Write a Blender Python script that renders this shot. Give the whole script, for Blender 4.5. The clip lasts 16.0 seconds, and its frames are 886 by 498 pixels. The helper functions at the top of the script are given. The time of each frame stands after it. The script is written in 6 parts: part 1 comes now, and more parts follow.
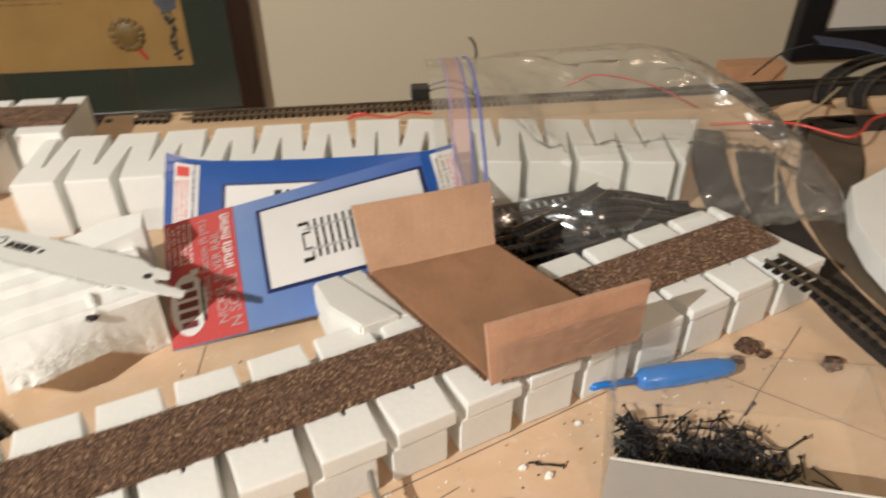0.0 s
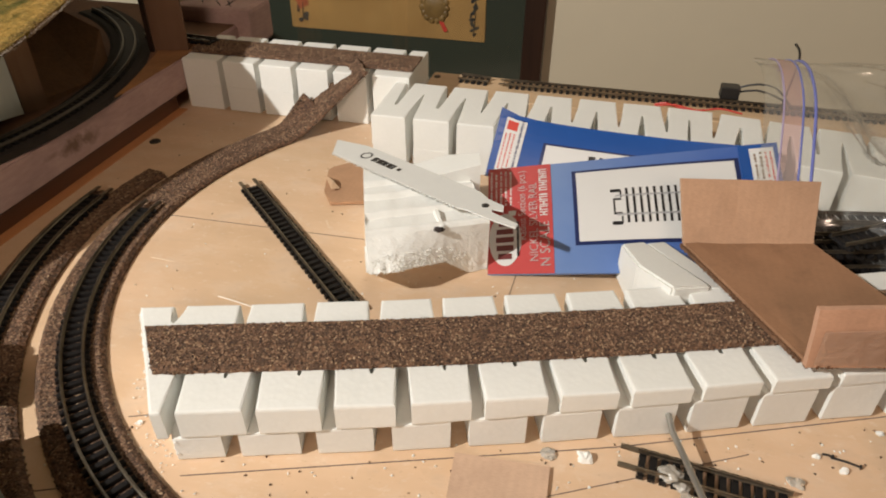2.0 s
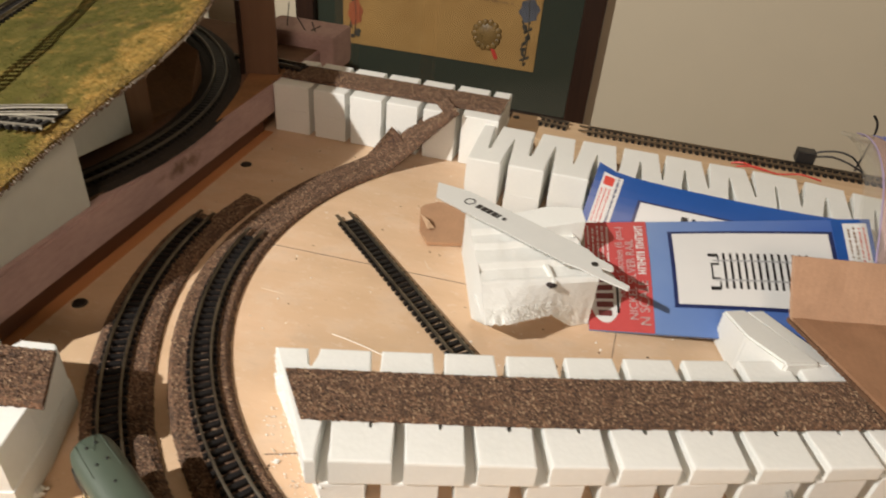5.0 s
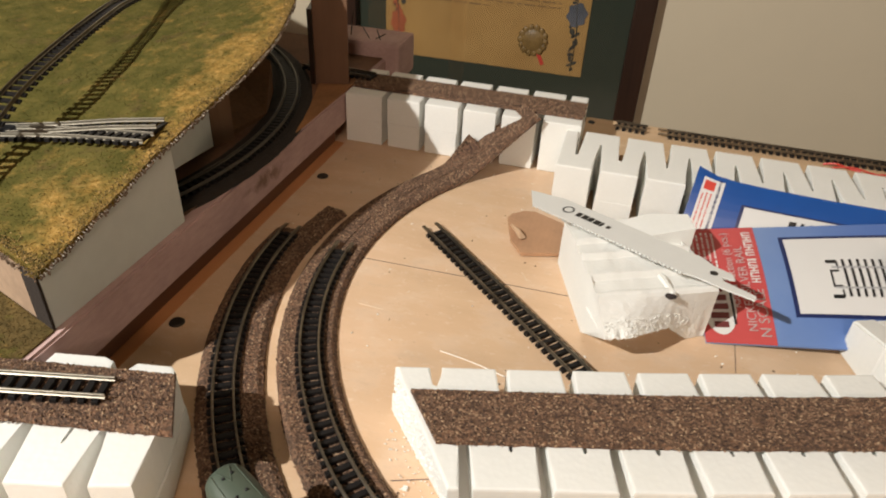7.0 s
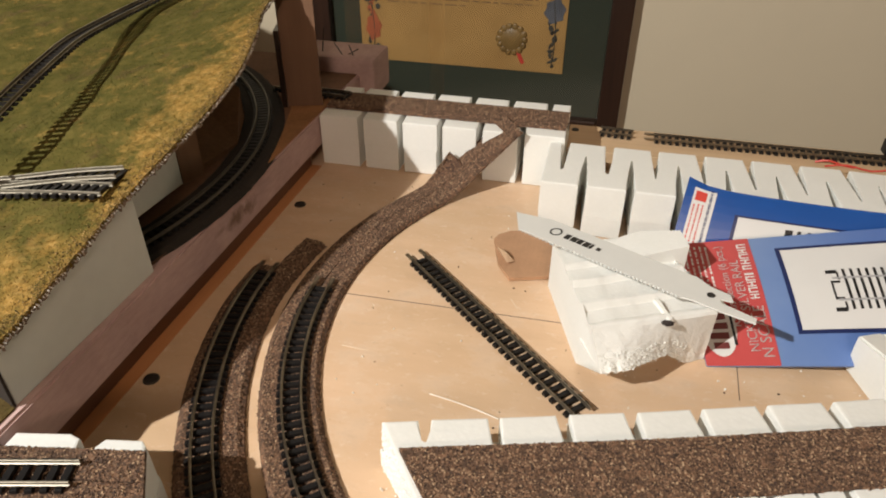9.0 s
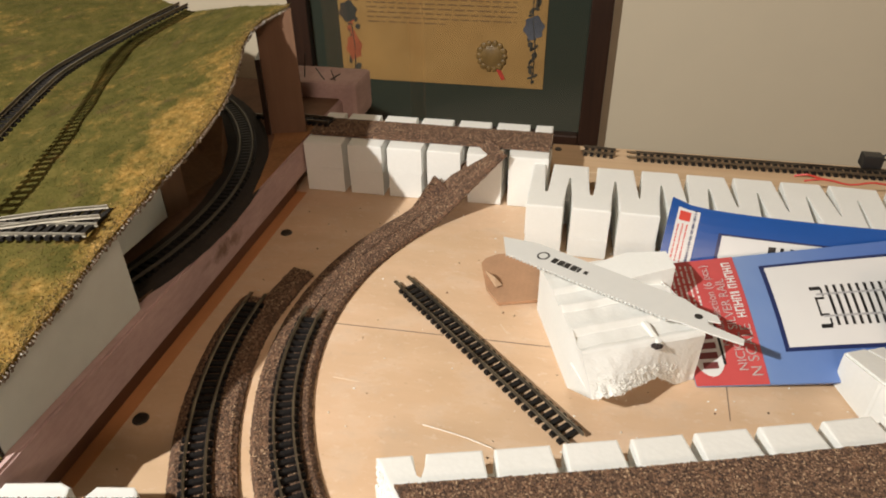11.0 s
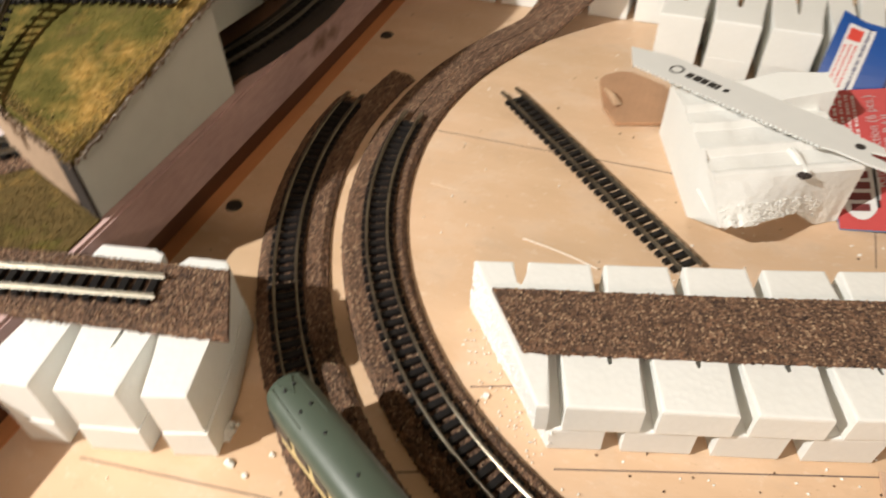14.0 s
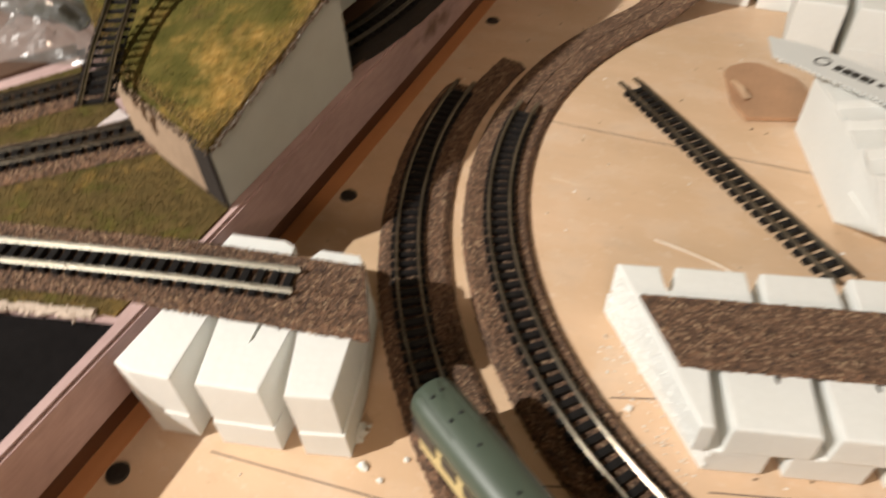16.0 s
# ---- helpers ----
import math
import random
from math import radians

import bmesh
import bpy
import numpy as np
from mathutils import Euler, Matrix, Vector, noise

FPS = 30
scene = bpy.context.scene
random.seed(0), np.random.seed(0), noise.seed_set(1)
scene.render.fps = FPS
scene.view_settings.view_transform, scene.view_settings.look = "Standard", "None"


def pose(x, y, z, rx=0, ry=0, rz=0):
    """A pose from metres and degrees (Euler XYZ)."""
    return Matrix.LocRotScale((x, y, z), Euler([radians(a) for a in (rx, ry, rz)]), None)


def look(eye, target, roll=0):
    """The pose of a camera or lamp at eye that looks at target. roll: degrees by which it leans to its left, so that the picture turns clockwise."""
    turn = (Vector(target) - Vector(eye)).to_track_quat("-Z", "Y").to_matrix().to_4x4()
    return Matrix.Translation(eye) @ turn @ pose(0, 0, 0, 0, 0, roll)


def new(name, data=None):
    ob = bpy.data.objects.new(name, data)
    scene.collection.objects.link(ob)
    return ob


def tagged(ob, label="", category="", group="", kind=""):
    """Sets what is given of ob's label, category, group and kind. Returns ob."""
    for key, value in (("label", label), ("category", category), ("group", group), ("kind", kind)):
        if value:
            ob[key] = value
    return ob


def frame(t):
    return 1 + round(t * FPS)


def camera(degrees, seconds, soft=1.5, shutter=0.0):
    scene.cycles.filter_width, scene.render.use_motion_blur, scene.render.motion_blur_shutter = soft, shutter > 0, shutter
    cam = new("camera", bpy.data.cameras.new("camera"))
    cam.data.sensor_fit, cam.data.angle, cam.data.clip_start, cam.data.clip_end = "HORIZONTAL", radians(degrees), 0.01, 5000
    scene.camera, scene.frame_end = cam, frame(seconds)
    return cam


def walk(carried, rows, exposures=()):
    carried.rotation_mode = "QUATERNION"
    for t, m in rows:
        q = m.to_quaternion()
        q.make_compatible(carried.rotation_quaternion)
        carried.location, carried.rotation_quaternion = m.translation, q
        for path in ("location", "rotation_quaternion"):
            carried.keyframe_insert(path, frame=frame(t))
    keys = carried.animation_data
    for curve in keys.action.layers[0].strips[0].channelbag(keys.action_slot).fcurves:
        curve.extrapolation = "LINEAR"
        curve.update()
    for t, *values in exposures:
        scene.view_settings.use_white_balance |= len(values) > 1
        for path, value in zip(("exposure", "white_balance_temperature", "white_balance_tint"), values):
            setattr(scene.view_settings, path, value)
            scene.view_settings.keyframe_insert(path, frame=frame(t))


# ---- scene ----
cam = camera(66.5, 16.0, soft=1.9, shutter=0.9)
PATH = [
    (0, (0.0875, 0.0437, 0.2267), (0.1304, 0.3694, -0.0015), -0.11),
    (0.5, (0.0810, 0.0305, 0.2262), (0.0863, 0.3553, -0.0072), -0.17),
    (1, (0.0481, 0.0097, 0.2267), (-0.0046, 0.3269, -0.0112), -0.65),
    (1.5, (0.0380, -0.0020, 0.2254), (-0.0439, 0.3131, -0.0071), -0.63),
    (2, (0.0331, 0.0018, 0.2259), (-0.0414, 0.3214, -0.0028), 0.60),
    (2.5, (0.0312, 0.0022, 0.2194), (-0.0345, 0.3233, -0.0099), 1.62),
    (3, (0.0274, 0.0004, 0.2200), (-0.0383, 0.3214, -0.0096), 2.19),
    (5.5, (-0.0434, -0.0112, 0.2526), (-0.1166, 0.3117, 0.0282), 5.25),
    (6, (-0.0523, -0.0096, 0.2451), (-0.1390, 0.3109, 0.0221), 2.53),
    (6.5, (-0.0626, -0.0126, 0.2430), (-0.1433, 0.3135, 0.0258), 4.11),
    (7, (-0.0798, -0.0096, 0.2388), (-0.1639, 0.3129, 0.0174), 2.97),
    (7.5, (-0.0835, 0.0069, 0.2390), (-0.1553, 0.3260, 0.0088), 2.69),
    (8, (-0.0871, 0.0186, 0.2370), (-0.1622, 0.3362, 0.0057), 1.07),
    (8.5, (-0.0897, 0.0244, 0.2443), (-0.1715, 0.3419, 0.0152), -0.36),
    (9, (-0.0819, 0.0175, 0.2474), (-0.1613, 0.3388, 0.0228), 0.04),
    (11.5, (-0.0851, 0.0253, 0.2564), (-0.1562, 0.3523, 0.0373), -0.89),
    (12, (-0.0855, 0.0342, 0.2528), (-0.1652, 0.3515, 0.0225), -1.64),
    (12.5, (-0.0823, 0.0531, 0.2579), (-0.1853, 0.3518, 0.0125), -0.95),
    (13, (-0.1058, 0.0602, 0.2497), (-0.1944, 0.3591, -0.0009), -2.26),
    (13.5, (-0.1019, 0.0432, 0.2395), (-0.1975, 0.3335, -0.0185), -4.30),
    (14, (-0.0961, 0.0270, 0.2180), (-0.2021, 0.2879, -0.0661), -2.03),
    (14.5, (-0.1111, 0.0289, 0.2248), (-0.2251, 0.2816, -0.0636), -2.36),
    (15, (-0.1180, 0.0303, 0.2305), (-0.2416, 0.2840, -0.0529), -3.88),
    (15.5, (-0.1165, 0.0315, 0.2310), (-0.2464, 0.2788, -0.0553), -6.01),
    (16, (-0.1326, 0.0254, 0.2132), (-0.2618, 0.2703, -0.0755), -4.23),
]
walk(cam, [(t, look(eye, target, roll)) for t, eye, target, roll in PATH],
     exposures=[(0.0, 0.13), (1.0, 0.10), (2.0, -0.05), (3.2, -0.05), (5.5, 0.0), (9.0, 0.02), (11.5, 0.10), (14.0, 0.10), (14.6, 0.0), (16.0, -0.12)])

# ---- light ----
world = bpy.data.worlds.new("room_dark")
world.use_nodes = True
scene.world = world
world.node_tree.nodes["Background"].inputs[0].default_value = (1.0, 0.78, 0.55, 1)
world.node_tree.nodes["Background"].inputs[1].default_value = 0.02


def lamp(name, kind, where, target, energy, color, size):
    data = bpy.data.lights.new(name, kind)
    data.energy, data.color = energy, color
    if kind == "AREA":
        data.shape, data.size = "DISK", size
    else:
        data.shadow_soft_size = size
    ob = new(name, data)
    ob.matrix_world = look(where, target)
    return ob


WARM = (1.0, 0.960, 0.890)
# orange tint that copies warm bounce off the wood
BOUNCE_TINT = (1.0, 0.750, 0.570)
shaded = lamp("shaded_bulb_light", "SPOT", (-0.80, -0.45, 0.82), (0.0, 0.42, 0.05), 85, WARM, 0.012)
shaded.data.spot_size, shaded.data.spot_blend = math.radians(122), 0.4
# added fill from the front to lift the shaded parts; no real lamp
lamp("fill_light", "AREA", (0.25, -1.35, 0.98), (0.0, 0.3, 0), 10.5, BOUNCE_TINT, 0.35)

# ---- materials ----


def mat(name, build, rough=0.6, metal=0.0):
    m = bpy.data.materials.new(name)
    m.use_nodes = True
    nt = m.node_tree
    bsdf = nt.nodes["Principled BSDF"]
    bsdf.inputs["Roughness"].default_value = rough
    bsdf.inputs["Metallic"].default_value = metal
    build(nt, bsdf)
    return m


def node(nt, kind, **values):
    n = nt.nodes.new(kind)
    for key, v in values.items():
        n.inputs[key.replace("_", " ")].default_value = v
    return n


def coords(nt, scale=(1, 1, 1), use="Object"):
    tc = nt.nodes.new("ShaderNodeTexCoord")
    mp = nt.nodes.new("ShaderNodeMapping")
    mp.inputs["Scale"].default_value = scale
    nt.links.new(tc.outputs[use], mp.inputs["Vector"])
    return mp.outputs[0]


def ramp(nt, fac, stops):
    r = nt.nodes.new("ShaderNodeValToRGB")
    while len(r.color_ramp.elements) < len(stops):
        r.color_ramp.elements.new(0.5)
    for e, (p, c) in zip(r.color_ramp.elements, stops):
        e.position, e.color = p, (*c, 1)
    nt.links.new(fac, r.inputs[0])
    return r.outputs[0]


def mix(nt, fac, a, b, mode="MIX"):
    m = nt.nodes.new("ShaderNodeMix")
    m.data_type, m.blend_type = "RGBA", mode
    for sock, v in ((m.inputs[0], fac), (m.inputs[6], a), (m.inputs[7], b)):
        if hasattr(v, "links"):
            nt.links.new(v, sock)
        elif isinstance(v, tuple):
            sock.default_value = (*v, 1)
        else:
            sock.default_value = v
    return m.outputs[2]


def bump(nt, bsdf, height, strength, distance):
    b = nt.nodes.new("ShaderNodeBump")
    b.inputs["Strength"].default_value, b.inputs["Distance"].default_value = strength, distance
    nt.links.new(height, b.inputs["Height"])
    nt.links.new(b.outputs[0], bsdf.inputs["Normal"])


def noise_tex(nt, vec, scale, detail=4.0, rough=0.55):
    n = node(nt, "ShaderNodeTexNoise", Scale=scale, Detail=detail, Roughness=rough)
    nt.links.new(vec, n.inputs["Vector"])
    return n.outputs["Fac"]


def cells(nt, vec, scale, out="Distance"):
    n = node(nt, "ShaderNodeTexVoronoi", Scale=scale)
    nt.links.new(vec, n.inputs["Vector"])
    return n.outputs[out]


def plain(color, vary=0.12, scale=60.0, relief=0.0, rough=0.6, metal=0.0, name="paint", sheen=0.5):
    """One colour with broad and fine variation and a little relief."""
    def build(nt, bsdf):
        v = coords(nt)
        big, fine = noise_tex(nt, v, scale * 0.25, 3), noise_tex(nt, v, scale * 4, 4)
        lo = tuple(c * (1 - vary) for c in color)
        hi = tuple(min(1, c * (1 + vary)) for c in color)
        c1 = ramp(nt, big, [(0.3, lo), (0.7, hi)])
        c2 = mix(nt, 0.35, c1, ramp(nt, fine, [(0.3, lo), (0.7, hi)]))
        nt.links.new(c2, bsdf.inputs["Base Color"])
        r = nt.nodes.new("ShaderNodeMapRange")
        r.inputs[3].default_value, r.inputs[4].default_value = max(0.02, rough - 0.1), min(1, rough + 0.1)
        nt.links.new(big, r.inputs[0])
        nt.links.new(r.outputs[0], bsdf.inputs["Roughness"])
        bsdf.inputs["Specular IOR Level"].default_value = sheen
        if relief:
            bump(nt, bsdf, fine, 0.5, relief)
    return mat(name, build, rough, metal)


def wood_like(a, b, along=(2, 40, 40), rough=0.5, stain=(0.5, 0.38, 0.25), amount=0.25, name="wood"):
    def build(nt, bsdf):
        v = coords(nt, along)
        grain = noise_tex(nt, v, 3.0, 6, 0.6)
        c = ramp(nt, grain, [(0.3, a), (0.7, b)])
        u = coords(nt)
        blot = noise_tex(nt, u, 9.0, 5, 0.6)
        f = nt.nodes.new("ShaderNodeMapRange")
        f.inputs[1].default_value, f.inputs[2].default_value, f.inputs[4].default_value = 0.45, 0.8, amount
        nt.links.new(blot, f.inputs[0])
        c = mix(nt, f.outputs[0], c, stain)
        nt.links.new(c, bsdf.inputs["Base Color"])
        bump(nt, bsdf, grain, 0.15, 0.0004)
    return mat(name, build, rough)


def kraft(base, name, stain=0.35):
    """Brown corrugated board: fibres, faint flute lines and stains."""
    def build(nt, bsdf):
        v = coords(nt)
        tone = lambda k: tuple(c * k for c in base)
        c = ramp(nt, noise_tex(nt, v, 26, 5, 0.62), [(0.3, tone(0.86)), (0.7, tone(1.12))])
        fibre = ramp(nt, noise_tex(nt, coords(nt, (1, 5, 3)), 420, 5, 0.7), [(0.32, (0.91, 0.90, 0.88)), (0.5, (1.0, 1.0, 1.0)), (0.68, (1.07, 1.075, 1.08))])
        c = mix(nt, 1.0, c, fibre, "MULTIPLY")
        w = nt.nodes.new("ShaderNodeTexWave")
        w.inputs["Scale"].default_value, w.inputs["Distortion"].default_value = 90.0, 1.2
        nt.links.new(coords(nt, (1, 0.25, 0)), w.inputs["Vector"])
        c = mix(nt, 1.0, c, ramp(nt, w.outputs["Fac"], [(0.0, (0.985, 0.985, 0.985)), (1.0, (1.012, 1.012, 1.012))]), "MULTIPLY")
        f = nt.nodes.new("ShaderNodeMapRange")
        f.inputs[1].default_value, f.inputs[2].default_value, f.inputs[4].default_value = 0.52, 0.68, stain
        nt.links.new(noise_tex(nt, v, 60, 6, 0.7), f.inputs[0])
        nt.links.new(mix(nt, f.outputs[0], c, tone(0.62)), bsdf.inputs["Base Color"])
        bump(nt, bsdf, noise_tex(nt, v, 300, 4), 0.25, 0.0003)
    return mat(name, build, 0.78)


def build_foam(nt, bsdf):
    v = coords(nt)
    bead = cells(nt, v, 380)
    big = noise_tex(nt, v, 25, 4)
    c = mix(nt, 0.3, ramp(nt, big, [(0.3, (0.875, 0.885, 0.850)), (0.7, (0.935, 0.945, 0.92))]),
            ramp(nt, bead, [(0.0, (0.945, 0.955, 0.93)), (0.6, (0.865, 0.875, 0.84))]))
    nt.links.new(c, bsdf.inputs["Base Color"])
    b = nt.nodes.new("ShaderNodeMath")
    b.operation = "ADD"
    nt.links.new(bead, b.inputs[0])
    nt.links.new(noise_tex(nt, v, 120, 5), b.inputs[1])
    w = nt.nodes.new("ShaderNodeMath")
    w.operation = "MULTIPLY_ADD"
    w.inputs[1].default_value = 1.2
    nt.links.new(noise_tex(nt, v, 45, 3), w.inputs[0])
    nt.links.new(b.outputs[0], w.inputs[2])
    bump(nt, bsdf, w.outputs[0], 0.22, 0.00045)
    # beads let light through from face to face
    glow = node(nt, "ShaderNodeBsdfTranslucent", Color=(0.98, 0.97, 0.93, 1))
    both = nt.nodes.new("ShaderNodeMixShader")
    both.inputs[0].default_value = 0.22
    nt.links.new(bsdf.outputs[0], both.inputs[1])
    nt.links.new(glow.outputs[0], both.inputs[2])
    nt.links.new(both.outputs[0], nt.nodes["Material Output"].inputs["Surface"])


def build_cork(nt, bsdf):
    v = coords(nt)
    grain = cells(nt, v, 700, "Color")
    sep = nt.nodes.new("ShaderNodeSeparateColor")
    nt.links.new(grain, sep.inputs[0])
    geo = nt.nodes.new("ShaderNodeNewGeometry")
    c1 = ramp(nt, sep.outputs[0], [(0.0, (0.022, 0.013, 0.010)), (0.5, (0.078, 0.043, 0.027)), (1.0, (0.21, 0.115, 0.068))])
    c2 = ramp(nt, geo.outputs["Random Per Island"], [(0.0, (0.020, 0.013, 0.012)), (0.4, (0.085, 0.048, 0.032)), (0.75, (0.19, 0.108, 0.064)), (0.92, (0.36, 0.22, 0.13)), (1.0, (0.60, 0.42, 0.28))])
    c = mix(nt, 0.15, c1, c2)
    big = ramp(nt, noise_tex(nt, v, 18, 4), [(0.3, (0.75, 0.75, 0.75)), (0.7, (1.1, 1.05, 1.0))])
    nt.links.new(mix(nt, 1.0, c, big, "MULTIPLY"), bsdf.inputs["Base Color"])
    bump(nt, bsdf, cells(nt, v, 620), 0.8, 0.0008)


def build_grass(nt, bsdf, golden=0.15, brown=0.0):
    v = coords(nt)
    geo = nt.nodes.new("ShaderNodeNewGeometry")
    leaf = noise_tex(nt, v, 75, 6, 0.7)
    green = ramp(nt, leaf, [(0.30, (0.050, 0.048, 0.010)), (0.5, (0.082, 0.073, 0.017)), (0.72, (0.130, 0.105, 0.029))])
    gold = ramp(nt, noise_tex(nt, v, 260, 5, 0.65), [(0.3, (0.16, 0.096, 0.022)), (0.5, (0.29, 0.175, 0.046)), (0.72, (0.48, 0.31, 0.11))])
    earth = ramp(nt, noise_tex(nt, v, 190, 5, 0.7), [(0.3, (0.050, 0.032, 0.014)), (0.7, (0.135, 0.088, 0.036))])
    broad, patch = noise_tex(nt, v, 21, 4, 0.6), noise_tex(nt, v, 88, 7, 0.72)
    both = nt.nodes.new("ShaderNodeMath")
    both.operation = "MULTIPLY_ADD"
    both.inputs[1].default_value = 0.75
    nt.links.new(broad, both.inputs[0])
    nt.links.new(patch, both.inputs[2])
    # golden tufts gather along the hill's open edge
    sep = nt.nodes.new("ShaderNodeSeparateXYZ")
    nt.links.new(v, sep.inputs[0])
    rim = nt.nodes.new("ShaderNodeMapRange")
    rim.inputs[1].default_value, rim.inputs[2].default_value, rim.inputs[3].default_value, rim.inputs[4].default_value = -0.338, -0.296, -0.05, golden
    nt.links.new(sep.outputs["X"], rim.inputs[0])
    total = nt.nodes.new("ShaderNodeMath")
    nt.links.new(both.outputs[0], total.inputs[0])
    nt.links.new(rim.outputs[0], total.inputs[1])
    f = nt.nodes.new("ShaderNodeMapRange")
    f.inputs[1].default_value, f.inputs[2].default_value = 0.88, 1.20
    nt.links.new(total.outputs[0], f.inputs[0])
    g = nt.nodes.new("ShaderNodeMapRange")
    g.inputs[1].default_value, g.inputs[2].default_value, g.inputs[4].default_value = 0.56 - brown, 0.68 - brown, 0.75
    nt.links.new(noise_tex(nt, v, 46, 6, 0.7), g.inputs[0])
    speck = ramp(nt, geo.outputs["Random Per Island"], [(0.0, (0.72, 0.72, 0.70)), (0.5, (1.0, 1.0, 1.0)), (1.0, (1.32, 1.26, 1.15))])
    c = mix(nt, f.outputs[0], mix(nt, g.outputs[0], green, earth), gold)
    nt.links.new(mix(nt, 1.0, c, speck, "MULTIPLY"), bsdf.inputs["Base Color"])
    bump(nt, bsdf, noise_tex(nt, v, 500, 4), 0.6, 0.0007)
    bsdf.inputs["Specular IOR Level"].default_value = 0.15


def build_rail(nt, bsdf):
    v = coords(nt)
    n = noise_tex(nt, v, 60, 4)
    nt.links.new(ramp(nt, n, [(0.3, (0.15, 0.125, 0.095)), (0.7, (0.30, 0.26, 0.20))]), bsdf.inputs["Base Color"])


def build_clear(tint, gloss, rough, haze=0.0, least=0.035):
    def build(nt, bsdf):
        out = nt.nodes["Material Output"]
        tr = node(nt, "ShaderNodeBsdfTransparent", Color=(*tint, 1))
        gl = node(nt, "ShaderNodeBsdfGlossy", Roughness=rough)
        fr = node(nt, "ShaderNodeLayerWeight", Blend=0.5)
        pw = nt.nodes.new("ShaderNodeMath")
        pw.operation = "POWER"
        pw.inputs[1].default_value = 3.5
        nt.links.new(fr.outputs["Facing"], pw.inputs[0])
        mul = nt.nodes.new("ShaderNodeMath")
        mul.operation = "MULTIPLY_ADD"
        mul.inputs[1].default_value, mul.inputs[2].default_value = gloss * 0.5, least
        nt.links.new(pw.outputs[0], mul.inputs[0])
        if haze:
            df = node(nt, "ShaderNodeBsdfDiffuse", Color=(0.8, 0.8, 0.78, 1))
            hz = nt.nodes.new("ShaderNodeMixShader")
            hz.inputs[0].default_value = haze
            nt.links.new(tr.outputs[0], hz.inputs[1])
            nt.links.new(df.outputs[0], hz.inputs[2])
            tr = hz
        ms = nt.nodes.new("ShaderNodeMixShader")
        nt.links.new(mul.outputs[0], ms.inputs[0])
        nt.links.new(tr.outputs[0], ms.inputs[1])
        nt.links.new(gl.outputs[0], ms.inputs[2])
        nt.links.new(ms.outputs[0], out.inputs[0])
        nt.nodes.remove(bsdf)
    return build


FOAM = mat("white_bead_foam", build_foam, 0.75)
CORK = mat("granulated_cork", build_cork, 0.9)


def build_grain(nt, bsdf):
    geo = nt.nodes.new("ShaderNodeNewGeometry")
    c = ramp(nt, geo.outputs["Random Per Island"], [(0.0, (0.028, 0.016, 0.012)), (0.3, (0.086, 0.047, 0.029)), (0.6, (0.160, 0.091, 0.054)), (0.88, (0.268, 0.166, 0.100)), (1.0, (0.44, 0.31, 0.19))])
    nt.links.new(c, bsdf.inputs["Base Color"])


GRAIN = mat("cork_granules", build_grain, 0.85)
GRASS = mat("scenic_turf", lambda nt, bsdf: build_grass(nt, bsdf, 0.20), 0.95)
TUFT = mat("golden_tufts", lambda nt, bsdf: nt.links.new(ramp(nt, nt.nodes.new("ShaderNodeNewGeometry").outputs["Random Per Island"], [(0.0, (0.055, 0.046, 0.012)), (0.4, (0.13, 0.090, 0.024)), (0.8, (0.25, 0.155, 0.045)), (1.0, (0.40, 0.27, 0.11))]), bsdf.inputs["Base Color"]), 0.95)
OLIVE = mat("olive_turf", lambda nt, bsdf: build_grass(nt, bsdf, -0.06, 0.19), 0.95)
RAIL = mat("nickel_silver_rail", build_rail, 0.28, 0.9)
TIE = plain((0.011, 0.010, 0.010), 0.3, 200, 0.0001, 0.5, name="black_plastic", sheen=0.25)


def build_board(nt, bsdf):
    grain = noise_tex(nt, coords(nt, (2.5, 14, 14)), 3.0, 6, 0.6)
    v = coords(nt)
    c = ramp(nt, grain, [(0.3, (0.608, 0.419, 0.272)), (0.7, (0.683, 0.486, 0.332))])
    blot = ramp(nt, noise_tex(nt, v, 9, 5, 0.6), [(0.35, (1.06, 1.05, 1.04)), (0.65, (0.92, 0.915, 0.865))])
    c = mix(nt, 1.0, c, blot, "MULTIPLY")
    # pale scuffs of glue and dust, and small dents
    for scale, lo, hi, amount, color in ((30, 0.50, 0.66, 0.40, (0.74, 0.60, 0.47)), (140, 0.57, 0.70, 0.45, (0.76, 0.64, 0.52)), (60, 0.54, 0.70, 0.35, (0.47, 0.30, 0.18)), (210, 0.63, 0.70, 0.40, (0.33, 0.20, 0.12))):
        f = nt.nodes.new("ShaderNodeMapRange")
        f.inputs[1].default_value, f.inputs[2].default_value, f.inputs[4].default_value = lo, hi, amount
        nt.links.new(noise_tex(nt, coords(nt, (1, 1.6, 1)), scale, 6, 0.68), f.inputs[0])
        c = mix(nt, f.outputs[0], c, color)
    nt.links.new(c, bsdf.inputs["Base Color"])
    r = nt.nodes.new("ShaderNodeMapRange")
    r.inputs[3].default_value, r.inputs[4].default_value = 0.34, 0.56
    nt.links.new(noise_tex(nt, v, 22, 5), r.inputs[0])
    nt.links.new(r.outputs[0], bsdf.inputs["Roughness"])
    bump(nt, bsdf, grain, 0.15, 0.0004)


BOARD = mat("birch_plywood", build_board, 0.42)
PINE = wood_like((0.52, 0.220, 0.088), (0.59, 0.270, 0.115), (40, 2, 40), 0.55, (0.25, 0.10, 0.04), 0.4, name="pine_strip")
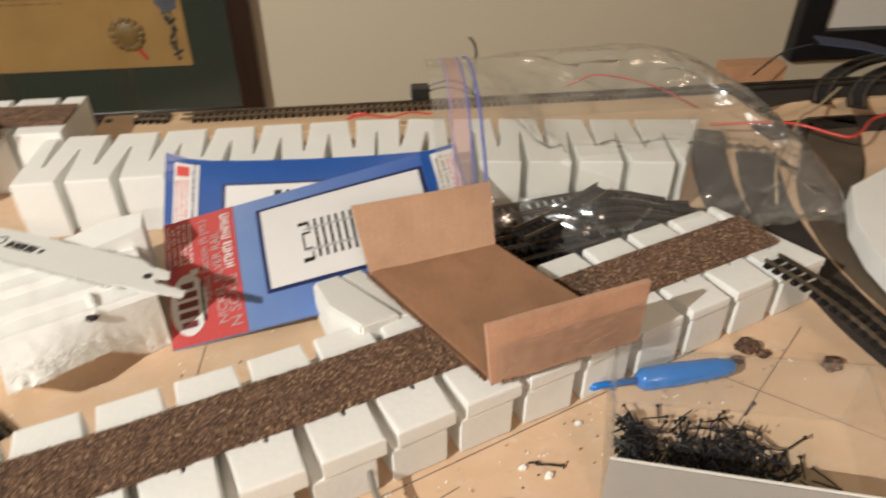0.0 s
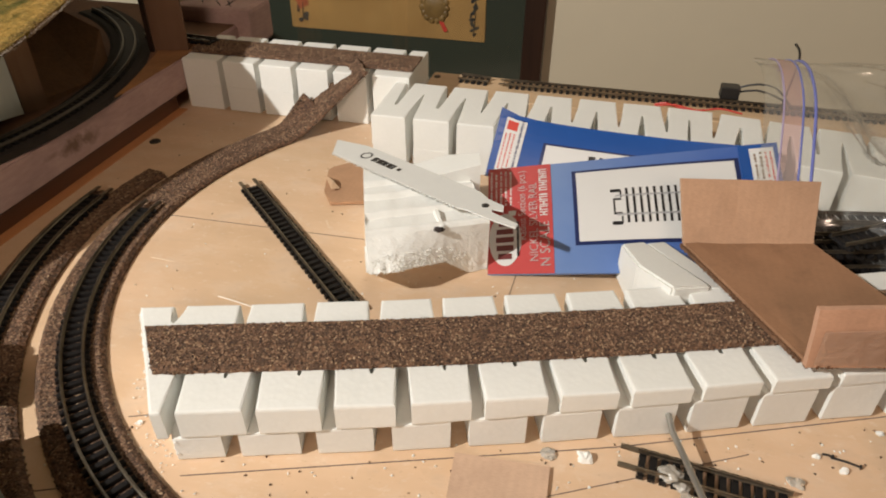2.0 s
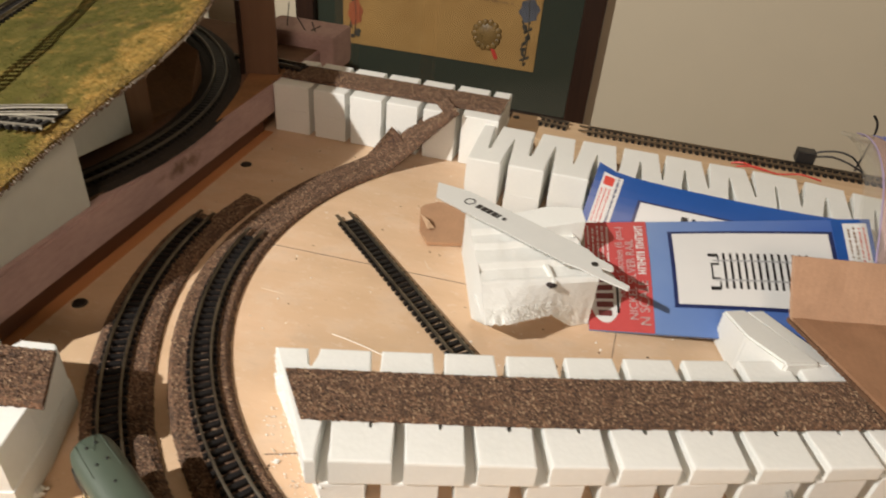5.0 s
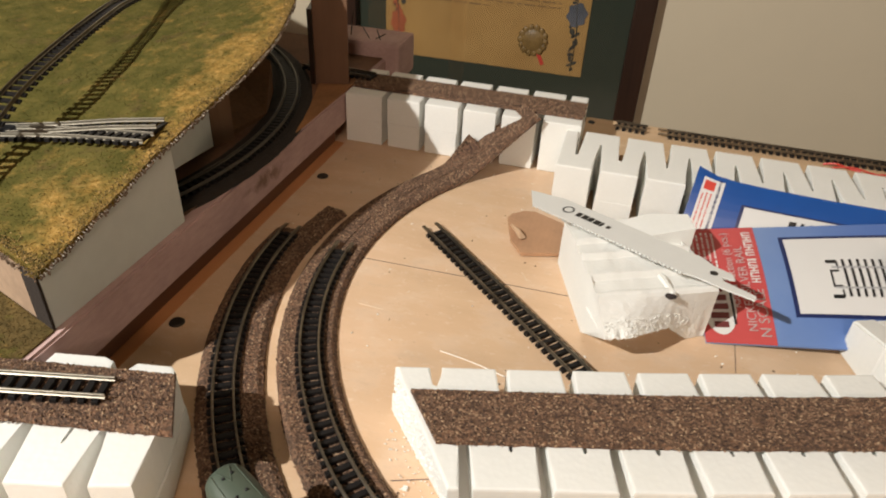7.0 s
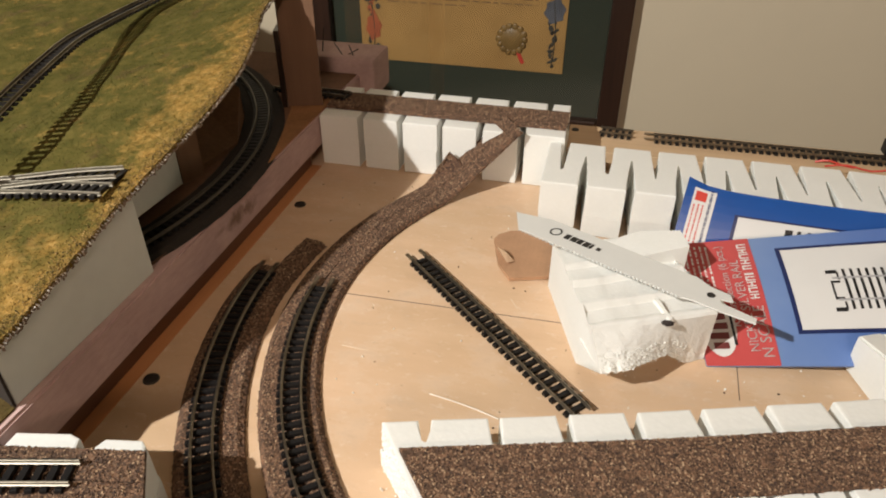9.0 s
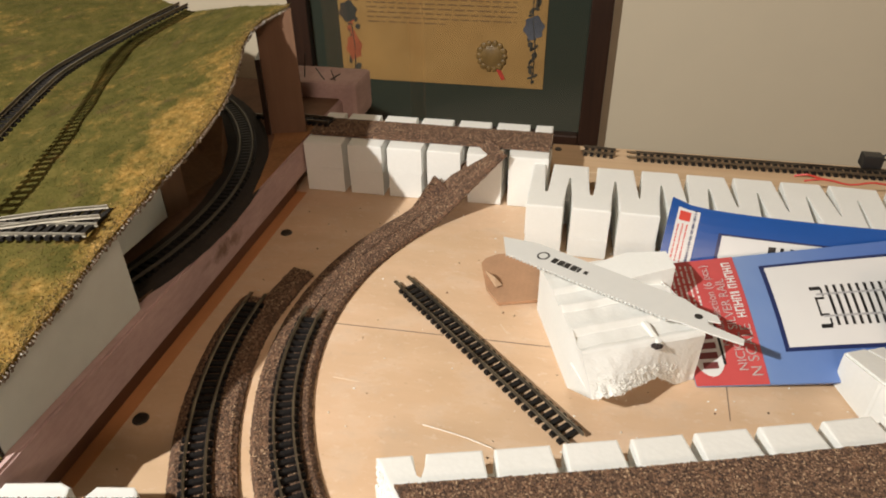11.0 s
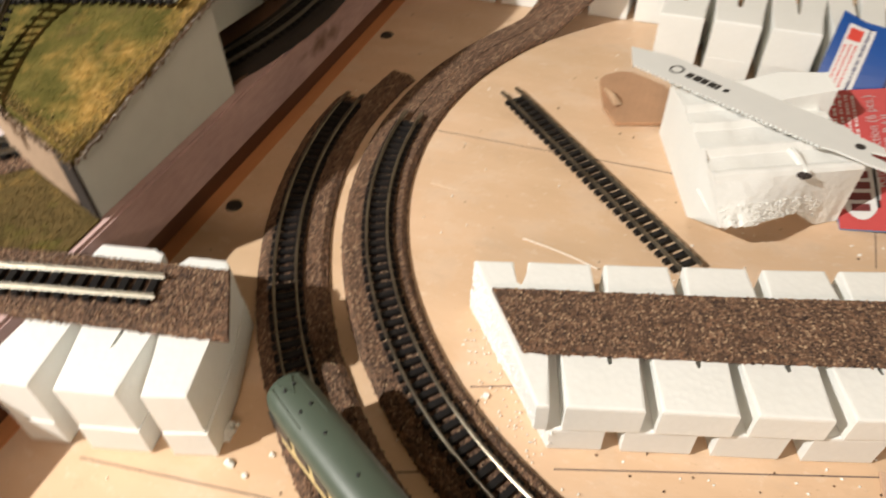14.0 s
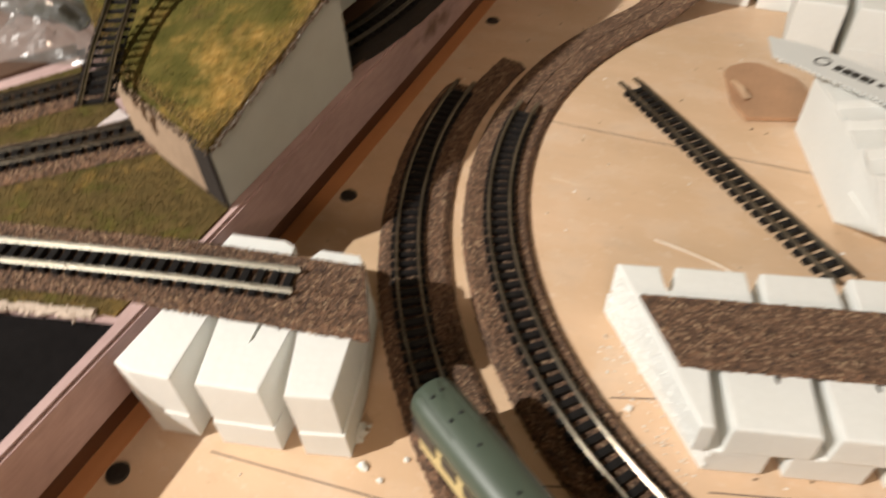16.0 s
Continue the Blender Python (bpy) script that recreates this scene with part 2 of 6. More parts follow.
# brown pine, with the shade below the slab's overhang put into its colour
SHADEPINE = wood_like((0.13, 0.052, 0.025), (0.19, 0.080, 0.038), (40, 2, 40), 0.6, (0.12, 0.05, 0.025), 0.5, name="shade_brown_pine")
PLANK = wood_like((0.50, 0.34, 0.20), (0.60, 0.43, 0.27), (2, 40, 40), 0.55, name="pale_pine")


def build_pink(nt, bsdf):
    """Pink insulation foam: cut marks, chalky scuffs and two rubbed dirt stains."""
    v = coords(nt)
    c = ramp(nt, noise_tex(nt, v, 14, 5, 0.62), [(0.3, (0.355, 0.238, 0.225)), (0.7, (0.550, 0.385, 0.360))])
    fine = noise_tex(nt, coords(nt, (1, 0.35, 1.6)), 260, 5, 0.7)
    c = mix(nt, 1.0, c, ramp(nt, fine, [(0.3, (0.90, 0.89, 0.88)), (0.7, (1.08, 1.09, 1.10))]), "MULTIPLY")
    rough = noise_tex(nt, v, 170, 6, 0.72)
    for y, z, wide, high, amount in ((0.335, 0.0275, 0.017, 0.0075, 0.9), (0.351, 0.0265, 0.012, 0.0070, 0.75), (0.316, 0.0290, 0.010, 0.0030, 0.5)):
        sep = nt.nodes.new("ShaderNodeVectorMath")
        sep.operation = "SUBTRACT"
        sep.inputs[1].default_value = (-0.2925, y, z)
        nt.links.new(v, sep.inputs[0])
        sc = nt.nodes.new("ShaderNodeVectorMath")
        sc.operation = "DIVIDE"
        sc.inputs[1].default_value = (0.01, wide, high)
        nt.links.new(sep.outputs[0], sc.inputs[0])
        ln = nt.nodes.new("ShaderNodeVectorMath")
        ln.operation = "LENGTH"
        nt.links.new(sc.outputs[0], ln.inputs[0])
        ad = nt.nodes.new("ShaderNodeMath")
        ad.operation = "MULTIPLY_ADD"
        ad.inputs[1].default_value = 1.9
        nt.links.new(rough, ad.inputs[0])
        nt.links.new(ln.outputs["Value"], ad.inputs[2])
        f = nt.nodes.new("ShaderNodeMapRange")
        f.inputs[1].default_value, f.inputs[2].default_value, f.inputs[3].default_value, f.inputs[4].default_value = 1.15, 1.85, amount, 0.0
        nt.links.new(ad.outputs[0], f.inputs[0])
        c = mix(nt, f.outputs[0], c, (0.17, 0.098, 0.070))
    nt.links.new(c, bsdf.inputs["Base Color"])
    bump(nt, bsdf, fine, 0.4, 0.0003)


PINK = mat("pink_insulation_foam", build_pink, 0.8)
CARD = wood_like((0.38, 0.205, 0.108), (0.44, 0.245, 0.132), (60, 60, 4), 0.8, (0.30, 0.16, 0.085), 0.3, name="brown_cardboard")
GREYCARD = plain((0.585, 0.615, 0.575), 0.07, 30, 0.0002, 0.7, name="grey_card")
WALL = plain((0.58, 0.51, 0.38), 0.03, 4, 0.0004, 0.8, name="cream_wall_paint")
DARKWOOD = wood_like((0.022, 0.010, 0.006), (0.04, 0.018, 0.01), (40, 40, 2), 0.35, (0.015, 0.008, 0.005), 0.4, name="dark_stained_wood")
BLACK = plain((0.012, 0.012, 0.013), 0.3, 40, 0, 0.4, name="black_paint")
# paler copy of the rail metal; the lead track's glare is in its colour
SILVER = plain((0.34, 0.31, 0.25), 0.1, 60, 0, 0.45, 0.7, name="nickel_silver")
DIMRAIL = plain((0.13, 0.115, 0.09), 0.2, 60, 0, 0.42, 0.8, name="dull_rail")
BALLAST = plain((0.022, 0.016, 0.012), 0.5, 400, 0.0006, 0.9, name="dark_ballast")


# ---- building helpers ----


def thing(name, label, category, group="", kind="", at=(0, 0, 0)):
    ob = new(name)
    ob.empty_display_size = 0.01
    ob.location = at
    return tagged(ob, label, category, group, kind)


def mesh_of(name, bm, material, smooth=False):
    bmesh.ops.recalc_face_normals(bm, faces=bm.faces)
    me = bpy.data.meshes.new(name)
    bm.to_mesh(me)
    bm.free()
    me.materials.append(material)
    if smooth:
        for p in me.polygons:
            p.use_smooth = True
    return me


def part(name, bm, material, parent=None, label="", smooth=False):
    """One mesh object, under its thing or part. The mesh is in world places; the parent's own place is taken off."""
    me = bm if isinstance(bm, bpy.types.Mesh) else mesh_of(name, bm, material, smooth)
    ob = new(name, me)
    if parent:
        ob.parent = parent
        up = parent
        off = Vector((0, 0, 0))
        while up:
            off += up.location
            up = up.parent
        ob.location = -off if not isinstance(bm, bpy.types.Mesh) else ob.location
    if label:
        ob["label"] = label
    return ob


def solo(name, bm, material, label, category, group="", kind="", smooth=False):
    return tagged(part(name, bm, material, None, "", smooth), label, category, group, kind)


def add_box(bm, size, m=None, bevel=0.0, shift=(0, 0, 0)):
    r = bmesh.ops.create_cube(bm, size=1)
    vs = r["verts"]
    for v in vs:
        v.co = Vector((v.co.x * size[0] + shift[0], v.co.y * size[1] + shift[1], v.co.z * size[2] + shift[2]))
    if bevel:
        es = list({e for v in vs for e in v.link_edges})
        out = bmesh.ops.bevel(bm, geom=es, offset=bevel, segments=2, profile=0.6, affect="EDGES")
        vs = list({v for f in out["faces"] for v in f.verts} | {v for v in vs if v.is_valid})
    if m:
        bmesh.ops.transform(bm, matrix=m, verts=vs)
    return vs


def box(x0, x1, y0, y1, z0, z1, bevel=0.0, bm=None):
    bm = bm or bmesh.new()
    add_box(bm, (x1 - x0, y1 - y0, z1 - z0), Matrix.Translation(((x0 + x1) / 2, (y0 + y1) / 2, (z0 + z1) / 2)), bevel)
    return bm


def prism(bm, outline, z0, z1):
    """A polygon in plan, raised; z1 may be a function of (x, y)."""
    low = [bm.verts.new((x, y, z0(x, y) if callable(z0) else z0)) for x, y in outline]
    top = [bm.verts.new((x, y, z1(x, y) if callable(z1) else z1)) for x, y in outline]
    n = len(outline)
    bm.faces.new(low[::-1])
    bm.faces.new(top)
    for i in range(n):
        bm.faces.new((low[i], low[(i + 1) % n], top[(i + 1) % n], top[i]))


def sweep(bm, path, profile, jitter=0.0):
    """A closed profile (side, up) carried along a path of (x, y, z)."""
    rings = []
    for i, p in enumerate(path):
        a, b = Vector(path[max(0, i - 1)]), Vector(path[min(len(path) - 1, i + 1)])
        d = b - a
        side = Vector((d.y, -d.x, 0)).normalized()
        up = side.cross(d.normalized())
        ring = []
        for u, w in profile:
            j = random.uniform(-jitter, jitter) if jitter else 0
            ring.append(bm.verts.new(Vector(p) + side * (u + j) + up * w))
        rings.append(ring)
    n = len(profile)
    for r, s in zip(rings, rings[1:]):
        for k in range(n):
            bm.faces.new((r[k], r[(k + 1) % n], s[(k + 1) % n], s[k]))
    bm.faces.new(rings[0][::-1])
    bm.faces.new(rings[-1])


def tube(bm, path, radius, sides=8):
    sweep(bm, path, [(radius * math.cos(2 * math.pi * k / sides), radius * math.sin(2 * math.pi * k / sides)) for k in range(sides)])


def arc(cx, cy, r, a0, a1, z, step=0.004):
    n = max(2, int(abs(radians(a1 - a0)) * r / step))
    return [(cx + r * math.cos(radians(a0 + (a1 - a0) * i / n)), cy + r * math.sin(radians(a0 + (a1 - a0) * i / n)), z) for i in range(n + 1)]


def line(a, b, step=0.006):
    a, b = Vector(a), Vector(b)
    n = max(1, int((b - a).length / step))
    return [tuple(a.lerp(b, i / n)) for i in range(n + 1)]


def smooth_path(points, step=0.005):
    """A smooth curve through some places."""
    pts = [Vector(p) for p in points]
    pts = [2 * pts[0] - pts[1]] + pts + [2 * pts[-1] - pts[-2]]
    out = []
    for a, b, c, d in zip(pts, pts[1:], pts[2:], pts[3:]):
        n = max(2, int((c - b).length / step))
        for i in range(n):
            t = i / n
            out.append(0.5 * (2 * b + (c - a) * t + (2 * a - 5 * b + 4 * c - d) * t * t + (3 * b - a - 3 * c + d) * t ** 3))
    out.append(pts[-2])
    return [tuple(p) for p in out]


TIE_MESHES = {}


def tie_mesh(half, wide, high):
    key = (half, wide, high)
    if key not in TIE_MESHES:
        bm = bmesh.new()
        t = 0.85
        lo = [bm.verts.new((sx * half, sy * wide / 2, 0)) for sx, sy in ((-1, -1), (1, -1), (1, 1), (-1, 1))]
        hi = [bm.verts.new((sx * half * 0.985, sy * wide / 2 * t, high)) for sx, sy in ((-1, -1), (1, -1), (1, 1), (-1, 1))]
        bm.faces.new(hi)
        for i in range(4):
            bm.faces.new((lo[i], lo[(i + 1) % 4], hi[(i + 1) % 4], hi[i]))
        for sx in (-1, 1):
            for off in (-0.0011, 0.0011):
                add_box(bm, (0.0007, wide * 0.7, 0.0006), Matrix.Translation((sx * 0.0047 + off, 0, high + 0.0002)))
        TIE_MESHES[key] = mesh_of("sleeper", bm, TIE)
    return TIE_MESHES[key]


GAUGE, TIE_HALF, TIE_WIDE, TIE_HIGH, PITCH = 0.0094, 0.0073, 0.0029, 0.0019, 0.0052


def rail_parts(parent, path, offsets, metal=None):
    base = TIE_HIGH
    prof = [(-0.0006, 0), (0.0006, 0), (0.0006, 0.0003), (0.0002, 0.0006), (0.0002, 0.0013), (0.00038, 0.0015), (0.00038, 0.0020), (0.00026, 0.0021),
            (-0.00026, 0.0021), (-0.00038, 0.0020), (-0.00038, 0.0015), (-0.0002, 0.0013), (-0.0002, 0.0006), (-0.0006, 0.0003)]
    for off in offsets:
        bm = bmesh.new()
        sweep(bm, path, [(u + off, w + base) for u, w in prof])
        part("rail", bm, metal or RAIL, parent, "nickel silver rail")


def along(path, pitch, first=0.5):
    """Places at even steps along a path, with the way there."""
    pts = [Vector(p) for p in path]
    left = pitch * first
    out = []
    for a, b in zip(pts, pts[1:]):
        d = (b - a).length
        s = left
        while s < d:
            out.append((a.lerp(b, s / d), (b - a).normalized()))
            s += pitch
        left = s - d
    return out


def track(name, path, label, group="", tips=True, metal=None, pitch=PITCH, half=TIE_HALF, tie=(TIE_WIDE, TIE_HIGH)):
    """Sectional track: two rails and a sleeper at each step."""
    ob = thing(name, label, "track", group, at=path[0])
    rail_parts(ob, path, (-GAUGE / 2, GAUGE / 2), metal)
    me = tie_mesh(half, *tie)
    for p, d in along(path, pitch):
        side = Vector((d.y, -d.x, 0)).normalized()
        up = side.cross(d)
        m = Matrix((side, d, up)).transposed().to_4x4()
        m.translation = p - Vector(path[0]) + up * (TIE_HIGH - tie[1])
        s = new("sleeper", me)
        s.parent = ob
        s.matrix_local = m
    if tips:
        a, b = Vector(path[0]), Vector(path[1])
        d = (a - b).normalized()
        side = Vector((d.y, -d.x, 0))
        for off in (-GAUGE / 2, GAUGE / 2):
            bm = bmesh.new()
            sweep(bm, [a + side * off + Vector((0, 0, TIE_HIGH + 0.0002)) - d * 0.004, a + side * off + Vector((0, 0, TIE_HIGH + 0.0002)) + d * 0.007],
                  [(-0.0011, 0), (0.0011, 0), (0.0011, 0.0009), (-0.0011, 0.0009)])
            part("rail_joiner", bm, RAIL, ob, "small metal rail joiner")
    return ob


def granules(faces_xyz, normals, size):
    """Vertices and faces of many small uneven stones."""
    n = len(faces_xyz)
    base = np.array([(1, 0, 0), (-1, 0, 0), (0, 1, 0), (0, -1, 0), (0, 0, 1), (0, 0, -1)], float)
    tri = np.array([(0, 2, 4), (2, 1, 4), (1, 3, 4), (3, 0, 4), (2, 0, 5), (1, 2, 5), (3, 1, 5), (0, 3, 5)])
    s = size * np.random.uniform(0.55, 1.25, (n, 1, 3))
    a = np.random.uniform(0, 6.28, (n, 3))
    v = base[None] * s * np.random.uniform(0.75, 1.25, (n, 6, 1))
    for ax in range(3):
        c, sn = np.cos(a[:, ax])[:, None], np.sin(a[:, ax])[:, None]
        i, j = [(1, 2), (2, 0), (0, 1)][ax]
        vi, vj = v[..., i].copy(), v[..., j].copy()
        v[..., i], v[..., j] = c * vi - sn * vj, sn * vi + c * vj
    v += np.asarray(faces_xyz)[:, None]
    f = tri[None] + 6 * np.arange(n)[:, None, None]
    return v.reshape(-1, 3), f.reshape(-1, 3)


def with_granules(me, pts, size, grain=None):
    """Adds granules at the places to a mesh."""
    v, f = granules(np.array(pts), None, size)
    old_v = np.empty(len(me.vertices) * 3)
    me.vertices.foreach_get("co", old_v)
    old_f = [tuple(p.vertices) for p in me.polygons]
    k = len(me.vertices)
    out = bpy.data.meshes.new(me.name)
    out.from_pydata(np.concatenate([old_v.reshape(-1, 3), v]).tolist(), [], old_f + (f + k).tolist())
    out.materials.append(me.materials[0])
    if grain:
        out.materials.append(grain)
        out.polygons.foreach_set("material_index", np.r_[np.zeros(len(old_f), int), np.ones(len(f), int)])
    return out


def roadbed(name, path, label, half_top=0.0135, half_low=0.0165, high=0.003, seam=0.0004, dens=0.0011, cork=None, skew=0.0, left_top=None, left_y=None):
    """Cork roadbed in two halves with sloping sides and a rough, granular skin."""
    cork = cork or CORK
    ob = thing(name, label, "roadbed", at=path[0])
    whole = along(path, 0.0021)
    runs = [(-1, 1.0, whole), (1, 1.0, whole)]
    if left_top is not None:
        runs = [(-1, 1.0, [q for q in whole if q[0].z < left_top]), (1, 1.0, whole), (-1, 1.0, [q for q in whole if q[0].z >= left_top - 0.004])]
    if left_y is not None:
        runs = [(-1, 1.0, [q for q in whole if q[0].y < left_y]), (1, 1.0, whole)]
    wide_top, wide_low = half_top, half_low
    for s, share, pts3 in runs:
        half_top, half_low = wide_top * share, wide_low * share
        bm = bmesh.new()
        prof = [(s * seam, 0), (s * half_low, 0), (s * half_low * 0.99, high * 0.45), (s * half_top, high), (s * seam, high)]
        sweep(bm, [tuple(p) for p, d in pts3], prof, 0.0002)
        if skew:
            p0, d0 = pts3[0]
            side0 = Vector((d0.y, -d0.x, 0)).normalized()
            for v in bm.verts:
                far = (v.co - p0).dot(d0)
                if far < 0.03:
                    v.co += d0 * skew * (v.co - p0).dot(side0) * (1 - far / 0.03)
        me = mesh_of("cork_strip", bm, cork)
        length = len(pts3) * 0.0021
        grains = []
        count = int(length * half_low / dens ** 2 * 1.9)
        for _ in range(count):
            p, d = pts3[random.randrange(len(pts3))]
            p = p + d * random.uniform(-0.001, 0.001)
            side = Vector((d.y, -d.x, 0)).normalized()
            up = side.cross(d)
            u = random.uniform(seam, half_low * 1.01)
            if skew and (p - pts3[0][0]).length < abs(skew) * half_low * 1.2 and (p - pts3[0][0]).dot(d) < skew * s * u:
                continue
            w = high if u < half_top else high * (half_low * 1.02 - u) / (half_low * 1.02 - half_top)
            grains.append(p + side * s * u + up * (w - 0.0002))
        me = with_granules(me, [tuple(g) for g in grains], 0.00072, GRAIN)
        o = new("cork_strip", me)
        o.parent, o.location = ob, -ob.location
    return ob


def riser_mesh(path, width, z0, z1, pitch, slot_out=0.0052, slot_in=0.0036, depth=0.70, first=0.015, second=None, cut0=None, cut1=0.0, rough=0.0004, skip=0.0, worn=(True, True)):
    """Slotted foam riser: a strip that is cut from both sides in turn. path: its middle line in plan; z0, z1: heights by share of the length."""
    pts = [Vector((x, y, 0)) for x, y in path]
    lens = [0.0]
    for a, b in zip(pts, pts[1:]):
        lens.append(lens[-1] + (b - a).length)
    total = lens[-1]

    def frame_at(s):
        s = max(-0.05, min(total + 0.05, s))
        i = 0
        while i < len(pts) - 2 and lens[i + 1] < s:
            i += 1
        d = (pts[i + 1] - pts[i]).normalized()
        return pts[i] + d * (s - lens[i]), Vector((d.y, -d.x, 0))

    h = width / 2
    inner = h - depth * width
    fs, bs = cut0 or (0.0, 0.0)
    front, back = [(fs, h)], [(bs, -h)]
    s = first
    while s < total - 0.006:
        j = random.uniform(-0.0004, 0.0004)
        front += [(s + j - slot_out / 2, h), (s + j - slot_in / 2, inner + 0.002), (s + j - slot_in * 0.3, inner), (s + j + slot_in * 0.3, inner), (s + j + slot_in / 2, inner + 0.002), (s + j + slot_out / 2, h)]
        s += pitch + skip
        skip = 0.0
    front.append((total + cut1 * 0.5, h))
    s = first - pitch / 2 if second is None else second
    while s < bs + 0.004:
        s += pitch
    while s < total - 0.006:
        e = -inner
        if cut0 and (fs + bs) / 2 + (fs - bs) / 2 * e / h > s - 0.005:
            e = -h + 0.013
        back += [(s - slot_out / 2, -h), (s - slot_in / 2, e - 0.002), (s - slot_in * 0.3, e), (s + slot_in * 0.3, e), (s + slot_in / 2, e - 0.002), (s + slot_out / 2, -h)]
        s += pitch
    back.append((total - cut1 * 0.5, -h))
    ring = front + back[::-1]
    bm = bmesh.new()
    low, top = [], []
    for s, u in ring:
        p, side = frame_at(s)
        p = p + side * u
        k = max(0, min(1, s / total))
        jit = Vector((random.uniform(-rough, rough), random.uniform(-rough, rough), 0))
        a0 = z0(k) if callable(z0) else z0
        a1 = z1(k) if callable(z1) else z1
        low.append(bm.verts.new(p + jit + Vector((0, 0, a0))))
        top.append(bm.verts.new(p + jit * 0.6 + Vector((0, 0, a1))))
    n = len(ring)
    f_low, f_top = bm.faces.new(low[::-1]), bm.faces.new(top)
    for i in range(n):
        bm.faces.new((low[i], low[(i + 1) % n], top[(i + 1) % n], top[i]))
    edges = list({e for f, w in zip((f_low, f_top), worn) if w for e in f.edges})
    bmesh.ops.bevel(bm, geom=edges, offset=0.0011, segments=2, profile=0.6, affect="EDGES")
    bmesh.ops.triangulate(bm, faces=[f for f in bm.faces if len(f.verts) > 4])
    return bm


# ---- structure: room and layout board ----
ROOM = (-3.2, 3.6, -4.0, 1.06, -0.78, 1.72)
X0, X1, Y0, Y1, Z0, Z1 = ROOM
solo("wall_back", box(X0 - 0.1, X1 + 0.1, Y1, Y1 + 0.1, Z0, Z1), WALL, "plain cream painted wall behind the layout", "wall", kind="structure")
solo("wall_front", box(X0 - 0.1, X1 + 0.1, Y0 - 0.1, Y0, Z0, Z1), WALL, "plain cream painted wall", "wall", kind="structure")
solo("wall_side", box(X0 - 0.1, X0, Y0, Y1, Z0, Z1), WALL, "plain cream painted wall", "wall", kind="structure")
solo("wall_far_side", box(X1, X1 + 0.1, Y0, Y1, Z0, Z1), WALL, "plain cream painted wall", "wall", kind="structure")
solo("ceiling", box(X0 - 0.1, X1 + 0.1, Y0 - 0.1, Y1 + 0.1, Z1, Z1 + 0.1), plain((0.72, 0.70, 0.66), 0.03, 8, 0.001, 0.9, name="ceiling_paint"), "white ceiling", "ceiling", kind="structure")
solo("floor", box(X0 - 0.1, X1 + 0.1, Y0 - 0.1, Y1 + 0.1, Z0 - 0.1, Z0), plain((0.16, 0.12, 0.09), 0.2, 30, 0.001, 0.95, name="carpet"), "dull brown carpet floor", "floor", kind="structure")
board = solo("layout_board", box(-0.75, 0.95, -0.32, 0.558, -0.018, 0.0, 0.001), BOARD, "pale plywood layout board with pencil lines and crumbs", "board", kind="structure")

for x in (-0.70, 0.86):
    for y in (-0.27, 0.50):
        part("leg", box(x, x + 0.045, y, y + 0.045, Z0, -0.0182, 0.002), PINE, board, "plain square pine leg")
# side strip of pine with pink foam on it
solo("pine_strip", box(-0.315, -0.2994, -0.32, 0.462, 0.0, 0.0128, 0.0006), SHADEPINE, "brown pine strip under the foam slab's edge, darkened for the shade there", "strip")
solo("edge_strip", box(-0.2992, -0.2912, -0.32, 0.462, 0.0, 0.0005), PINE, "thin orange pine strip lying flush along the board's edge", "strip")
bm = bmesh.new()
prism(bm, [(-0.2925, -0.32), (-0.2925, 0.60), (-0.75, 0.60), (-0.75, 0.02), (-0.46, 0.062), (-0.36, 0.084), (-0.2962, 0.1025), (-0.2962, -0.32)], 0.016, 0.0395)
bmesh.ops.bevel(bm, geom=[e for e in bm.edges if all(v.co.z > 0.03 for v in e.verts)], offset=0.0012, segments=2, affect="EDGES")
solo("foam_slab", bm, PINK, "pink insulation foam slab with brown smears, carrying the lower tracks", "foam board")
# black filler added in place of the dark shade in the open gap
solo("gap_shade_strip", box(-0.315, -0.2965, -0.32, 0.462, 0.0129, 0.0159), BLACK, "black strip standing in for the shaded gap between pine and foam", "strip")
solo("under_slab", box(-0.75, -0.3155, 0.10, 0.60, 0.0, 0.0155), PINE, "pine board under the foam slab", "board")
solo("black_board", box(-0.75, -0.3160, -0.32, 0.060, 0.0005, 0.0160, 0.001), BLACK, "black base board under the tray", "board")
bm = bmesh.new()
prism(bm, [(-0.2966, -0.32), (-0.2966, 0.1018), (-0.36, 0.0834), (-0.46, 0.0614), (-0.75, 0.0195), (-0.75, -0.32)], 0.0162, 0.0375)
solo("black_tray", bm, plain((0.008, 0.007, 0.007), 0.4, 60, 0.0004, 0.85, name="matt_black", sheen=0.05), "black tray standing beside the foam slab", "tray")
solo("back_strip", box(-0.105, 0.95, 0.508, 0.556, 0.0, 0.016, 0.0006), PLANK, "pale pine strip behind the risers", "strip")

# ---- risers and roadbeds on the board ----
RP = 0.0292
NU, NN = Vector((math.cos(radians(17.5)), math.sin(radians(17.5)))), Vector((math.sin(radians(17.5)), -math.cos(radians(17.5))))
NP = Vector((-0.129, 0.1735))
near_mid = [tuple(NP + NU * a + NN * b) for a, b in ((0, 0), (0.1, 0.0015), (0.2, 0.0005), (0.25, -0.0015), (0.3, -0.004), (0.35, -0.007), (0.4, -0.0095), (0.452, -0.012))]
joint = lambda k: 0.0130 + 0.010 * min(1, k * 1.3)
NTOP = 0.0285
riser = thing("foam_riser", "white slotted foam riser stacked in two layers", "foam riser", "risers", at=(*near_mid[0], 0))
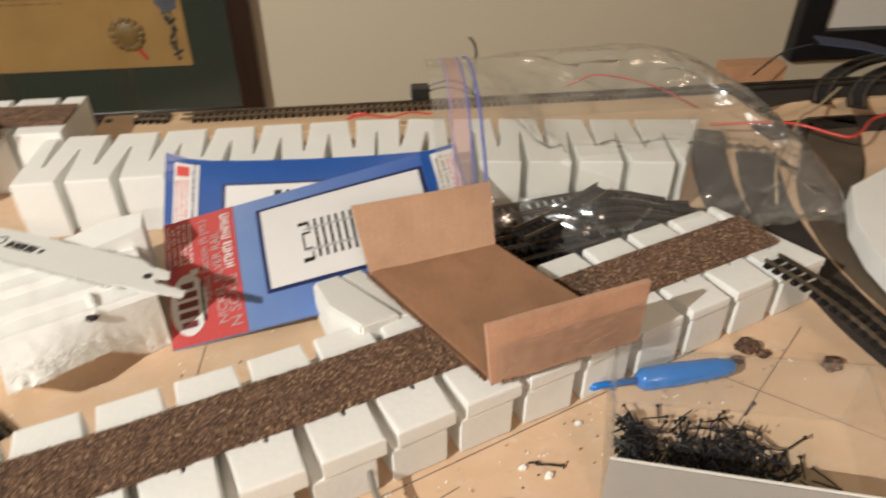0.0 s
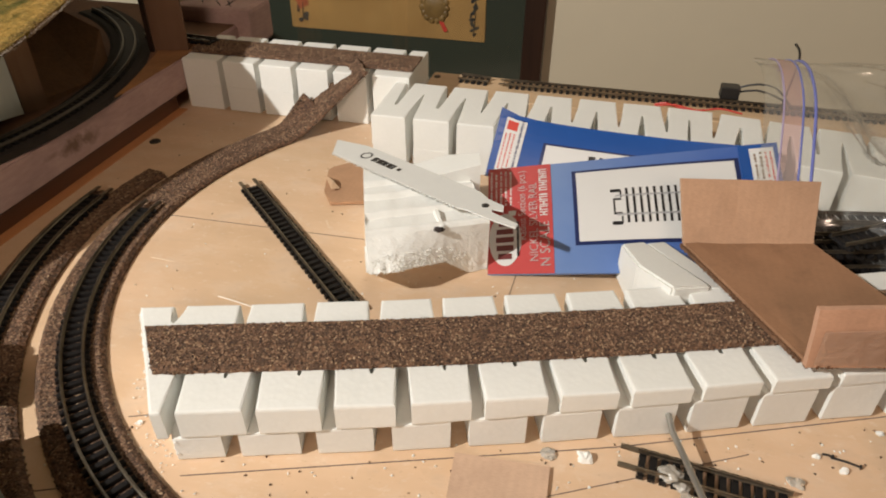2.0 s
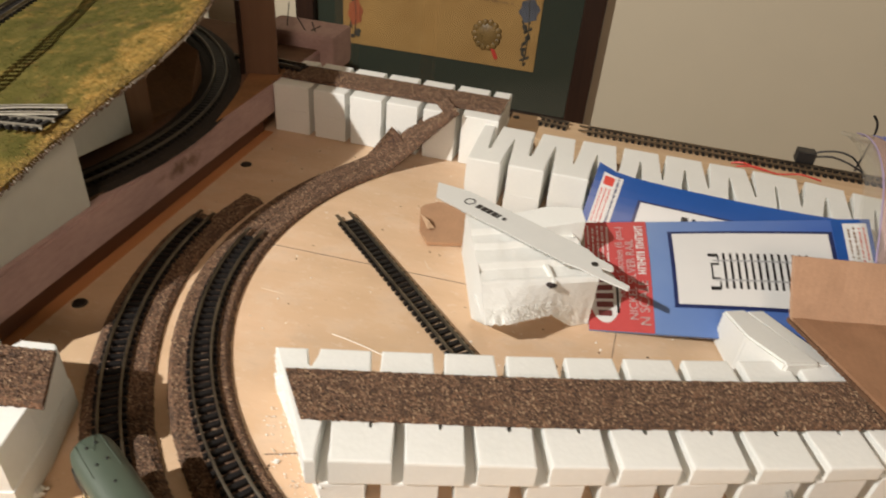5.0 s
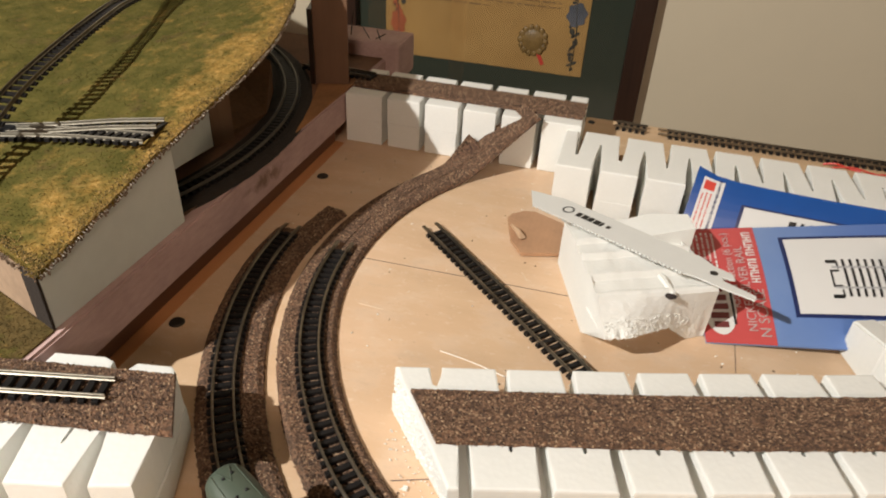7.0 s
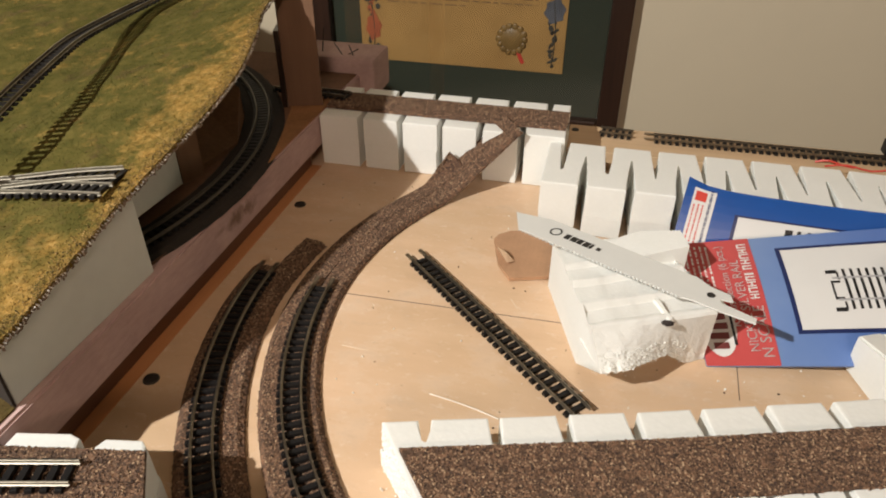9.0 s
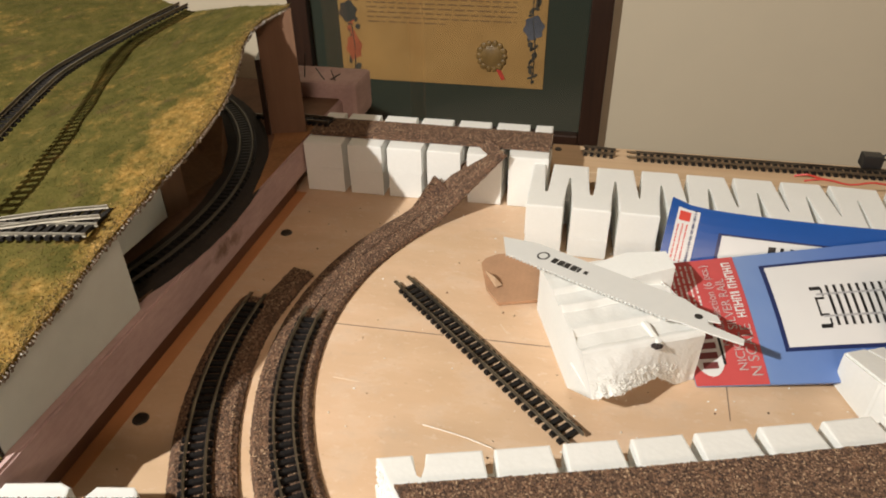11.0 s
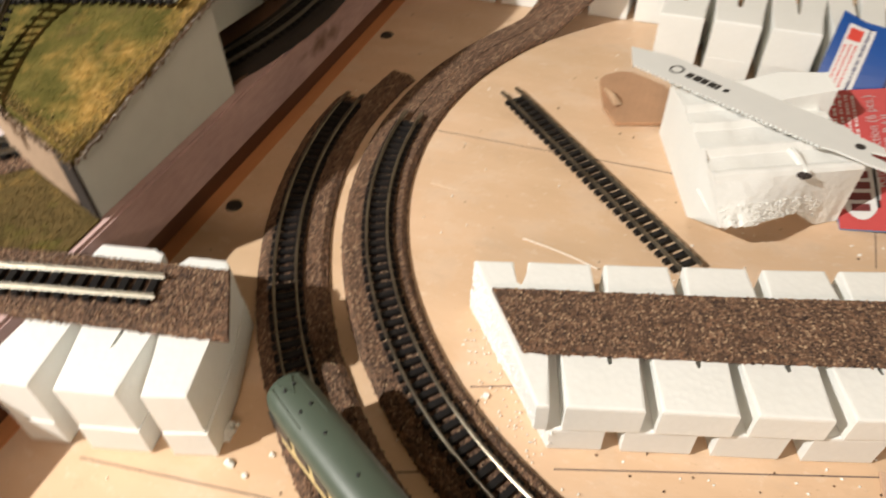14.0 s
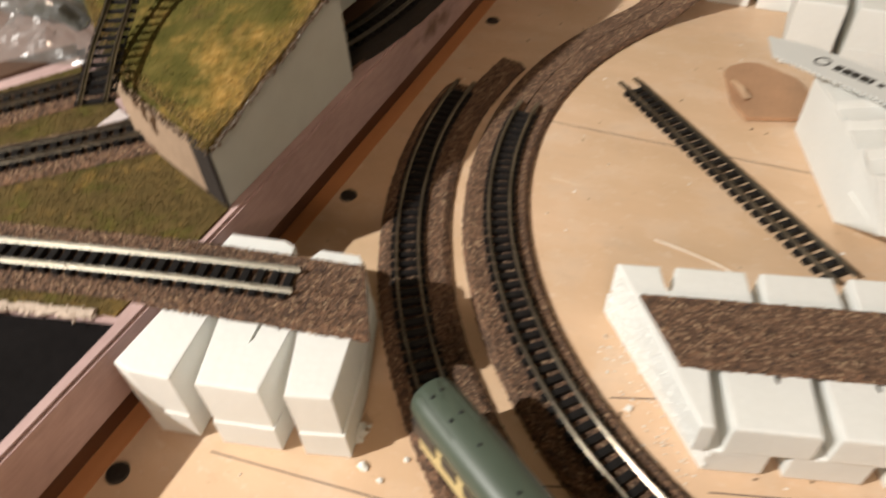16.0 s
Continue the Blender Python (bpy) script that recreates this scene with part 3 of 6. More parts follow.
part("lower_layer", riser_mesh(near_mid, 0.0625, 0.0003, lambda k: joint(k) - 0.0002, 0.0303, 0.0070, 0.0045, first=0.0334, second=0.019, cut0=(0.0119, -0.0170), cut1=0.012), FOAM, riser)
part("upper_layer", riser_mesh(near_mid, 0.0640, joint, NTOP, RP, 0.0054, 0.0038, depth=0.745, first=0.0130, second=0.0023, cut0=(0.0064, -0.0156), cut1=0.012, skip=0.0018), FOAM, riser)

pts = []
for _ in range(1000):
    k, z = random.random(), random.uniform(0.001, NTOP - 0.001)
    a0, a1 = ((0.0064, -0.0156), (0.0119, -0.0170))[z < 0.0132]
    q = NP + NU * (a0 + (a1 - a0) * k) + NN * (0.0315 - 0.063 * k)
    pts.append((q.x + random.uniform(0.0000, 0.0007), q.y, z))
bm = bmesh.new()
add_box(bm, (0.002, 0.002, 0.0010), Matrix.Translation((NP.x + NU.x * 0.004, NP.y, 0.006)))
o = new("crumbled_end", with_granules(mesh_of("crumbled_end", bm, FOAM), pts, 0.0009))
o.parent, o.location = riser, -riser.location
tagged(o, "crumbled sawn foam face")


def shifted(path, off, z, s0=0, s1=None):
    out = []
    for i, p in enumerate(path):
        a, b = Vector(path[max(0, i - 1)]), Vector(path[min(len(path) - 1, i + 1)])
        d = (b - a).normalized()
        out.append((p[0] + d.y * off, p[1] - d.x * off, z))
    return out


bed_path = shifted([Vector(p) for p in near_mid], -0.002, NTOP)
bed_path = smooth_path([tuple(NP - NU * 0.0042 - NN * 0.0025) + (NTOP,)] + bed_path[1:-1] + [tuple(Vector(bed_path[-1]) * 0.9 + Vector(bed_path[-2]) * 0.1)])
roadbed("cork_roadbed", bed_path, "brown granular cork roadbed glued on the foam riser", 0.0130, 0.0138, 0.0028, seam=0.0, skew=0.40)

# curved roadbeds and tracks
CX, CY = -0.0119, 0.3133
OX, OY, R_OUT = -0.0058, 0.3130, 0.2617
R_IN = 0.2160
ramp_path = arc(CX, CY, 0.2174, 262, 152, 0.0003) + smooth_path([(-0.2039, 0.4153, 0.0003), (-0.1925, 0.4355, 0.0012), (-0.176, 0.4530, 0.012), (-0.153, 0.4690, 0.034), (-0.1415, 0.4765, 0.0450)])[1:]
ramp_bed = roadbed("cork_roadbed", ramp_path, "brown cork roadbed curving up on to the back riser", 0.0125, 0.0148, left_top=0.0155)
# the split half of the strip ends in a torn tip that leans on the riser
bm = bmesh.new()
tip = [Vector(p) for p in ((-0.2010, 0.4480, 0.0020), (-0.1730, 0.4560, 0.0130), (-0.1775, 0.4620, 0.0170), (-0.1868, 0.4655, 0.0225), (-0.1890, 0.4620, 0.0160))]
tip_n = (tip[1] - tip[0]).cross(tip[3] - tip[0]).normalized()
low = [bm.verts.new(p) for p in tip]
top = [bm.verts.new(p + tip_n * 0.0030) for p in tip]
bm.faces.new(low[::-1])
bm.faces.new(top)
for k in range(5):
    bm.faces.new((low[k], low[(k + 1) % 5], top[(k + 1) % 5], top[k]))
pts = []
for _ in range(420):
    a, b, c = random.random(), random.random(), random.randrange(1, 4)
    if a + b > 1:
        a, b = 1 - a, 1 - b
    pts.append(tuple(tip[0] + (tip[c] - tip[0]) * a + (tip[c + 1] - tip[0]) * b + tip_n * 0.0028))
o = new("torn_tip", with_granules(mesh_of("torn_tip", bm, CORK), pts, 0.00072, GRAIN))
o.parent, o.location = ramp_bed, -ramp_bed.location
o["label"] = "torn cork tip leaning on the riser"
roadbed("cork_roadbed", smooth_path(arc(OX, OY, 0.2590, 262, 184, 0.0003, 0.02) + [(-0.2638, 0.3180, 0.0003), (-0.2620, 0.3400, 0.0003), (-0.2592, 0.3575, 0.0003)]), "brown cork roadbed of the outer curve, one half longer", 0.0125, 0.0155, left_y=0.3230)
track("curved_track", arc(CX, CY, R_IN, 181.0, 262, 0.0033), "curved black model railway track on cork", "curved tracks")
track("curved_track", arc(OX, OY, R_OUT, 179.2, 262, 0.0033), "outer curved black model railway track on cork", "curved tracks")
track("straight_track", line((-0.181, 0.3545, 0.0003), (-0.0704, 0.2487, 0.0003)), "loose straight track section lying on the board")

# back riser
back_mid = [(-0.2915, 0.4985), (-0.104, 0.5015)]
back = thing("foam_riser", "white slotted foam riser along the back edge", "foam riser", "risers", at=(*back_mid[0], 0))
BTOP = 0.0415
part("lower_layer", riser_mesh(back_mid, 0.0620, 0.0003, 0.0205, 0.0307, 0.0050, first=0.0332, worn=(True, False)), FOAM, back)
part("upper_layer", riser_mesh(back_mid, 0.0620, 0.02055, BTOP, 0.0307, 0.0050, first=0.0332, worn=(False, True)), FOAM, back)
roadbed("cork_roadbed", line((-0.2905, 0.4965, BTOP), (-0.1040, 0.4975, BTOP)), "brown cork roadbed along the back riser", 0.0140, 0.0150, 0.0028, seam=0)

# front right riser
pr_mid = [(-0.1135, 0.4410), (0.10, 0.4425), (0.298, 0.4145)]
pr = thing("foam_riser", "white slotted foam riser behind the packages", "foam riser", "risers", at=(*pr_mid[0], 0))
part("lower_layer", riser_mesh(pr_mid, 0.0630, 0.0003, 0.0150, 0.0308, 0.0056, 0.0034, first=0.0265, cut1=-0.026, worn=(True, False)), FOAM, pr)
part("upper_layer", riser_mesh(pr_mid, 0.0630, 0.01505, 0.0375, 0.0308, 0.0056, 0.0034, first=0.0265, cut1=-0.026, worn=(False, True)), FOAM, pr)

# track on the back strip
track("straight_track", line((-0.038, 0.540, 0.0162), (0.80, 0.540, 0.0162)), "long straight track along the back strip")
track("straight_track", line((-0.080, 0.5435, 0.0162), (-0.054, 0.5415, 0.0162)), "short loose piece of track on the back strip", tips=False)
for x, y in ((-0.1000, 0.545), (0.0735, 0.5505)):
    bm = bmesh.new()
    bmesh.ops.create_cone(bm, cap_ends=True, segments=16, radius1=0.0030, radius2=0.0026, depth=0.0008, matrix=Matrix.Translation((x, y, 0.0164)))
    solo("wood_screw", bm, BLACK, "dark screw head in the pale back strip", "screw", "screws")

# short riser bridging from the foam slab
lr = thing("foam_riser", "short white foam riser beside the foam slab", "foam riser", "risers", at=(-0.2926, 0.1223, 0))
LR_RING = [(-0.2836, 0.0920), (-0.2690, 0.0948), (-0.2738, 0.1215), (-0.2752, 0.1300), (-0.2728, 0.1306), (-0.2692, 0.1205), (-0.2604, 0.0966), (-0.2400, 0.1018), (-0.2440, 0.1248), (-0.2452, 0.1320), (-0.2430, 0.1326), (-0.2406, 0.1245), (-0.2320, 0.1040), (-0.2178, 0.1088),
           (-0.2238, 0.1307), (-0.2368, 0.1620), (-0.2395, 0.1640), (-0.2540, 0.1612), (-0.2580, 0.1500), (-0.2530, 0.1180), (-0.2522, 0.1150), (-0.2545, 0.1152), (-0.2600, 0.1480), (-0.2640, 0.1590), (-0.2690, 0.1602), (-0.2892, 0.1556), (-0.2892, 0.0930)]
LR_C = Vector((-0.2560, 0.1270))


def riser_layer(z0, z1, grow, worn_low, worn_top):
    bm = bmesh.new()
    low, top = [], []
    for x, y in LR_RING:
        p = LR_C + (Vector((x, y)) - LR_C) * (grow if x > -0.2885 else 1.0) + Vector((0.0012 if x > -0.2885 else 0, -0.0032))
        j = Vector((random.uniform(-0.0004, 0.0004), random.uniform(-0.0004, 0.0004)))
        low.append(bm.verts.new((p.x + j.x, p.y + j.y, z0)))
        top.append(bm.verts.new((p.x, p.y, z1)))
    n = len(low)
    f_low, f_top = bm.faces.new(low[::-1]), bm.faces.new(top)
    for i in range(n):
        bm.faces.new((low[i], low[(i + 1) % n], top[(i + 1) % n], top[i]))
    edges = list({e for f, w in ((f_low, worn_low), (f_top, worn_top)) if w for e in f.edges})
    bmesh.ops.bevel(bm, geom=edges, offset=0.0010, segments=2, profile=0.6, affect="EDGES")
    bmesh.ops.triangulate(bm, faces=[f for f in bm.faces if len(f.verts) > 4])
    return bm


part("lower_layer", riser_layer(0.0003, 0.0148, 1.025, True, False), FOAM, lr)
part("upper_layer", riser_layer(0.0149, 0.0370, 1.0, False, True), FOAM, lr)
roadbed("cork_roadbed", smooth_path([(-0.2232, 0.1420, 0.037), (-0.30, 0.1250, 0.0385), (-0.36, 0.1085, 0.0395), (-0.46, 0.0825, 0.0395)]), "brown cork roadbed leading on to the short riser", 0.0140, 0.0150, skew=0.36)
track("straight_track", smooth_path([(-0.46, 0.0788, 0.0427), (-0.36, 0.1068, 0.0427), (-0.30, 0.1238, 0.0418), (-0.2490, 0.1378, 0.0402)]), "track running on to the short riser, its rails paled for glare", tips=False, metal=SILVER)

# ---- hill of turf on card ----


def hill_z(x, y):
    d = max(0.0, min(0.12, -0.296 - x))
    dy = y - 0.163
    return 0.0695 + dy * (0.21 - 0.85 * d) + 0.0012 * noise.noise((x * 40, y * 40, 3))


def front_y(x):
    d = -0.296 - x
    return 0.163 + 0.34 * d if d < 0.065 else 0.1851 + 0.74 * (d - 0.065)


TANCARD = wood_like((0.22, 0.125, 0.070), (0.28, 0.165, 0.095), (60, 60, 4), 0.8, (0.15, 0.08, 0.045), 0.5, name="brown_torn_card")
hill = thing("turf_hill", "cardboard hill covered with green and golden turf", "model hill", at=(-0.4, 0.3, 0.0395))
edge = smooth_path([(-0.296, 0.162, 0), (-0.2955, 0.21, 0), (-0.2950, 0.257, 0), (-0.2915, 0.30, 0), (-0.2895, 0.335, 0), (-0.2915, 0.37, 0), (-0.302, 0.41, 0), (-0.314, 0.445, 0), (-0.312, 0.470, 0), (-0.299, 0.49, 0)], 0.004)


def turf_place(k, f):
    ex, ey, _ = edge[k]
    x = ex - f * (0.75 + ex)
    share = k / (len(edge) - 1)
    y = ey + (1 - share) * max(0, front_y(x) - 0.163) + share * f * 0.25
    return x, y


bm = bmesh.new()
NX = 70
rows = []
for k in range(len(edge)):
    row = []
    for i in range(NX + 1):
        x, y = turf_place(k, (i / NX) ** 1.3)
        row.append((bm.verts.new((x, y, hill_z(x, y))), bm.verts.new((x, y, hill_z(x, y) - 0.003))))
    rows.append(row)
for r, s in zip(rows, rows[1:]):
    for i in range(NX):
        bm.faces.new((r[i][0], r[i + 1][0], s[i + 1][0], s[i][0]))
        bm.faces.new((r[i][1], s[i][1], s[i + 1][1], r[i + 1][1]))
    bm.faces.new((r[0][0], s[0][0], s[0][1], r[0][1]))
for i in range(NX):
    bm.faces.new((rows[0][i][0], rows[0][i][1], rows[0][i + 1][1], rows[0][i + 1][0]))
    bm.faces.new((rows[-1][i][0], rows[-1][i + 1][0], rows[-1][i + 1][1], rows[-1][i][1]))
me = mesh_of("turf", bm, GRASS)
pts = []
for _ in range(40000):
    k = random.randrange(len(edge))
    x, y = turf_place(k, random.random() ** 1.5)
    y += random.uniform(-0.002, 0.002)
    x += random.uniform(-0.002, 0.0005)
    pts.append((x, y, hill_z(x, y)))
me = with_granules(me, pts, 0.00042)
# coarse golden fluff hanging over the open edge
fluff = []
for _ in range(4200):
    x, y, _z = edge[random.randrange(len(edge))]
    r = abs(random.gauss(0, 0.0042))
    x, y = x - r + 0.0008, y + random.uniform(-0.002, 0.002)
    fluff.append((x, y, hill_z(x, y) + random.uniform(-0.0006, 0.0006)))
for _ in range(2600):
    k = random.random()
    x = -0.296 - 0.13 * k
    y = front_y(x) + abs(random.gauss(0, 0.003))
    fluff.append((x, y, hill_z(x, y) + random.uniform(-0.0006, 0.0006)))
me = with_granules(me, fluff, 0.00046, TUFT)
o = new("turf", me)
o.parent, o.location = hill, -hill.location
# torn corrugated edge
EDGEBITS = plain((0.17, 0.12, 0.08), 0.6, 300, 0, 0.8, name="torn_card_edge")
bm = bmesh.new()
for p, d in along([(x, y, hill_z(x, y) - 0.0022) for x, y, _ in edge], 0.0013):
    m = Matrix.Translation(p + Vector((random.uniform(-0.0004, 0.0012), 0, random.uniform(-0.0008, 0.0006)))) @ Matrix.Rotation(random.uniform(0, 3), 4, (0.3, 0.4, 1))
    add_box(bm, (random.uniform(0.0005, 0.0014), random.uniform(0.0004, 0.0010), random.uniform(0.001, 0.0030)), m)
part("torn_edge", bm, EDGEBITS, hill, "torn brown edge of corrugated card")
# pale flutes stick out of it like a comb
bm = bmesh.new()
for p, d in along([(x, y, hill_z(x, y) - 0.0014) for x, y, _ in edge], 0.0018):
    if noise.noise((p.y * 60, 3, 1)) > -0.30:
        m = Matrix.Translation(p + Vector((0.0007 + random.uniform(-0.0004, 0.0004), 0, random.uniform(-0.0004, 0.0004)))) @ Matrix.Rotation(random.uniform(-0.3, 0.3), 4, "Z") @ Matrix.Rotation(random.uniform(0.2, 0.8), 4, "Y")
        add_box(bm, (random.uniform(0.0009, 0.0020), 0.00042, 0.0004), m)
part("card_flutes", bm, plain((0.66, 0.62, 0.55), 0.15, 200, 0, 0.8, name="pale_card_fibre"), hill, "pale torn flutes of corrugated card")
# grey card panel under the turf's edge
bm = bmesh.new()
ys = [0.1625 + (0.258 - 0.1625) * i / 12 for i in range(13)]
a = [bm.verts.new((-0.2968, y, 0.0397)) for y in ys]
b = [bm.verts.new((-0.2968, y, hill_z(-0.297, y) - 0.0025)) for y in ys]
c = [bm.verts.new((-0.3000, y, 0.0397)) for y in ys]
d = [bm.verts.new((-0.3000, y, hill_z(-0.297, y) - 0.0025)) for y in ys]
for i in range(12):
    bm.faces.new((a[i], a[i + 1], b[i + 1], b[i]))
    bm.faces.new((c[i], d[i], d[i + 1], c[i + 1]))
    bm.faces.new((a[i], c[i], c[i + 1], a[i + 1]))
    bm.faces.new((b[i], b[i + 1], d[i + 1], d[i]))
for q in (0, 12):
    bm.faces.new((a[q], b[q], d[q], c[q]))
part("grey_panel", bm, GREYCARD, hill, "plain grey card side panel")
bm = bmesh.new()
prism(bm, [(-0.2972, 0.1615), (-0.362, 0.1835), (-0.362, 0.1867), (-0.2972, 0.1647)], 0.0397, lambda x, y: hill_z(x, y) - 0.003)
part("front_panel", bm, plain((0.40, 0.28, 0.19), 0.25, 60, 0.0006, 0.8, name="pale_torn_card"), hill, "torn pale brown card front")
bm = bmesh.new()
prism(bm, [(-0.2966, 0.1608), (-0.3085, 0.1648), (-0.3080, 0.1661), (-0.2964, 0.1620)], 0.0398, lambda x, y: hill_z(x, y) - 0.002)
part("corrugated_corner", bm, plain((0.022, 0.015, 0.011), 0.5, 200, 0.0006, 0.9, name="dark_flutes"), hill, "dark corrugated card corner")
bm = bmesh.new()
for _ in range(70):
    k = random.random()
    q = Vector((-0.2966 - 0.066 * k, 0.1608 + 0.0215 * k, 0.0))
    q.z = hill_z(q.x, q.y) - random.uniform(-0.0005, 0.0035)
    add_box(bm, (random.uniform(0.0004, 0.0010), random.uniform(0.0003, 0.0006), random.uniform(0.0008, 0.0024)), Matrix.Translation(q) @ Matrix.Rotation(random.uniform(0, 3), 4, (0.3, 0.4, 1)))
part("torn_fibres", bm, EDGEBITS, hill, "torn card fibres")
bm = bmesh.new()
prism(bm, [(-0.3105, 0.2640), (-0.3330, 0.3450), (-0.3360, 0.3440), (-0.3135, 0.2630)], 0.0403, lambda x, y: hill_z(x, y) - 0.003)
for v in bm.verts:
    if v.co.z < 0.041:
        v.co.z += max(0.0, (0.347 - v.co.y) * 0.26)
part("inner_panel", bm, GREYCARD, hill, "grey card panel with a sloping lower edge")
bm = bmesh.new()
prism(bm, [(-0.3328, 0.3458), (-0.3262, 0.3600), (-0.3290, 0.3612), (-0.3358, 0.3468)], 0.0403, lambda x, y: hill_z(x, y) - 0.003)
part("brown_strip", bm, TANCARD, hill, "torn brown card strip")
bm = bmesh.new()
prism(bm, [(-0.3320, 0.3480), (-0.3265, 0.4050), (-0.3450, 0.4500), (-0.42, 0.4500), (-0.42, 0.3480)], 0.0402, lambda x, y: min(hill_z(x, y) - 0.004, 0.0410 + max(0.0, -0.329 - x) * 1.5 + 0.002 * noise.noise((x * 90, y * 90, 2))))
part("earth_bank", bm, plain((0.20, 0.105, 0.05), 0.35, 90, 0.0008, 0.9, name="brown_earth_bank"), hill, "brown earth bank below the turf")
# corner post
post = thing("cardboard_post", "brown cardboard post holding up the turf", "post", at=(-0.305, 0.485, 0.0395))
bm = bmesh.new()
prism(bm, [(-0.322, 0.4790), (-0.296, 0.4870), (-0.297, 0.4900), (-0.323, 0.4820)], 0.0396, lambda x, y: hill_z(x, y) - 0.002)
part("face_panel", bm, wood_like((0.15, 0.078, 0.042), (0.19, 0.10, 0.056), (60, 60, 4), 0.8, (0.09, 0.045, 0.024), 0.6, name="dark_cardboard"), post)
bm = bmesh.new()
prism(bm, [(-0.3255, 0.4770), (-0.3220, 0.4780), (-0.3300, 0.5050), (-0.3335, 0.5040)], 0.0396, 0.10)
part("edge_panel", bm, DARKWOOD, post)

# lower curves on the slab
track("curved_track", arc(-0.556, 0.345, 0.2500, -42, 62, 0.0415), "dark curved track below the turf hill", "lower curves", tips=False, metal=DIMRAIL)
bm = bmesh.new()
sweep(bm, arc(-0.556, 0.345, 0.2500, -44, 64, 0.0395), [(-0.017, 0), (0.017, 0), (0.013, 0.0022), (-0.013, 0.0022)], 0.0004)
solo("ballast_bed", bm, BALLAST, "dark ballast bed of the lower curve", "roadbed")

# ---- coach ----
coach = thing("passenger_coach", "green roofed model passenger coach on the outer curve", "model train", at=(-0.17, 0.107, 0.008))
A0, A1 = radians(225.4), radians(253.1)
pa = Vector((OX + (R_OUT + 0.0050) * math.cos(A0), OY + (R_OUT + 0.0050) * math.sin(A0), 0.0))
pb = Vector((OX + (R_OUT + 0.0030) * math.cos(A1), OY + (R_OUT + 0.0030) * math.sin(A1), 0.0))
dx = (pb - pa).normalized()
cm = Matrix((dx, Vector((-dx.y, dx.x, 0)), Vector((0, 0, 1)))).transposed().to_4x4()
cm.translation = pa
L = (pb - pa).length
GREEN = plain((0.062, 0.082, 0.060), 0.08, 60, 0.0001, 0.45, name="green_coach_paint")
CREAM = plain((0.55, 0.45, 0.22), 0.1, 60, 0, 0.5, name="cream_coach_paint")
bm = bmesh.new()
prof = []
for k in range(13):
    t = math.pi * k / 12
    prof.append((0.0083 * math.cos(t), 0.0290 + 0.0068 * math.sin(t) ** 0.75))
prof = prof + [(-0.0083, 0.0265), (0.0083, 0.0265)]
rings = []
for s, sc in ((0.0, 0.74), (0.0008, 0.86), (0.0030, 0.95), (0.008, 1.0), (L * 0.5, 1.0), (L, 1.0)):
    rings.append([bm.verts.new(cm @ Vector((s, u * sc, 0.0255 + (w - 0.0255) * (0.75 + 0.25 * sc)))) for u, w in prof])
n = len(prof)
for r, s in zip(rings, rings[1:]):
    for k in range(n):
        bm.faces.new((r[k], r[(k + 1) % n], s[(k + 1) % n], s[k]))
bm.faces.new(rings[0][::-1])
bm.faces.new(rings[-1])
roof = part("roof", bm, GREEN, coach, "matt green domed roof", True)
bm = bmesh.new()
add_box(bm, (L - 0.004, 0.0158, 0.0180), cm @ Matrix.Translation((L / 2 + 0.002, 0, 0.0180)), 0.0008)
shell = part("body", bm, CREAM, coach, "cream and green body")
bm = bmesh.new()
add_box(bm, (L - 0.010, 0.013, 0.003), cm @ Matrix.Translation((L / 2, 0, 0.0090)))
chassis = part("underframe", bm, BLACK, coach)
for i in range(4):
    for sy in (-1, 1):
        bm = bmesh.new()
        bmesh.ops.create_cone(bm, cap_ends=True, segments=16, radius1=0.0028, radius2=0.0026, depth=0.0016,
                              matrix=cm @ Matrix.Translation(((0.016, 0.030, L - 0.03, L - 0.016)[i], sy * 0.0046, 0.0098)) @ Matrix.Rotation(radians(90), 4, "X"))
        part("wheel", bm, BLACK, chassis)
for s, u in ((0.0050, 0.0018), (0.0056, -0.0018), (0.0148, 0.0020), (0.0154, -0.0020), (0.0265, 0.0), (0.044, 0.0), (0.060, 0.0), (0.078, 0.0)):
    bm = bmesh.new()
    bmesh.ops.create_uvsphere(bm, u_segments=8, v_segments=6, radius=0.0007, matrix=cm @ Matrix.Translation((s, u, 0.0356)))
    part("roof_vent", bm, BLACK, roof)
for a, b in (((0.0015, 0.0026), (0.0085, 0.0)), ((0.0015, -0.0026), (0.0085, 0.0)), ((0.0015, 0.0046), (0.0200, 0.0050)), ((0.0015, -0.0046), (0.0200, -0.0050))):
    bm = bmesh.new()
    lift_z = lambda u: 0.0290 + 0.0068 * (1 - (u / 0.0083) ** 2) ** 0.375 + 0.00002
    tube(bm, [cm @ Vector((a[0] + (b[0] - a[0]) * k / 4, a[1] + (b[1] - a[1]) * k / 4, lift_z(a[1] + (b[1] - a[1]) * k / 4))) for k in range(5)], 0.00022, 5)
    part("roof_seam", bm, GREEN, roof)
for sy in (-1, 1):
    for k in range(9):
        bm = bmesh.new()
        add_box(bm, (0.0075, 0.0006, 0.0065), cm @ Matrix.Translation((0.0215 + 0.0110 * k, sy * 0.0080, 0.0212)), 0.0002)
        part("window", bm, BLACK, shell, "dark side window")
for sy in (-1, 1):
    bm = bmesh.new()
    add_box(bm, (0.0120, 0.0006, 0.0085), cm @ Matrix.Translation((0.0085, sy * 0.0081, 0.0222)), 0.0002)
    part("cab_window", bm, BLACK, shell, "dark cab side window")
bm = bmesh.new()
add_box(bm, (0.0016, 0.0140, 0.0120), cm @ Matrix.Translation((0.0016, 0, 0.0205)), 0.0003)
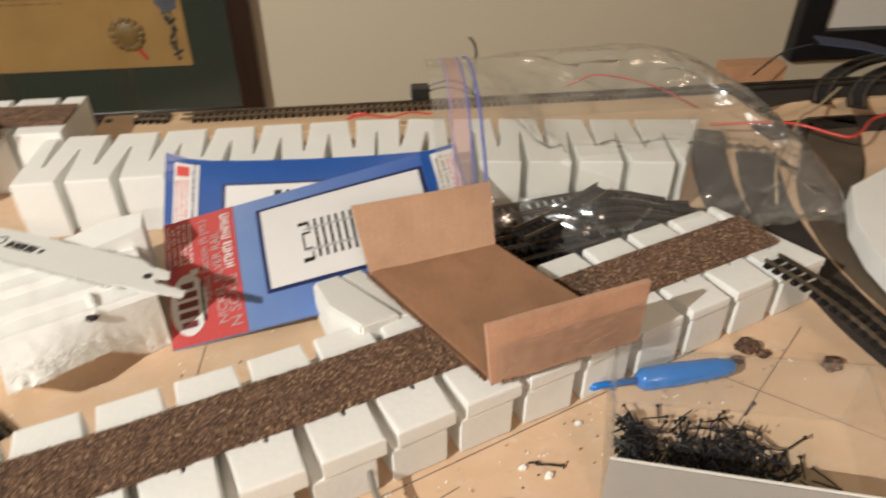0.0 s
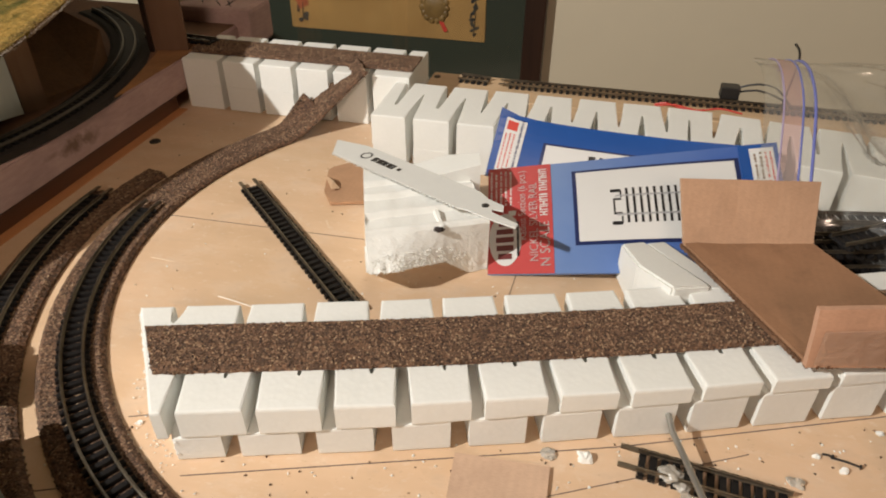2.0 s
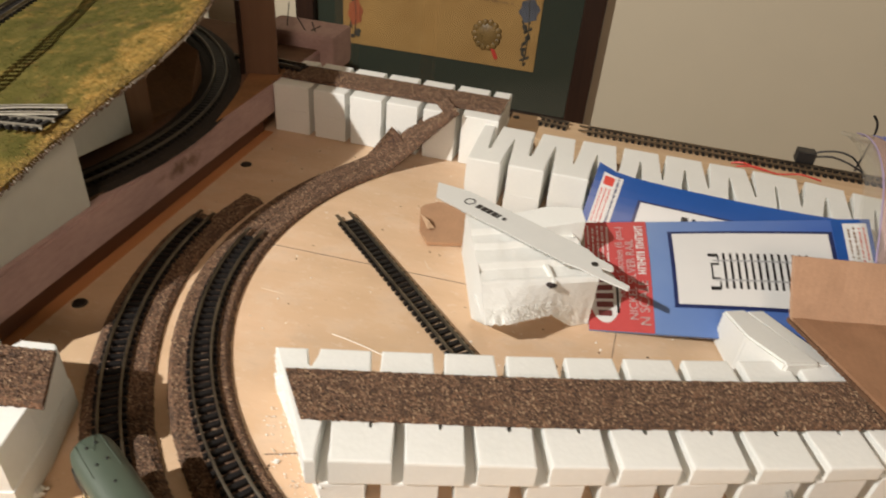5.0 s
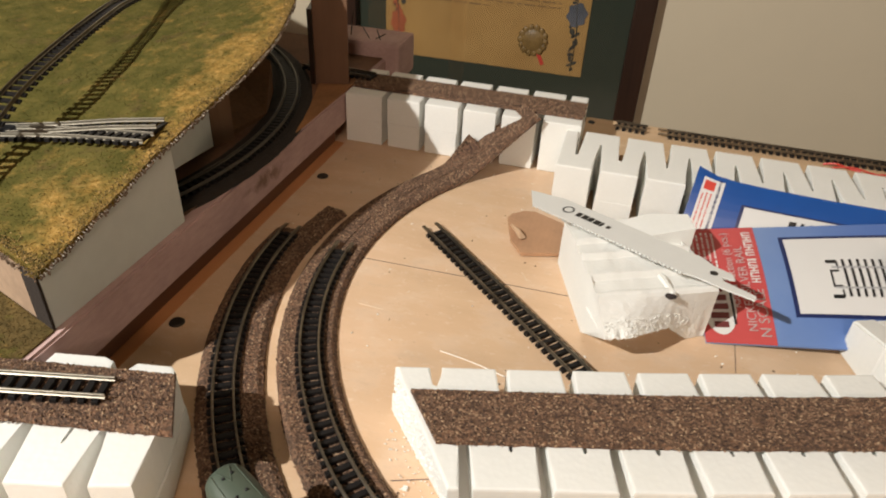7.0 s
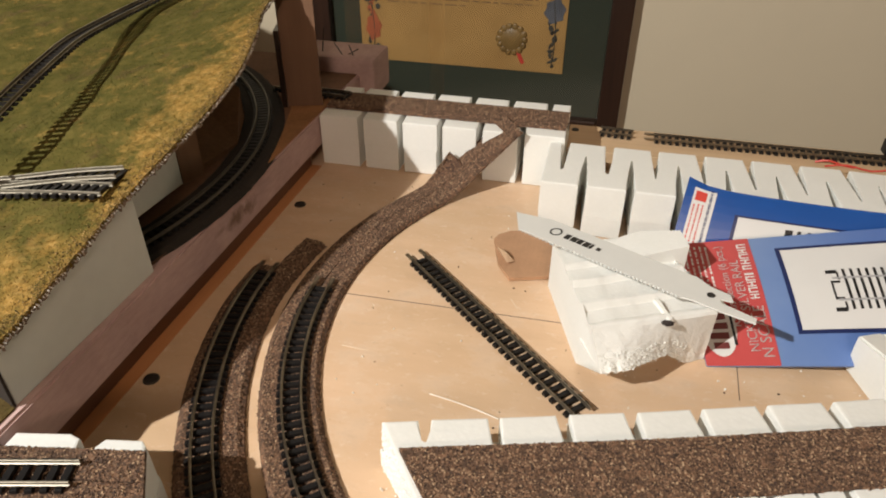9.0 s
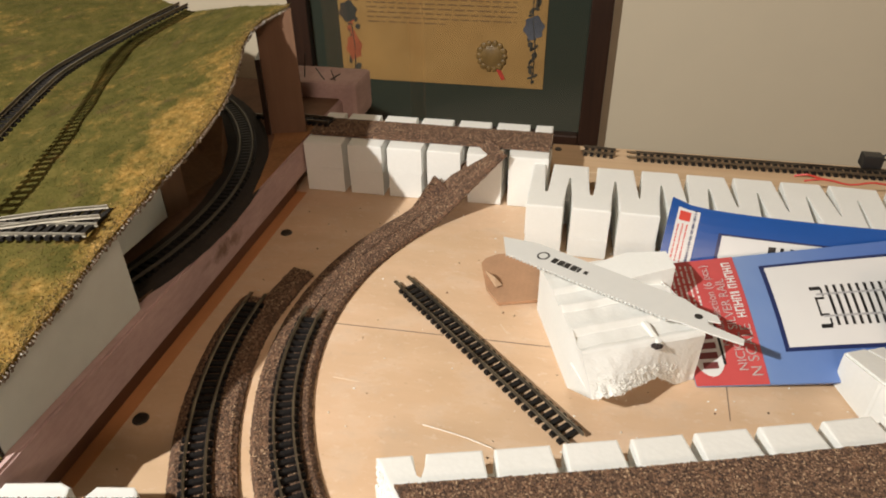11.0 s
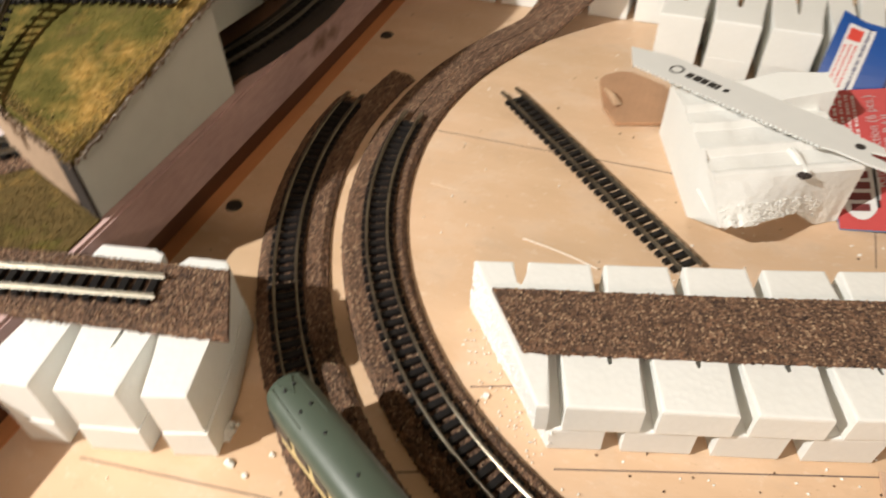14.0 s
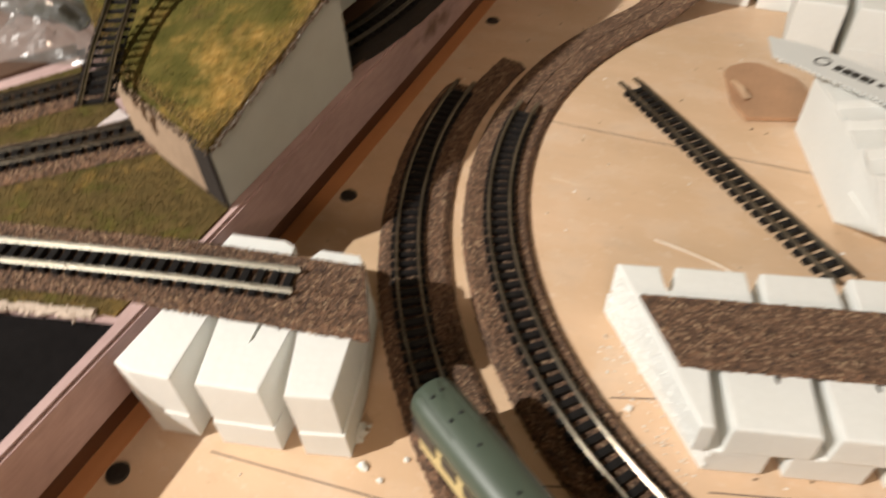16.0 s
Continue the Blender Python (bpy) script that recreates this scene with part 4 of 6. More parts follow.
part("end_window", bm, BLACK, shell, "dark end window")

# ---- lower ground beside the hill ----


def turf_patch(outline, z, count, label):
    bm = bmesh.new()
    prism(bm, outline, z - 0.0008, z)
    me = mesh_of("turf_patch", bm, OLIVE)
    xs, ys = [p[0] for p in outline], [p[1] for p in outline]

    def inside(x, y):
        hit = False
        for (x1, y1), (x2, y2) in zip(outline, outline[1:] + outline[:1]):
            if (y1 > y) != (y2 > y) and x < (x2 - x1) * (y - y1) / (y2 - y1) + x1:
                hit = not hit
        return hit
    pts = []
    while len(pts) < count:
        x, y = random.uniform(min(xs), max(xs)), random.uniform(min(ys), max(ys))
        if inside(x, y):
            pts.append((x, y, z + 0.0001))
    return tagged(new("turf_patch", with_granules(me, pts, 0.00036)), label, "turf", kind="stuff")


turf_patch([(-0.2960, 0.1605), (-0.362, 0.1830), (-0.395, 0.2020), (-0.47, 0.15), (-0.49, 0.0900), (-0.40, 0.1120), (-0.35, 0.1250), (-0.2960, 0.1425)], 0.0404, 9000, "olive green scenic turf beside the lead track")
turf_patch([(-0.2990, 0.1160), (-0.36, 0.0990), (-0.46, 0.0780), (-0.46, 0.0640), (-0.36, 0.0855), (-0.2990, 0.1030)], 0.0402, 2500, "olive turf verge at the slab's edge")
track("straight_track", line((-0.455, 0.1000, 0.0425), (-0.354, 0.1905, 0.0425)), "lower track running in under the turf hill", "lower straight tracks", tips=False)
track("straight_track", line((-0.50, 0.1060, 0.0425), (-0.402, 0.2180, 0.0425)), "lower track running in under the turf hill", "lower straight tracks", tips=False)
roadbed("cork_roadbed", line((-0.455, 0.1000, 0.0397), (-0.352, 0.1925, 0.0397)), "brown cork roadbed of a lower track", 0.0125, 0.0145, 0.0026)
roadbed("cork_roadbed", line((-0.50, 0.1060, 0.0397), (-0.402, 0.2180, 0.0397)), "brown cork roadbed of a lower track", 0.0125, 0.0145, 0.0026)
bm = bmesh.new()
prism(bm, [(-0.3850, 0.1720), (-0.3655, 0.1775), (-0.3640, 0.1900), (-0.3850, 0.1960)], 0.0405, 0.0414)
solo("plaster_patch", bm, plain((0.62, 0.54, 0.52), 0.12, 120, 0.0004, 0.8, name="pale_plaster"), "pale bare plaster patch between the lower tracks", "ground cover")
bm = bmesh.new()
edge_line = smooth_path([(-0.47, 0.0612, 0.0400), (-0.42, 0.0728, 0.0402), (-0.36, 0.0850, 0.0402), (-0.325, 0.0950, 0.0402), (-0.306, 0.1005, 0.0401)], 0.002)
sweep(bm, edge_line, [(-0.0022, 0), (0.0020, 0), (0.0012, 0.0012), (-0.0014, 0.0014)], 0.0007)
me = mesh_of("plaster_edge", bm, plain((0.50, 0.40, 0.32), 0.35, 120, 0.0006, 0.85, name="crumbly_plaster"))
pts = [(x + random.gauss(0, 0.0012), y + random.gauss(0, 0.0014), z + 0.0008) for x, y, z in edge_line for _ in range(4)]
tagged(new("plaster_edge", with_granules(me, pts, 0.0008)), "crumbly pale plaster along the slab's edge", "ground cover", kind="stuff")
# crumpled clear film and grey pond behind the tracks
FILM = mat("clear_film", build_clear((0.74, 0.72, 0.67), 2.0, 0.16, 0.12, 0.10), 0.1)
bm = bmesh.new()
G = 44
vs = {}
for i in range(G + 1):
    for j in range(G + 1):
        a, b = i / G, j / G
        x, y = -0.585 + 0.160 * a - 0.02 * b, 0.170 + 0.050 * a + 0.055 * b
        hump = math.sin(math.pi * min(1, b * 1.15)) ** 0.7 * min(1, (1.02 - a) * 6)
        ridged = (1 - abs(noise.noise((x * 60, y * 60, 3)))) ** 3
        vs[i, j] = bm.verts.new((x, y, 0.0425 + 0.013 * hump + 0.008 * hump * ridged + 0.0048 * noise.noise((x * 150, y * 150, 4)) * hump + 0.0025 * (1 - abs(noise.noise((x * 230, y * 230, 8)))) ** 2 * hump))
for i in range(G):
    for j in range(G):
        bm.faces.new((vs[i, j], vs[i + 1, j], vs[i + 1, j + 1], vs[i, j + 1]))
solo("plastic_film", bm, FILM, "crumpled clear plastic film lying beside the hill", "plastic film")
bm = bmesh.new()
ROCK = 30
grid = {}
for i in range(ROCK + 1):
    for j in range(ROCK + 1):
        x, y = -0.70 + 0.235 * i / ROCK, 0.246 + 0.11 * j / ROCK
        rise = min(1, (ROCK - i) / 4, j / 2 + 0.3)
        grid[i, j] = bm.verts.new((x + 0.006 * noise.noise((y * 70, 2, 1)), y, 0.0402 + rise * (0.013 + 0.006 * noise.noise((x * 40, y * 40, 6)) + 0.002 * noise.noise((x * 150, y * 150, 2)))))
for i in range(ROCK):
    for j in range(ROCK):
        bm.faces.new((grid[i, j], grid[i + 1, j], grid[i + 1, j + 1], grid[i, j + 1]))
solo("model_rock", bm, plain((0.050, 0.052, 0.042), 0.5, 90, 0.0008, 0.7, name="grey_green_rock"), "grey green plaster rock beside the hill", "model rock", smooth=True)
for nm, ring, z, material, lab in (("earth_bank", [(-0.4480, 0.2320), (-0.4405, 0.2255), (-0.470, 0.178), (-0.520, 0.150), (-0.530, 0.170), (-0.480, 0.195)], 0.0432, plain((0.085, 0.042, 0.022), 0.35, 90, 0.0008, 0.9, name="red_brown_bank"), "low red brown earth bank"),
                              ("foam_ledge", [(-0.4400, 0.2255), (-0.4307, 0.2182), (-0.452, 0.187), (-0.490, 0.150), (-0.510, 0.155), (-0.470, 0.1775)], 0.0413, PINK, "pale pink foam ledge along the lower track")):
    bm = bmesh.new()
    prism(bm, ring, 0.0397, z)
    solo(nm, bm, material, lab, "ground cover")
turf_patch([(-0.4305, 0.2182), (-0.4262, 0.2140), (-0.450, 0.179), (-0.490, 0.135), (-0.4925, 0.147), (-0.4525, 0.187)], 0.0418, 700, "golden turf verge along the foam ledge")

# ---- tracks on the hill ----
track("curved_track", smooth_path([(-0.3450, 0.1600, 0.0745), (-0.3605, 0.1846, 0.0795), (-0.3690, 0.2018, 0.0835), (-0.3745, 0.2178, 0.0895), (-0.3785, 0.2487, 0.1025), (-0.3875, 0.2900, 0.1095), (-0.4030, 0.3450, 0.1135), (-0.4170, 0.3870, 0.1130), (-0.4310, 0.4457, 0.1100), (-0.4335, 0.4764, 0.1100), (-0.4310, 0.5050, 0.1120), (-0.4200, 0.5500, 0.1170)]), "black curved track bridging over the turf hill", tips=False, tie=(0.0028, 0.0011))
pts1 = [(-0.4379, 0.2345), (-0.400, 0.2425), (-0.3565, 0.2487), (-0.3244, 0.2502), (-0.3030, 0.2510)]
pts2 = [(-0.4379, 0.2345), (-0.400, 0.2435), (-0.3599, 0.2531), (-0.3306, 0.2593), (-0.3050, 0.2645)]
lift = lambda q: [(x, y, hill_z(x, y) + 0.0012) for x, y in q]
p1, p2 = smooth_path(lift(pts1)), smooth_path(lift(pts2))
turnout = thing("track_turnout", "bright railed track turnout lying on the turf", "track", at=p1[0])
rail_parts(turnout, p1, (GAUGE / 2,), SILVER)
rail_parts(turnout, p2, (-GAUGE / 2,), SILVER)
rail_parts(turnout, p1[len(p1) * 2 // 5:], (-GAUGE / 2,), SILVER)
rail_parts(turnout, p2[len(p2) * 2 // 5:], (GAUGE / 2,), SILVER)
for (q, d), (r, e) in zip(along(p1, PITCH), along(p2, PITCH * 1.02)):
    mid = (q + r) / 2
    side = Vector((d.y, -d.x, 0)).normalized()
    w = 0.0146 + (q - r).length
    bm = bmesh.new()
    m = Matrix((side, side.cross(d).cross(side), side.cross(d))).transposed().to_4x4()
    m.translation = mid + Vector((0, 0, 0.0009))
    add_box(bm, (w, TIE_WIDE, 0.0018), m)
    part("sleeper", bm, TIE, turnout)
bm = bmesh.new()
q = Vector(p1[len(p1) // 3])
add_box(bm, (0.020, 0.005, 0.003), Matrix.Translation(q + Vector((0.004, 0.0085, 0.003))) @ Matrix.Rotation(radians(15), 4, "Z"), 0.0005)
part("point_motor", bm, BLACK, turnout)

# ---- second lower curve, bed and back corner ----
track("curved_track", arc(-0.590, 0.345, 0.2180, -30, 60, 0.0415), "inner dark curved track below the hill", "lower curves", tips=False, metal=DIMRAIL)
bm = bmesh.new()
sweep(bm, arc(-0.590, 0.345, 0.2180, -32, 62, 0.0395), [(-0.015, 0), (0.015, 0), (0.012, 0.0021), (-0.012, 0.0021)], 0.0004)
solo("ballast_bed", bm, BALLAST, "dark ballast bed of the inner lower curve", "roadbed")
EARTH = plain((0.33, 0.155, 0.062), 0.35, 120, 0.0004, 0.9, name="rust_earth")
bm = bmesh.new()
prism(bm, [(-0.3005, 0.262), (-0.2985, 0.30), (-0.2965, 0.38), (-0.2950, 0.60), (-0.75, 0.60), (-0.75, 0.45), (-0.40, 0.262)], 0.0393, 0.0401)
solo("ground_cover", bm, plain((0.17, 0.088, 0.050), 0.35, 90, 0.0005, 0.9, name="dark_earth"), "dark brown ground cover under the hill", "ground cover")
bm = bmesh.new()
prism(bm, [(-0.2935, 0.385), (-0.2935, 0.515), (-0.345, 0.53), (-0.318, 0.475), (-0.3045, 0.43)], 0.0396, 0.0408)
solo("earth_patch", bm, EARTH, "rust brown earth patch at the slab's corner", "ground cover")
bm = bmesh.new()
add_box(bm, (0.075, 0.045, 0.036), Matrix.Translation((-0.3165, 0.585, 0.036)), 0.004)
block = solo("foam_block", bm, PINK, "pink foam block standing behind the riser", "foam block")
for x, y, h, a in ((-0.331, 0.575, 0.022, 8), (-0.310, 0.570, 0.013, -35), (-0.306, 0.572, 0.012, 60), (-0.300, 0.570, 0.010, -20)):
    bm = bmesh.new()
    m = Matrix.Rotation(radians(a), 4, "Y")
    tube(bm, [Vector((x, y, 0.0535)), Vector((x, y, 0.0535)) + m @ Vector((0, 0.0005, h))], 0.0005, 6)
    solo("wire_stub", bm, BLACK, "short black wire stuck in the foam block", "wire", "wire stubs")
track("straight_track", line((-0.345, 0.508, 0.0425), (-0.279, 0.4985, 0.0442)), "dark track end meeting the back roadbed", tips=False)

# ---- print and frame on the wall ----
GLASS = mat("picture_glass", build_clear((0.97, 0.98, 0.97), 1.0, 0.0, 0.0, 0.085), 0.0)
MAT_GREEN = plain((0.021, 0.030, 0.018), 0.1, 30, 0.0002, 0.8, name="green_mat_board")
PAPER = wood_like((0.33, 0.185, 0.055), (0.40, 0.24, 0.08), (6, 6, 6), 0.7, (0.45, 0.25, 0.07), 0.5, name="golden_parchment")
INK = plain((0.16, 0.09, 0.04), 0.3, 100, 0, 0.7, name="brown_ink")
FLORAL_A = plain((0.045, 0.042, 0.032), 0.3, 100, 0, 0.7, name="grey_leaf_print")
FLORAL_B = plain((0.35, 0.09, 0.035), 0.3, 100, 0, 0.7, name="red_flower_print")
GOLD = plain((0.21, 0.13, 0.045), 0.45, 150, 0.0006, 0.4, name="gold_seal")
RED = plain((0.52, 0.045, 0.03), 0.1, 60, 0, 0.5, name="red_print")
frame1 = thing("framed_certificate", "framed certificate with green mat and dark wooden frame", "picture", at=(-0.31, 1.05, 0.1))
FX0, FX1, FZ0, FZ1, FW = -0.5505, -0.054, -0.215, 0.42, 0.032
for nm, b in (("frame_side", (FX0, FX0 + FW, FZ0, FZ1)), ("frame_side", (FX1 - FW, FX1, FZ0, FZ1)), ("frame_rail", (FX0 + FW, FX1 - FW, FZ0, FZ0 + FW)), ("frame_rail", (FX0 + FW, FX1 - FW, FZ1 - FW, FZ1))):
    part(nm, box(b[0], b[1], 1.034, 1.059, b[2], b[3], 0.003), DARKWOOD, frame1, "dark stained frame moulding")
part("mat_board", box(FX0 + FW, FX1 - FW, 1.050, 1.056, FZ0 + FW, FZ1 - FW), MAT_GREEN, frame1, "dark green mat board")
sheet1 = part("parchment", box(-0.4715, -0.1475, 1.0485, 1.0497, -0.1155, 0.35), PAPER, frame1, "golden printed parchment")
rng = random.Random(5)
for r in range(22):
    z = 0.128 - 0.0072 * r
    x = -0.425
    while x < -0.195:
        w = rng.uniform(0.006, 0.022)
        if r < 21 or x < -0.30:
            part("text_bar", box(x, min(x + w, -0.192), 1.0479, 1.0483, z, z + 0.0016), INK, sheet1)
        x += w + 0.004
for side, x0, mats in ((0, -0.452, (FLORAL_A, FLORAL_B)), (1, -0.166, (FLORAL_A, FLORAL_A))):
    for k in range(104):
        bm = bmesh.new()
        x, z = x0 + rng.gauss(0, 0.0045) + 0.003 * math.sin(k * 0.55), -0.106 + 0.0032 * k + rng.uniform(-0.002, 0.002)
        bmesh.ops.create_cone(bm, cap_ends=True, segments=7, radius1=rng.uniform(0.0024, 0.0054), radius2=0.0025, depth=0.0005, matrix=Matrix.Translation((x, 1.0480, z)) @ Matrix.Rotation(radians(90), 4, "X") @ Matrix.Rotation(rng.uniform(0, 3), 4, "Z") @ Matrix.Diagonal((1, rng.uniform(0.4, 1), 1, 1)))
        part("printed_leaf", bm, rng.choice(mats if 12 < k < 44 or side else (FLORAL_A,)), sheet1)
for x, z, w, h, material, lab in ((-0.1665, -0.0220, 0.0150, 0.0175, plain((0.085, 0.092, 0.115), 0.35, 160, 0, 0.7, name="grey_blue_print"), "printed grey blue shield"), (-0.1665, 0.0330, 0.0130, 0.0130, FLORAL_B, "printed red flower"), (-0.4500, -0.0640, 0.0125, 0.0200, FLORAL_B, "printed red flower"), (-0.4560, -0.0090, 0.0140, 0.0160, FLORAL_A, "printed dark urn")):
    bm = bmesh.new()
    ring = [bm.verts.new((x + w * math.sin(2 * math.pi * k / 30) * (1 + 0.14 * math.sin(6 * math.pi * k / 15)), 1.0476, z + h * math.cos(2 * math.pi * k / 30) * (1 + 0.10 * math.sin(4 * math.pi * k / 15)))) for k in range(30)]
    foot_ring = [bm.verts.new((v.co.x, 1.0484, v.co.z)) for v in ring]
    bm.faces.new(ring)
    for k in range(30):
        bm.faces.new((ring[k], ring[(k + 1) % 30], foot_ring[(k + 1) % 30], foot_ring[k]))
    part("printed_emblem", bm, material, sheet1, lab)
for x0 in (-0.452, -0.166):
    bm = bmesh.new()
    tube(bm, [(x0 + 0.003 * math.sin(k * 0.4), 1.0480, -0.106 + 0.010 * k) for k in range(33)], 0.0009, 5)
    part("printed_stem", bm, FLORAL_A, sheet1)
bm = bmesh.new()
for k in range(14):
    a = 2 * math.pi * k / 14
    bmesh.ops.create_uvsphere(bm, u_segments=8, v_segments=6, radius=1.0, matrix=Matrix.Translation((-0.2285 + 0.0195 * math.cos(a), 1.0474, -0.0675 + 0.0195 * math.sin(a))) @ Matrix.Diagonal((rng.uniform(0.0045, 0.0062), 0.0018, rng.uniform(0.0045, 0.0062), 1)))
bmesh.ops.create_cone(bm, cap_ends=True, segments=32, radius1=0.0195, radius2=0.017, depth=0.0020, matrix=Matrix.Translation((-0.2285, 1.0472, -0.0675)) @ Matrix.Rotation(radians(90), 4, "X"))
part("gold_seal", bm, GOLD, sheet1, "embossed brown gold seal", True)
bm = bmesh.new()
add_box(bm, (0.006, 0.0008, 0.022), Matrix.Translation((-0.2145, 1.0474, -0.0935)) @ Matrix.Rotation(radians(-28), 4, "Y"))
part("ribbon", bm, RED, sheet1, "red ribbon")
pane = part("glass_pane", box(FX0 + FW, FX1 - FW, 1.0440, 1.0455, FZ0 + FW, FZ1 - FW), GLASS, frame1, "clear glass")
pane.visible_shadow = False
frame2 = thing("framed_print", "black framed print on the wall", "picture", at=(1.0, 1.05, 0.1))
for nm, b in (("frame_side", (0.785, 0.832, -0.150, 0.40)), ("frame_side", (1.25, 1.297, -0.150, 0.40)), ("frame_rail", (0.832, 1.25, -0.150, -0.103)), ("frame_rail", (0.832, 1.25, 0.353, 0.40))):
    part(nm, box(b[0], b[1], 1.034, 1.059, b[2], b[3], 0.003), BLACK, frame2, "black frame moulding")
part("white_mat", box(0.832, 1.25, 1.050, 1.056, -0.103, 0.353), plain((0.72, 0.70, 0.64), 0.05, 20, 0, 0.8, name="white_mat_board"), frame2, "white mat board")

# ---- board details ----
PENCIL = plain((0.17, 0.12, 0.10), 0.2, 100, 0, 0.8, name="pencil_line")
for a, b, w in (((-0.2150, 0.3118), (-0.0869, 0.3155), 0.0005), ((-0.1043, 0.1405), (0.0626, 0.1960), 0.0005), ((0.0626, 0.1960), (0.24, 0.2660), 0.0005), ((-0.1583, 0.1196), (-0.12, 0.1345), 0.0006),
                ((0.0050, 0.308), (0.0035, 0.278), 0.0004), ((0.02, 0.157), (0.115, 0.205), 0.0004), ((-0.262, 0.088), (-0.19, 0.098), 0.0005), ((-0.142, 0.162), (-0.116, 0.172), 0.0005), ((0.215, 0.2), (0.30, 0.275), 0.0005), ((0.23, 0.26), (0.30, 0.20), 0.0004)):
    bm = bmesh.new()
    sweep(bm, [(*a, 0.00005), (*b, 0.00005)], [(-w / 2, 0), (w / 2, 0), (w / 2, 0.00012), (-w / 2, 0.00012)])
    solo("pencil_line", bm, PENCIL, "thin pencil line drawn across the plywood", "mark", "pencil lines")
SCREW = plain((0.05, 0.042, 0.035), 0.3, 200, 0.0002, 0.5, 0.6, name="dark_screw")
for x, y in ((-0.2848, 0.2214), (-0.2831, 0.4018), (-0.2868, 0.0687)):
    bm = bmesh.new()
    bmesh.ops.create_cone(bm, cap_ends=True, segments=20, radius1=0.0042, radius2=0.0036, depth=0.0009, matrix=Matrix.Translation((x, y, 0.00045)))
    add_box(bm, (0.0045, 0.0008, 0.0003), Matrix.Translation((x, y, 0.00105)))
    add_box(bm, (0.0008, 0.0045, 0.0003), Matrix.Translation((x, y, 0.00105)))
    solo("screw", bm, SCREW, "dark screw head sunk in the plywood", "screw", "screws")
rng = random.Random(11)
for nm, count, size, material, lab in (("foam_crumbs", 300, 0.0006, FOAM, "white foam crumbs scattered on the board"), ("cork_crumbs", 260, 0.0006, CORK, "dark cork crumbs scattered on the board")):
    pts = []
    while len(pts) < count:
        if rng.random() < 0.45:
            s_, u_ = rng.uniform(0, 0.42), rng.choice((rng.gauss(0.045, 0.008), rng.gauss(-0.045, 0.010)))
            p = NP + NU * s_ + NN * u_
            x, y = p
        else:
            x, y = rng.uniform(-0.28, 0.26), rng.uniform(0.06, 0.45)
        pts.append((x, y, 0.0003))
    v, f = granules(np.array(pts), None, size)
    me = bpy.data.meshes.new(nm)
    me.from_pydata(v.tolist(), [], f.tolist())
    me.materials.append(material)
    tagged(new(nm, me), lab, "crumbs", kind="stuff")


def build_glue(nt, bsdf):
    v = coords(nt)
    nt.links.new(ramp(nt, noise_tex(nt, v, 300, 4), [(0.35, (0.66, 0.60, 0.50)), (0.65, (0.86, 0.83, 0.77))]), bsdf.inputs["Base Color"])
    bsdf.inputs["Transmission Weight"].default_value = 0.55
    bump(nt, bsdf, noise_tex(nt, v, 500, 4), 0.5, 0.0006)


GLUE = mat("dried_glue", build_glue, 0.22)


def lump(name, where, size, material, label, category, group, seed, flat=0.7):
    bm = bmesh.new()
    bmesh.ops.create_icosphere(bm, subdivisions=3, radius=1)
    for v in bm.verts:
        n = noise.noise(v.co * 1.3 + Vector((seed, 0, 0))) * 0.5 + noise.noise(v.co * 4 + Vector((0, seed, 0))) * 0.22
        v.co = v.co * (1 + n)
        v.co = Vector((where[0] + v.co.x * size, where[1] + v.co.y * size * 0.8, max(0.0001, where[2] + size * flat * 0.55 + v.co.z * size * flat)))
    return solo(name, bm, material, label, category, group)


for i, (x, y, sz) in enumerate(((0.0356, 0.1850, 0.0034), (0.0500, 0.1866, 0.0042), (0.0830, 0.1855, 0.0050), (0.0895, 0.1740, 0.0046), (0.0870, 0.1800, 0.0030), (0.1415, 0.2101, 0.0020), (0.1509, 0.2050, 0.0024), (0.1310, 0.1945, 0.0034), (0.1699, 0.2291, 0.0020), (-0.104, 0.178, 0.0016), (-0.2030, 0.102, 0.0014), (-0.1980, 0.1120, 0.0014), (-0.2105, 0.1040, 0.0024))):
    if i in (0, 2, 3, 4, 7):
        lump("glue_blob", (x, y, 0.0018 if 1 < i < 5 else 0), sz * 0.95, GLUE, "blob of dried clear glue", "glue blob", "glue blobs", i * 3.1, 0.42)
    else:
        lump("foam_scrap", (x, y, 0), sz * 0.75, FOAM, "torn white foam scrap on the board", "foam scrap", "foam scraps", i * 3.1)
for i, (x, y, sz) in enumerate(((0.2648, 0.2640, 0.0052), (0.2700, 0.2580, 0.0030), (0.2980, 0.2470, 0.0050), (0.2560, 0.2560, 0.0030))):
    lump("cork_scrap", (x, y, 0), sz, CORK, "dark cork scrap on the board", "cork scrap", "cork scraps", 40 + i * 2.7)
for x, y, a, ln in ((0.1470, 0.2110, -12, 0.011), (0.1378, 0.1824, 35, 0.008), (0.1440, 0.2120, -8, 0.004), (-0.0720, 0.1345, 20, 0.007), (-0.0640, 0.1315, -60, 0.006), (0.243, 0.224, 40, 0.009)):
    bm = bmesh.new()
    d = Vector((math.cos(radians(a)), math.sin(radians(a)), 0))
    p = Vector((x, y, 0.0006))
    tube(bm, [p, p + d * ln * 0.5 + Vector((0, 0, 0.0004)), p + d * ln], 0.0005, 6)
    bmesh.ops.create_cone(bm, cap_ends=True, segments=8, radius1=0.0011, radius2=0.0011, depth=0.0005, matrix=Matrix.Translation(p + d * ln) @ d.to_track_quat("Z", "Y").to_matrix().to_4x4())
    solo("track_nail", bm, BLACK, "small black track nail on the board", "nail", "loose nails")
bm = bmesh.new()
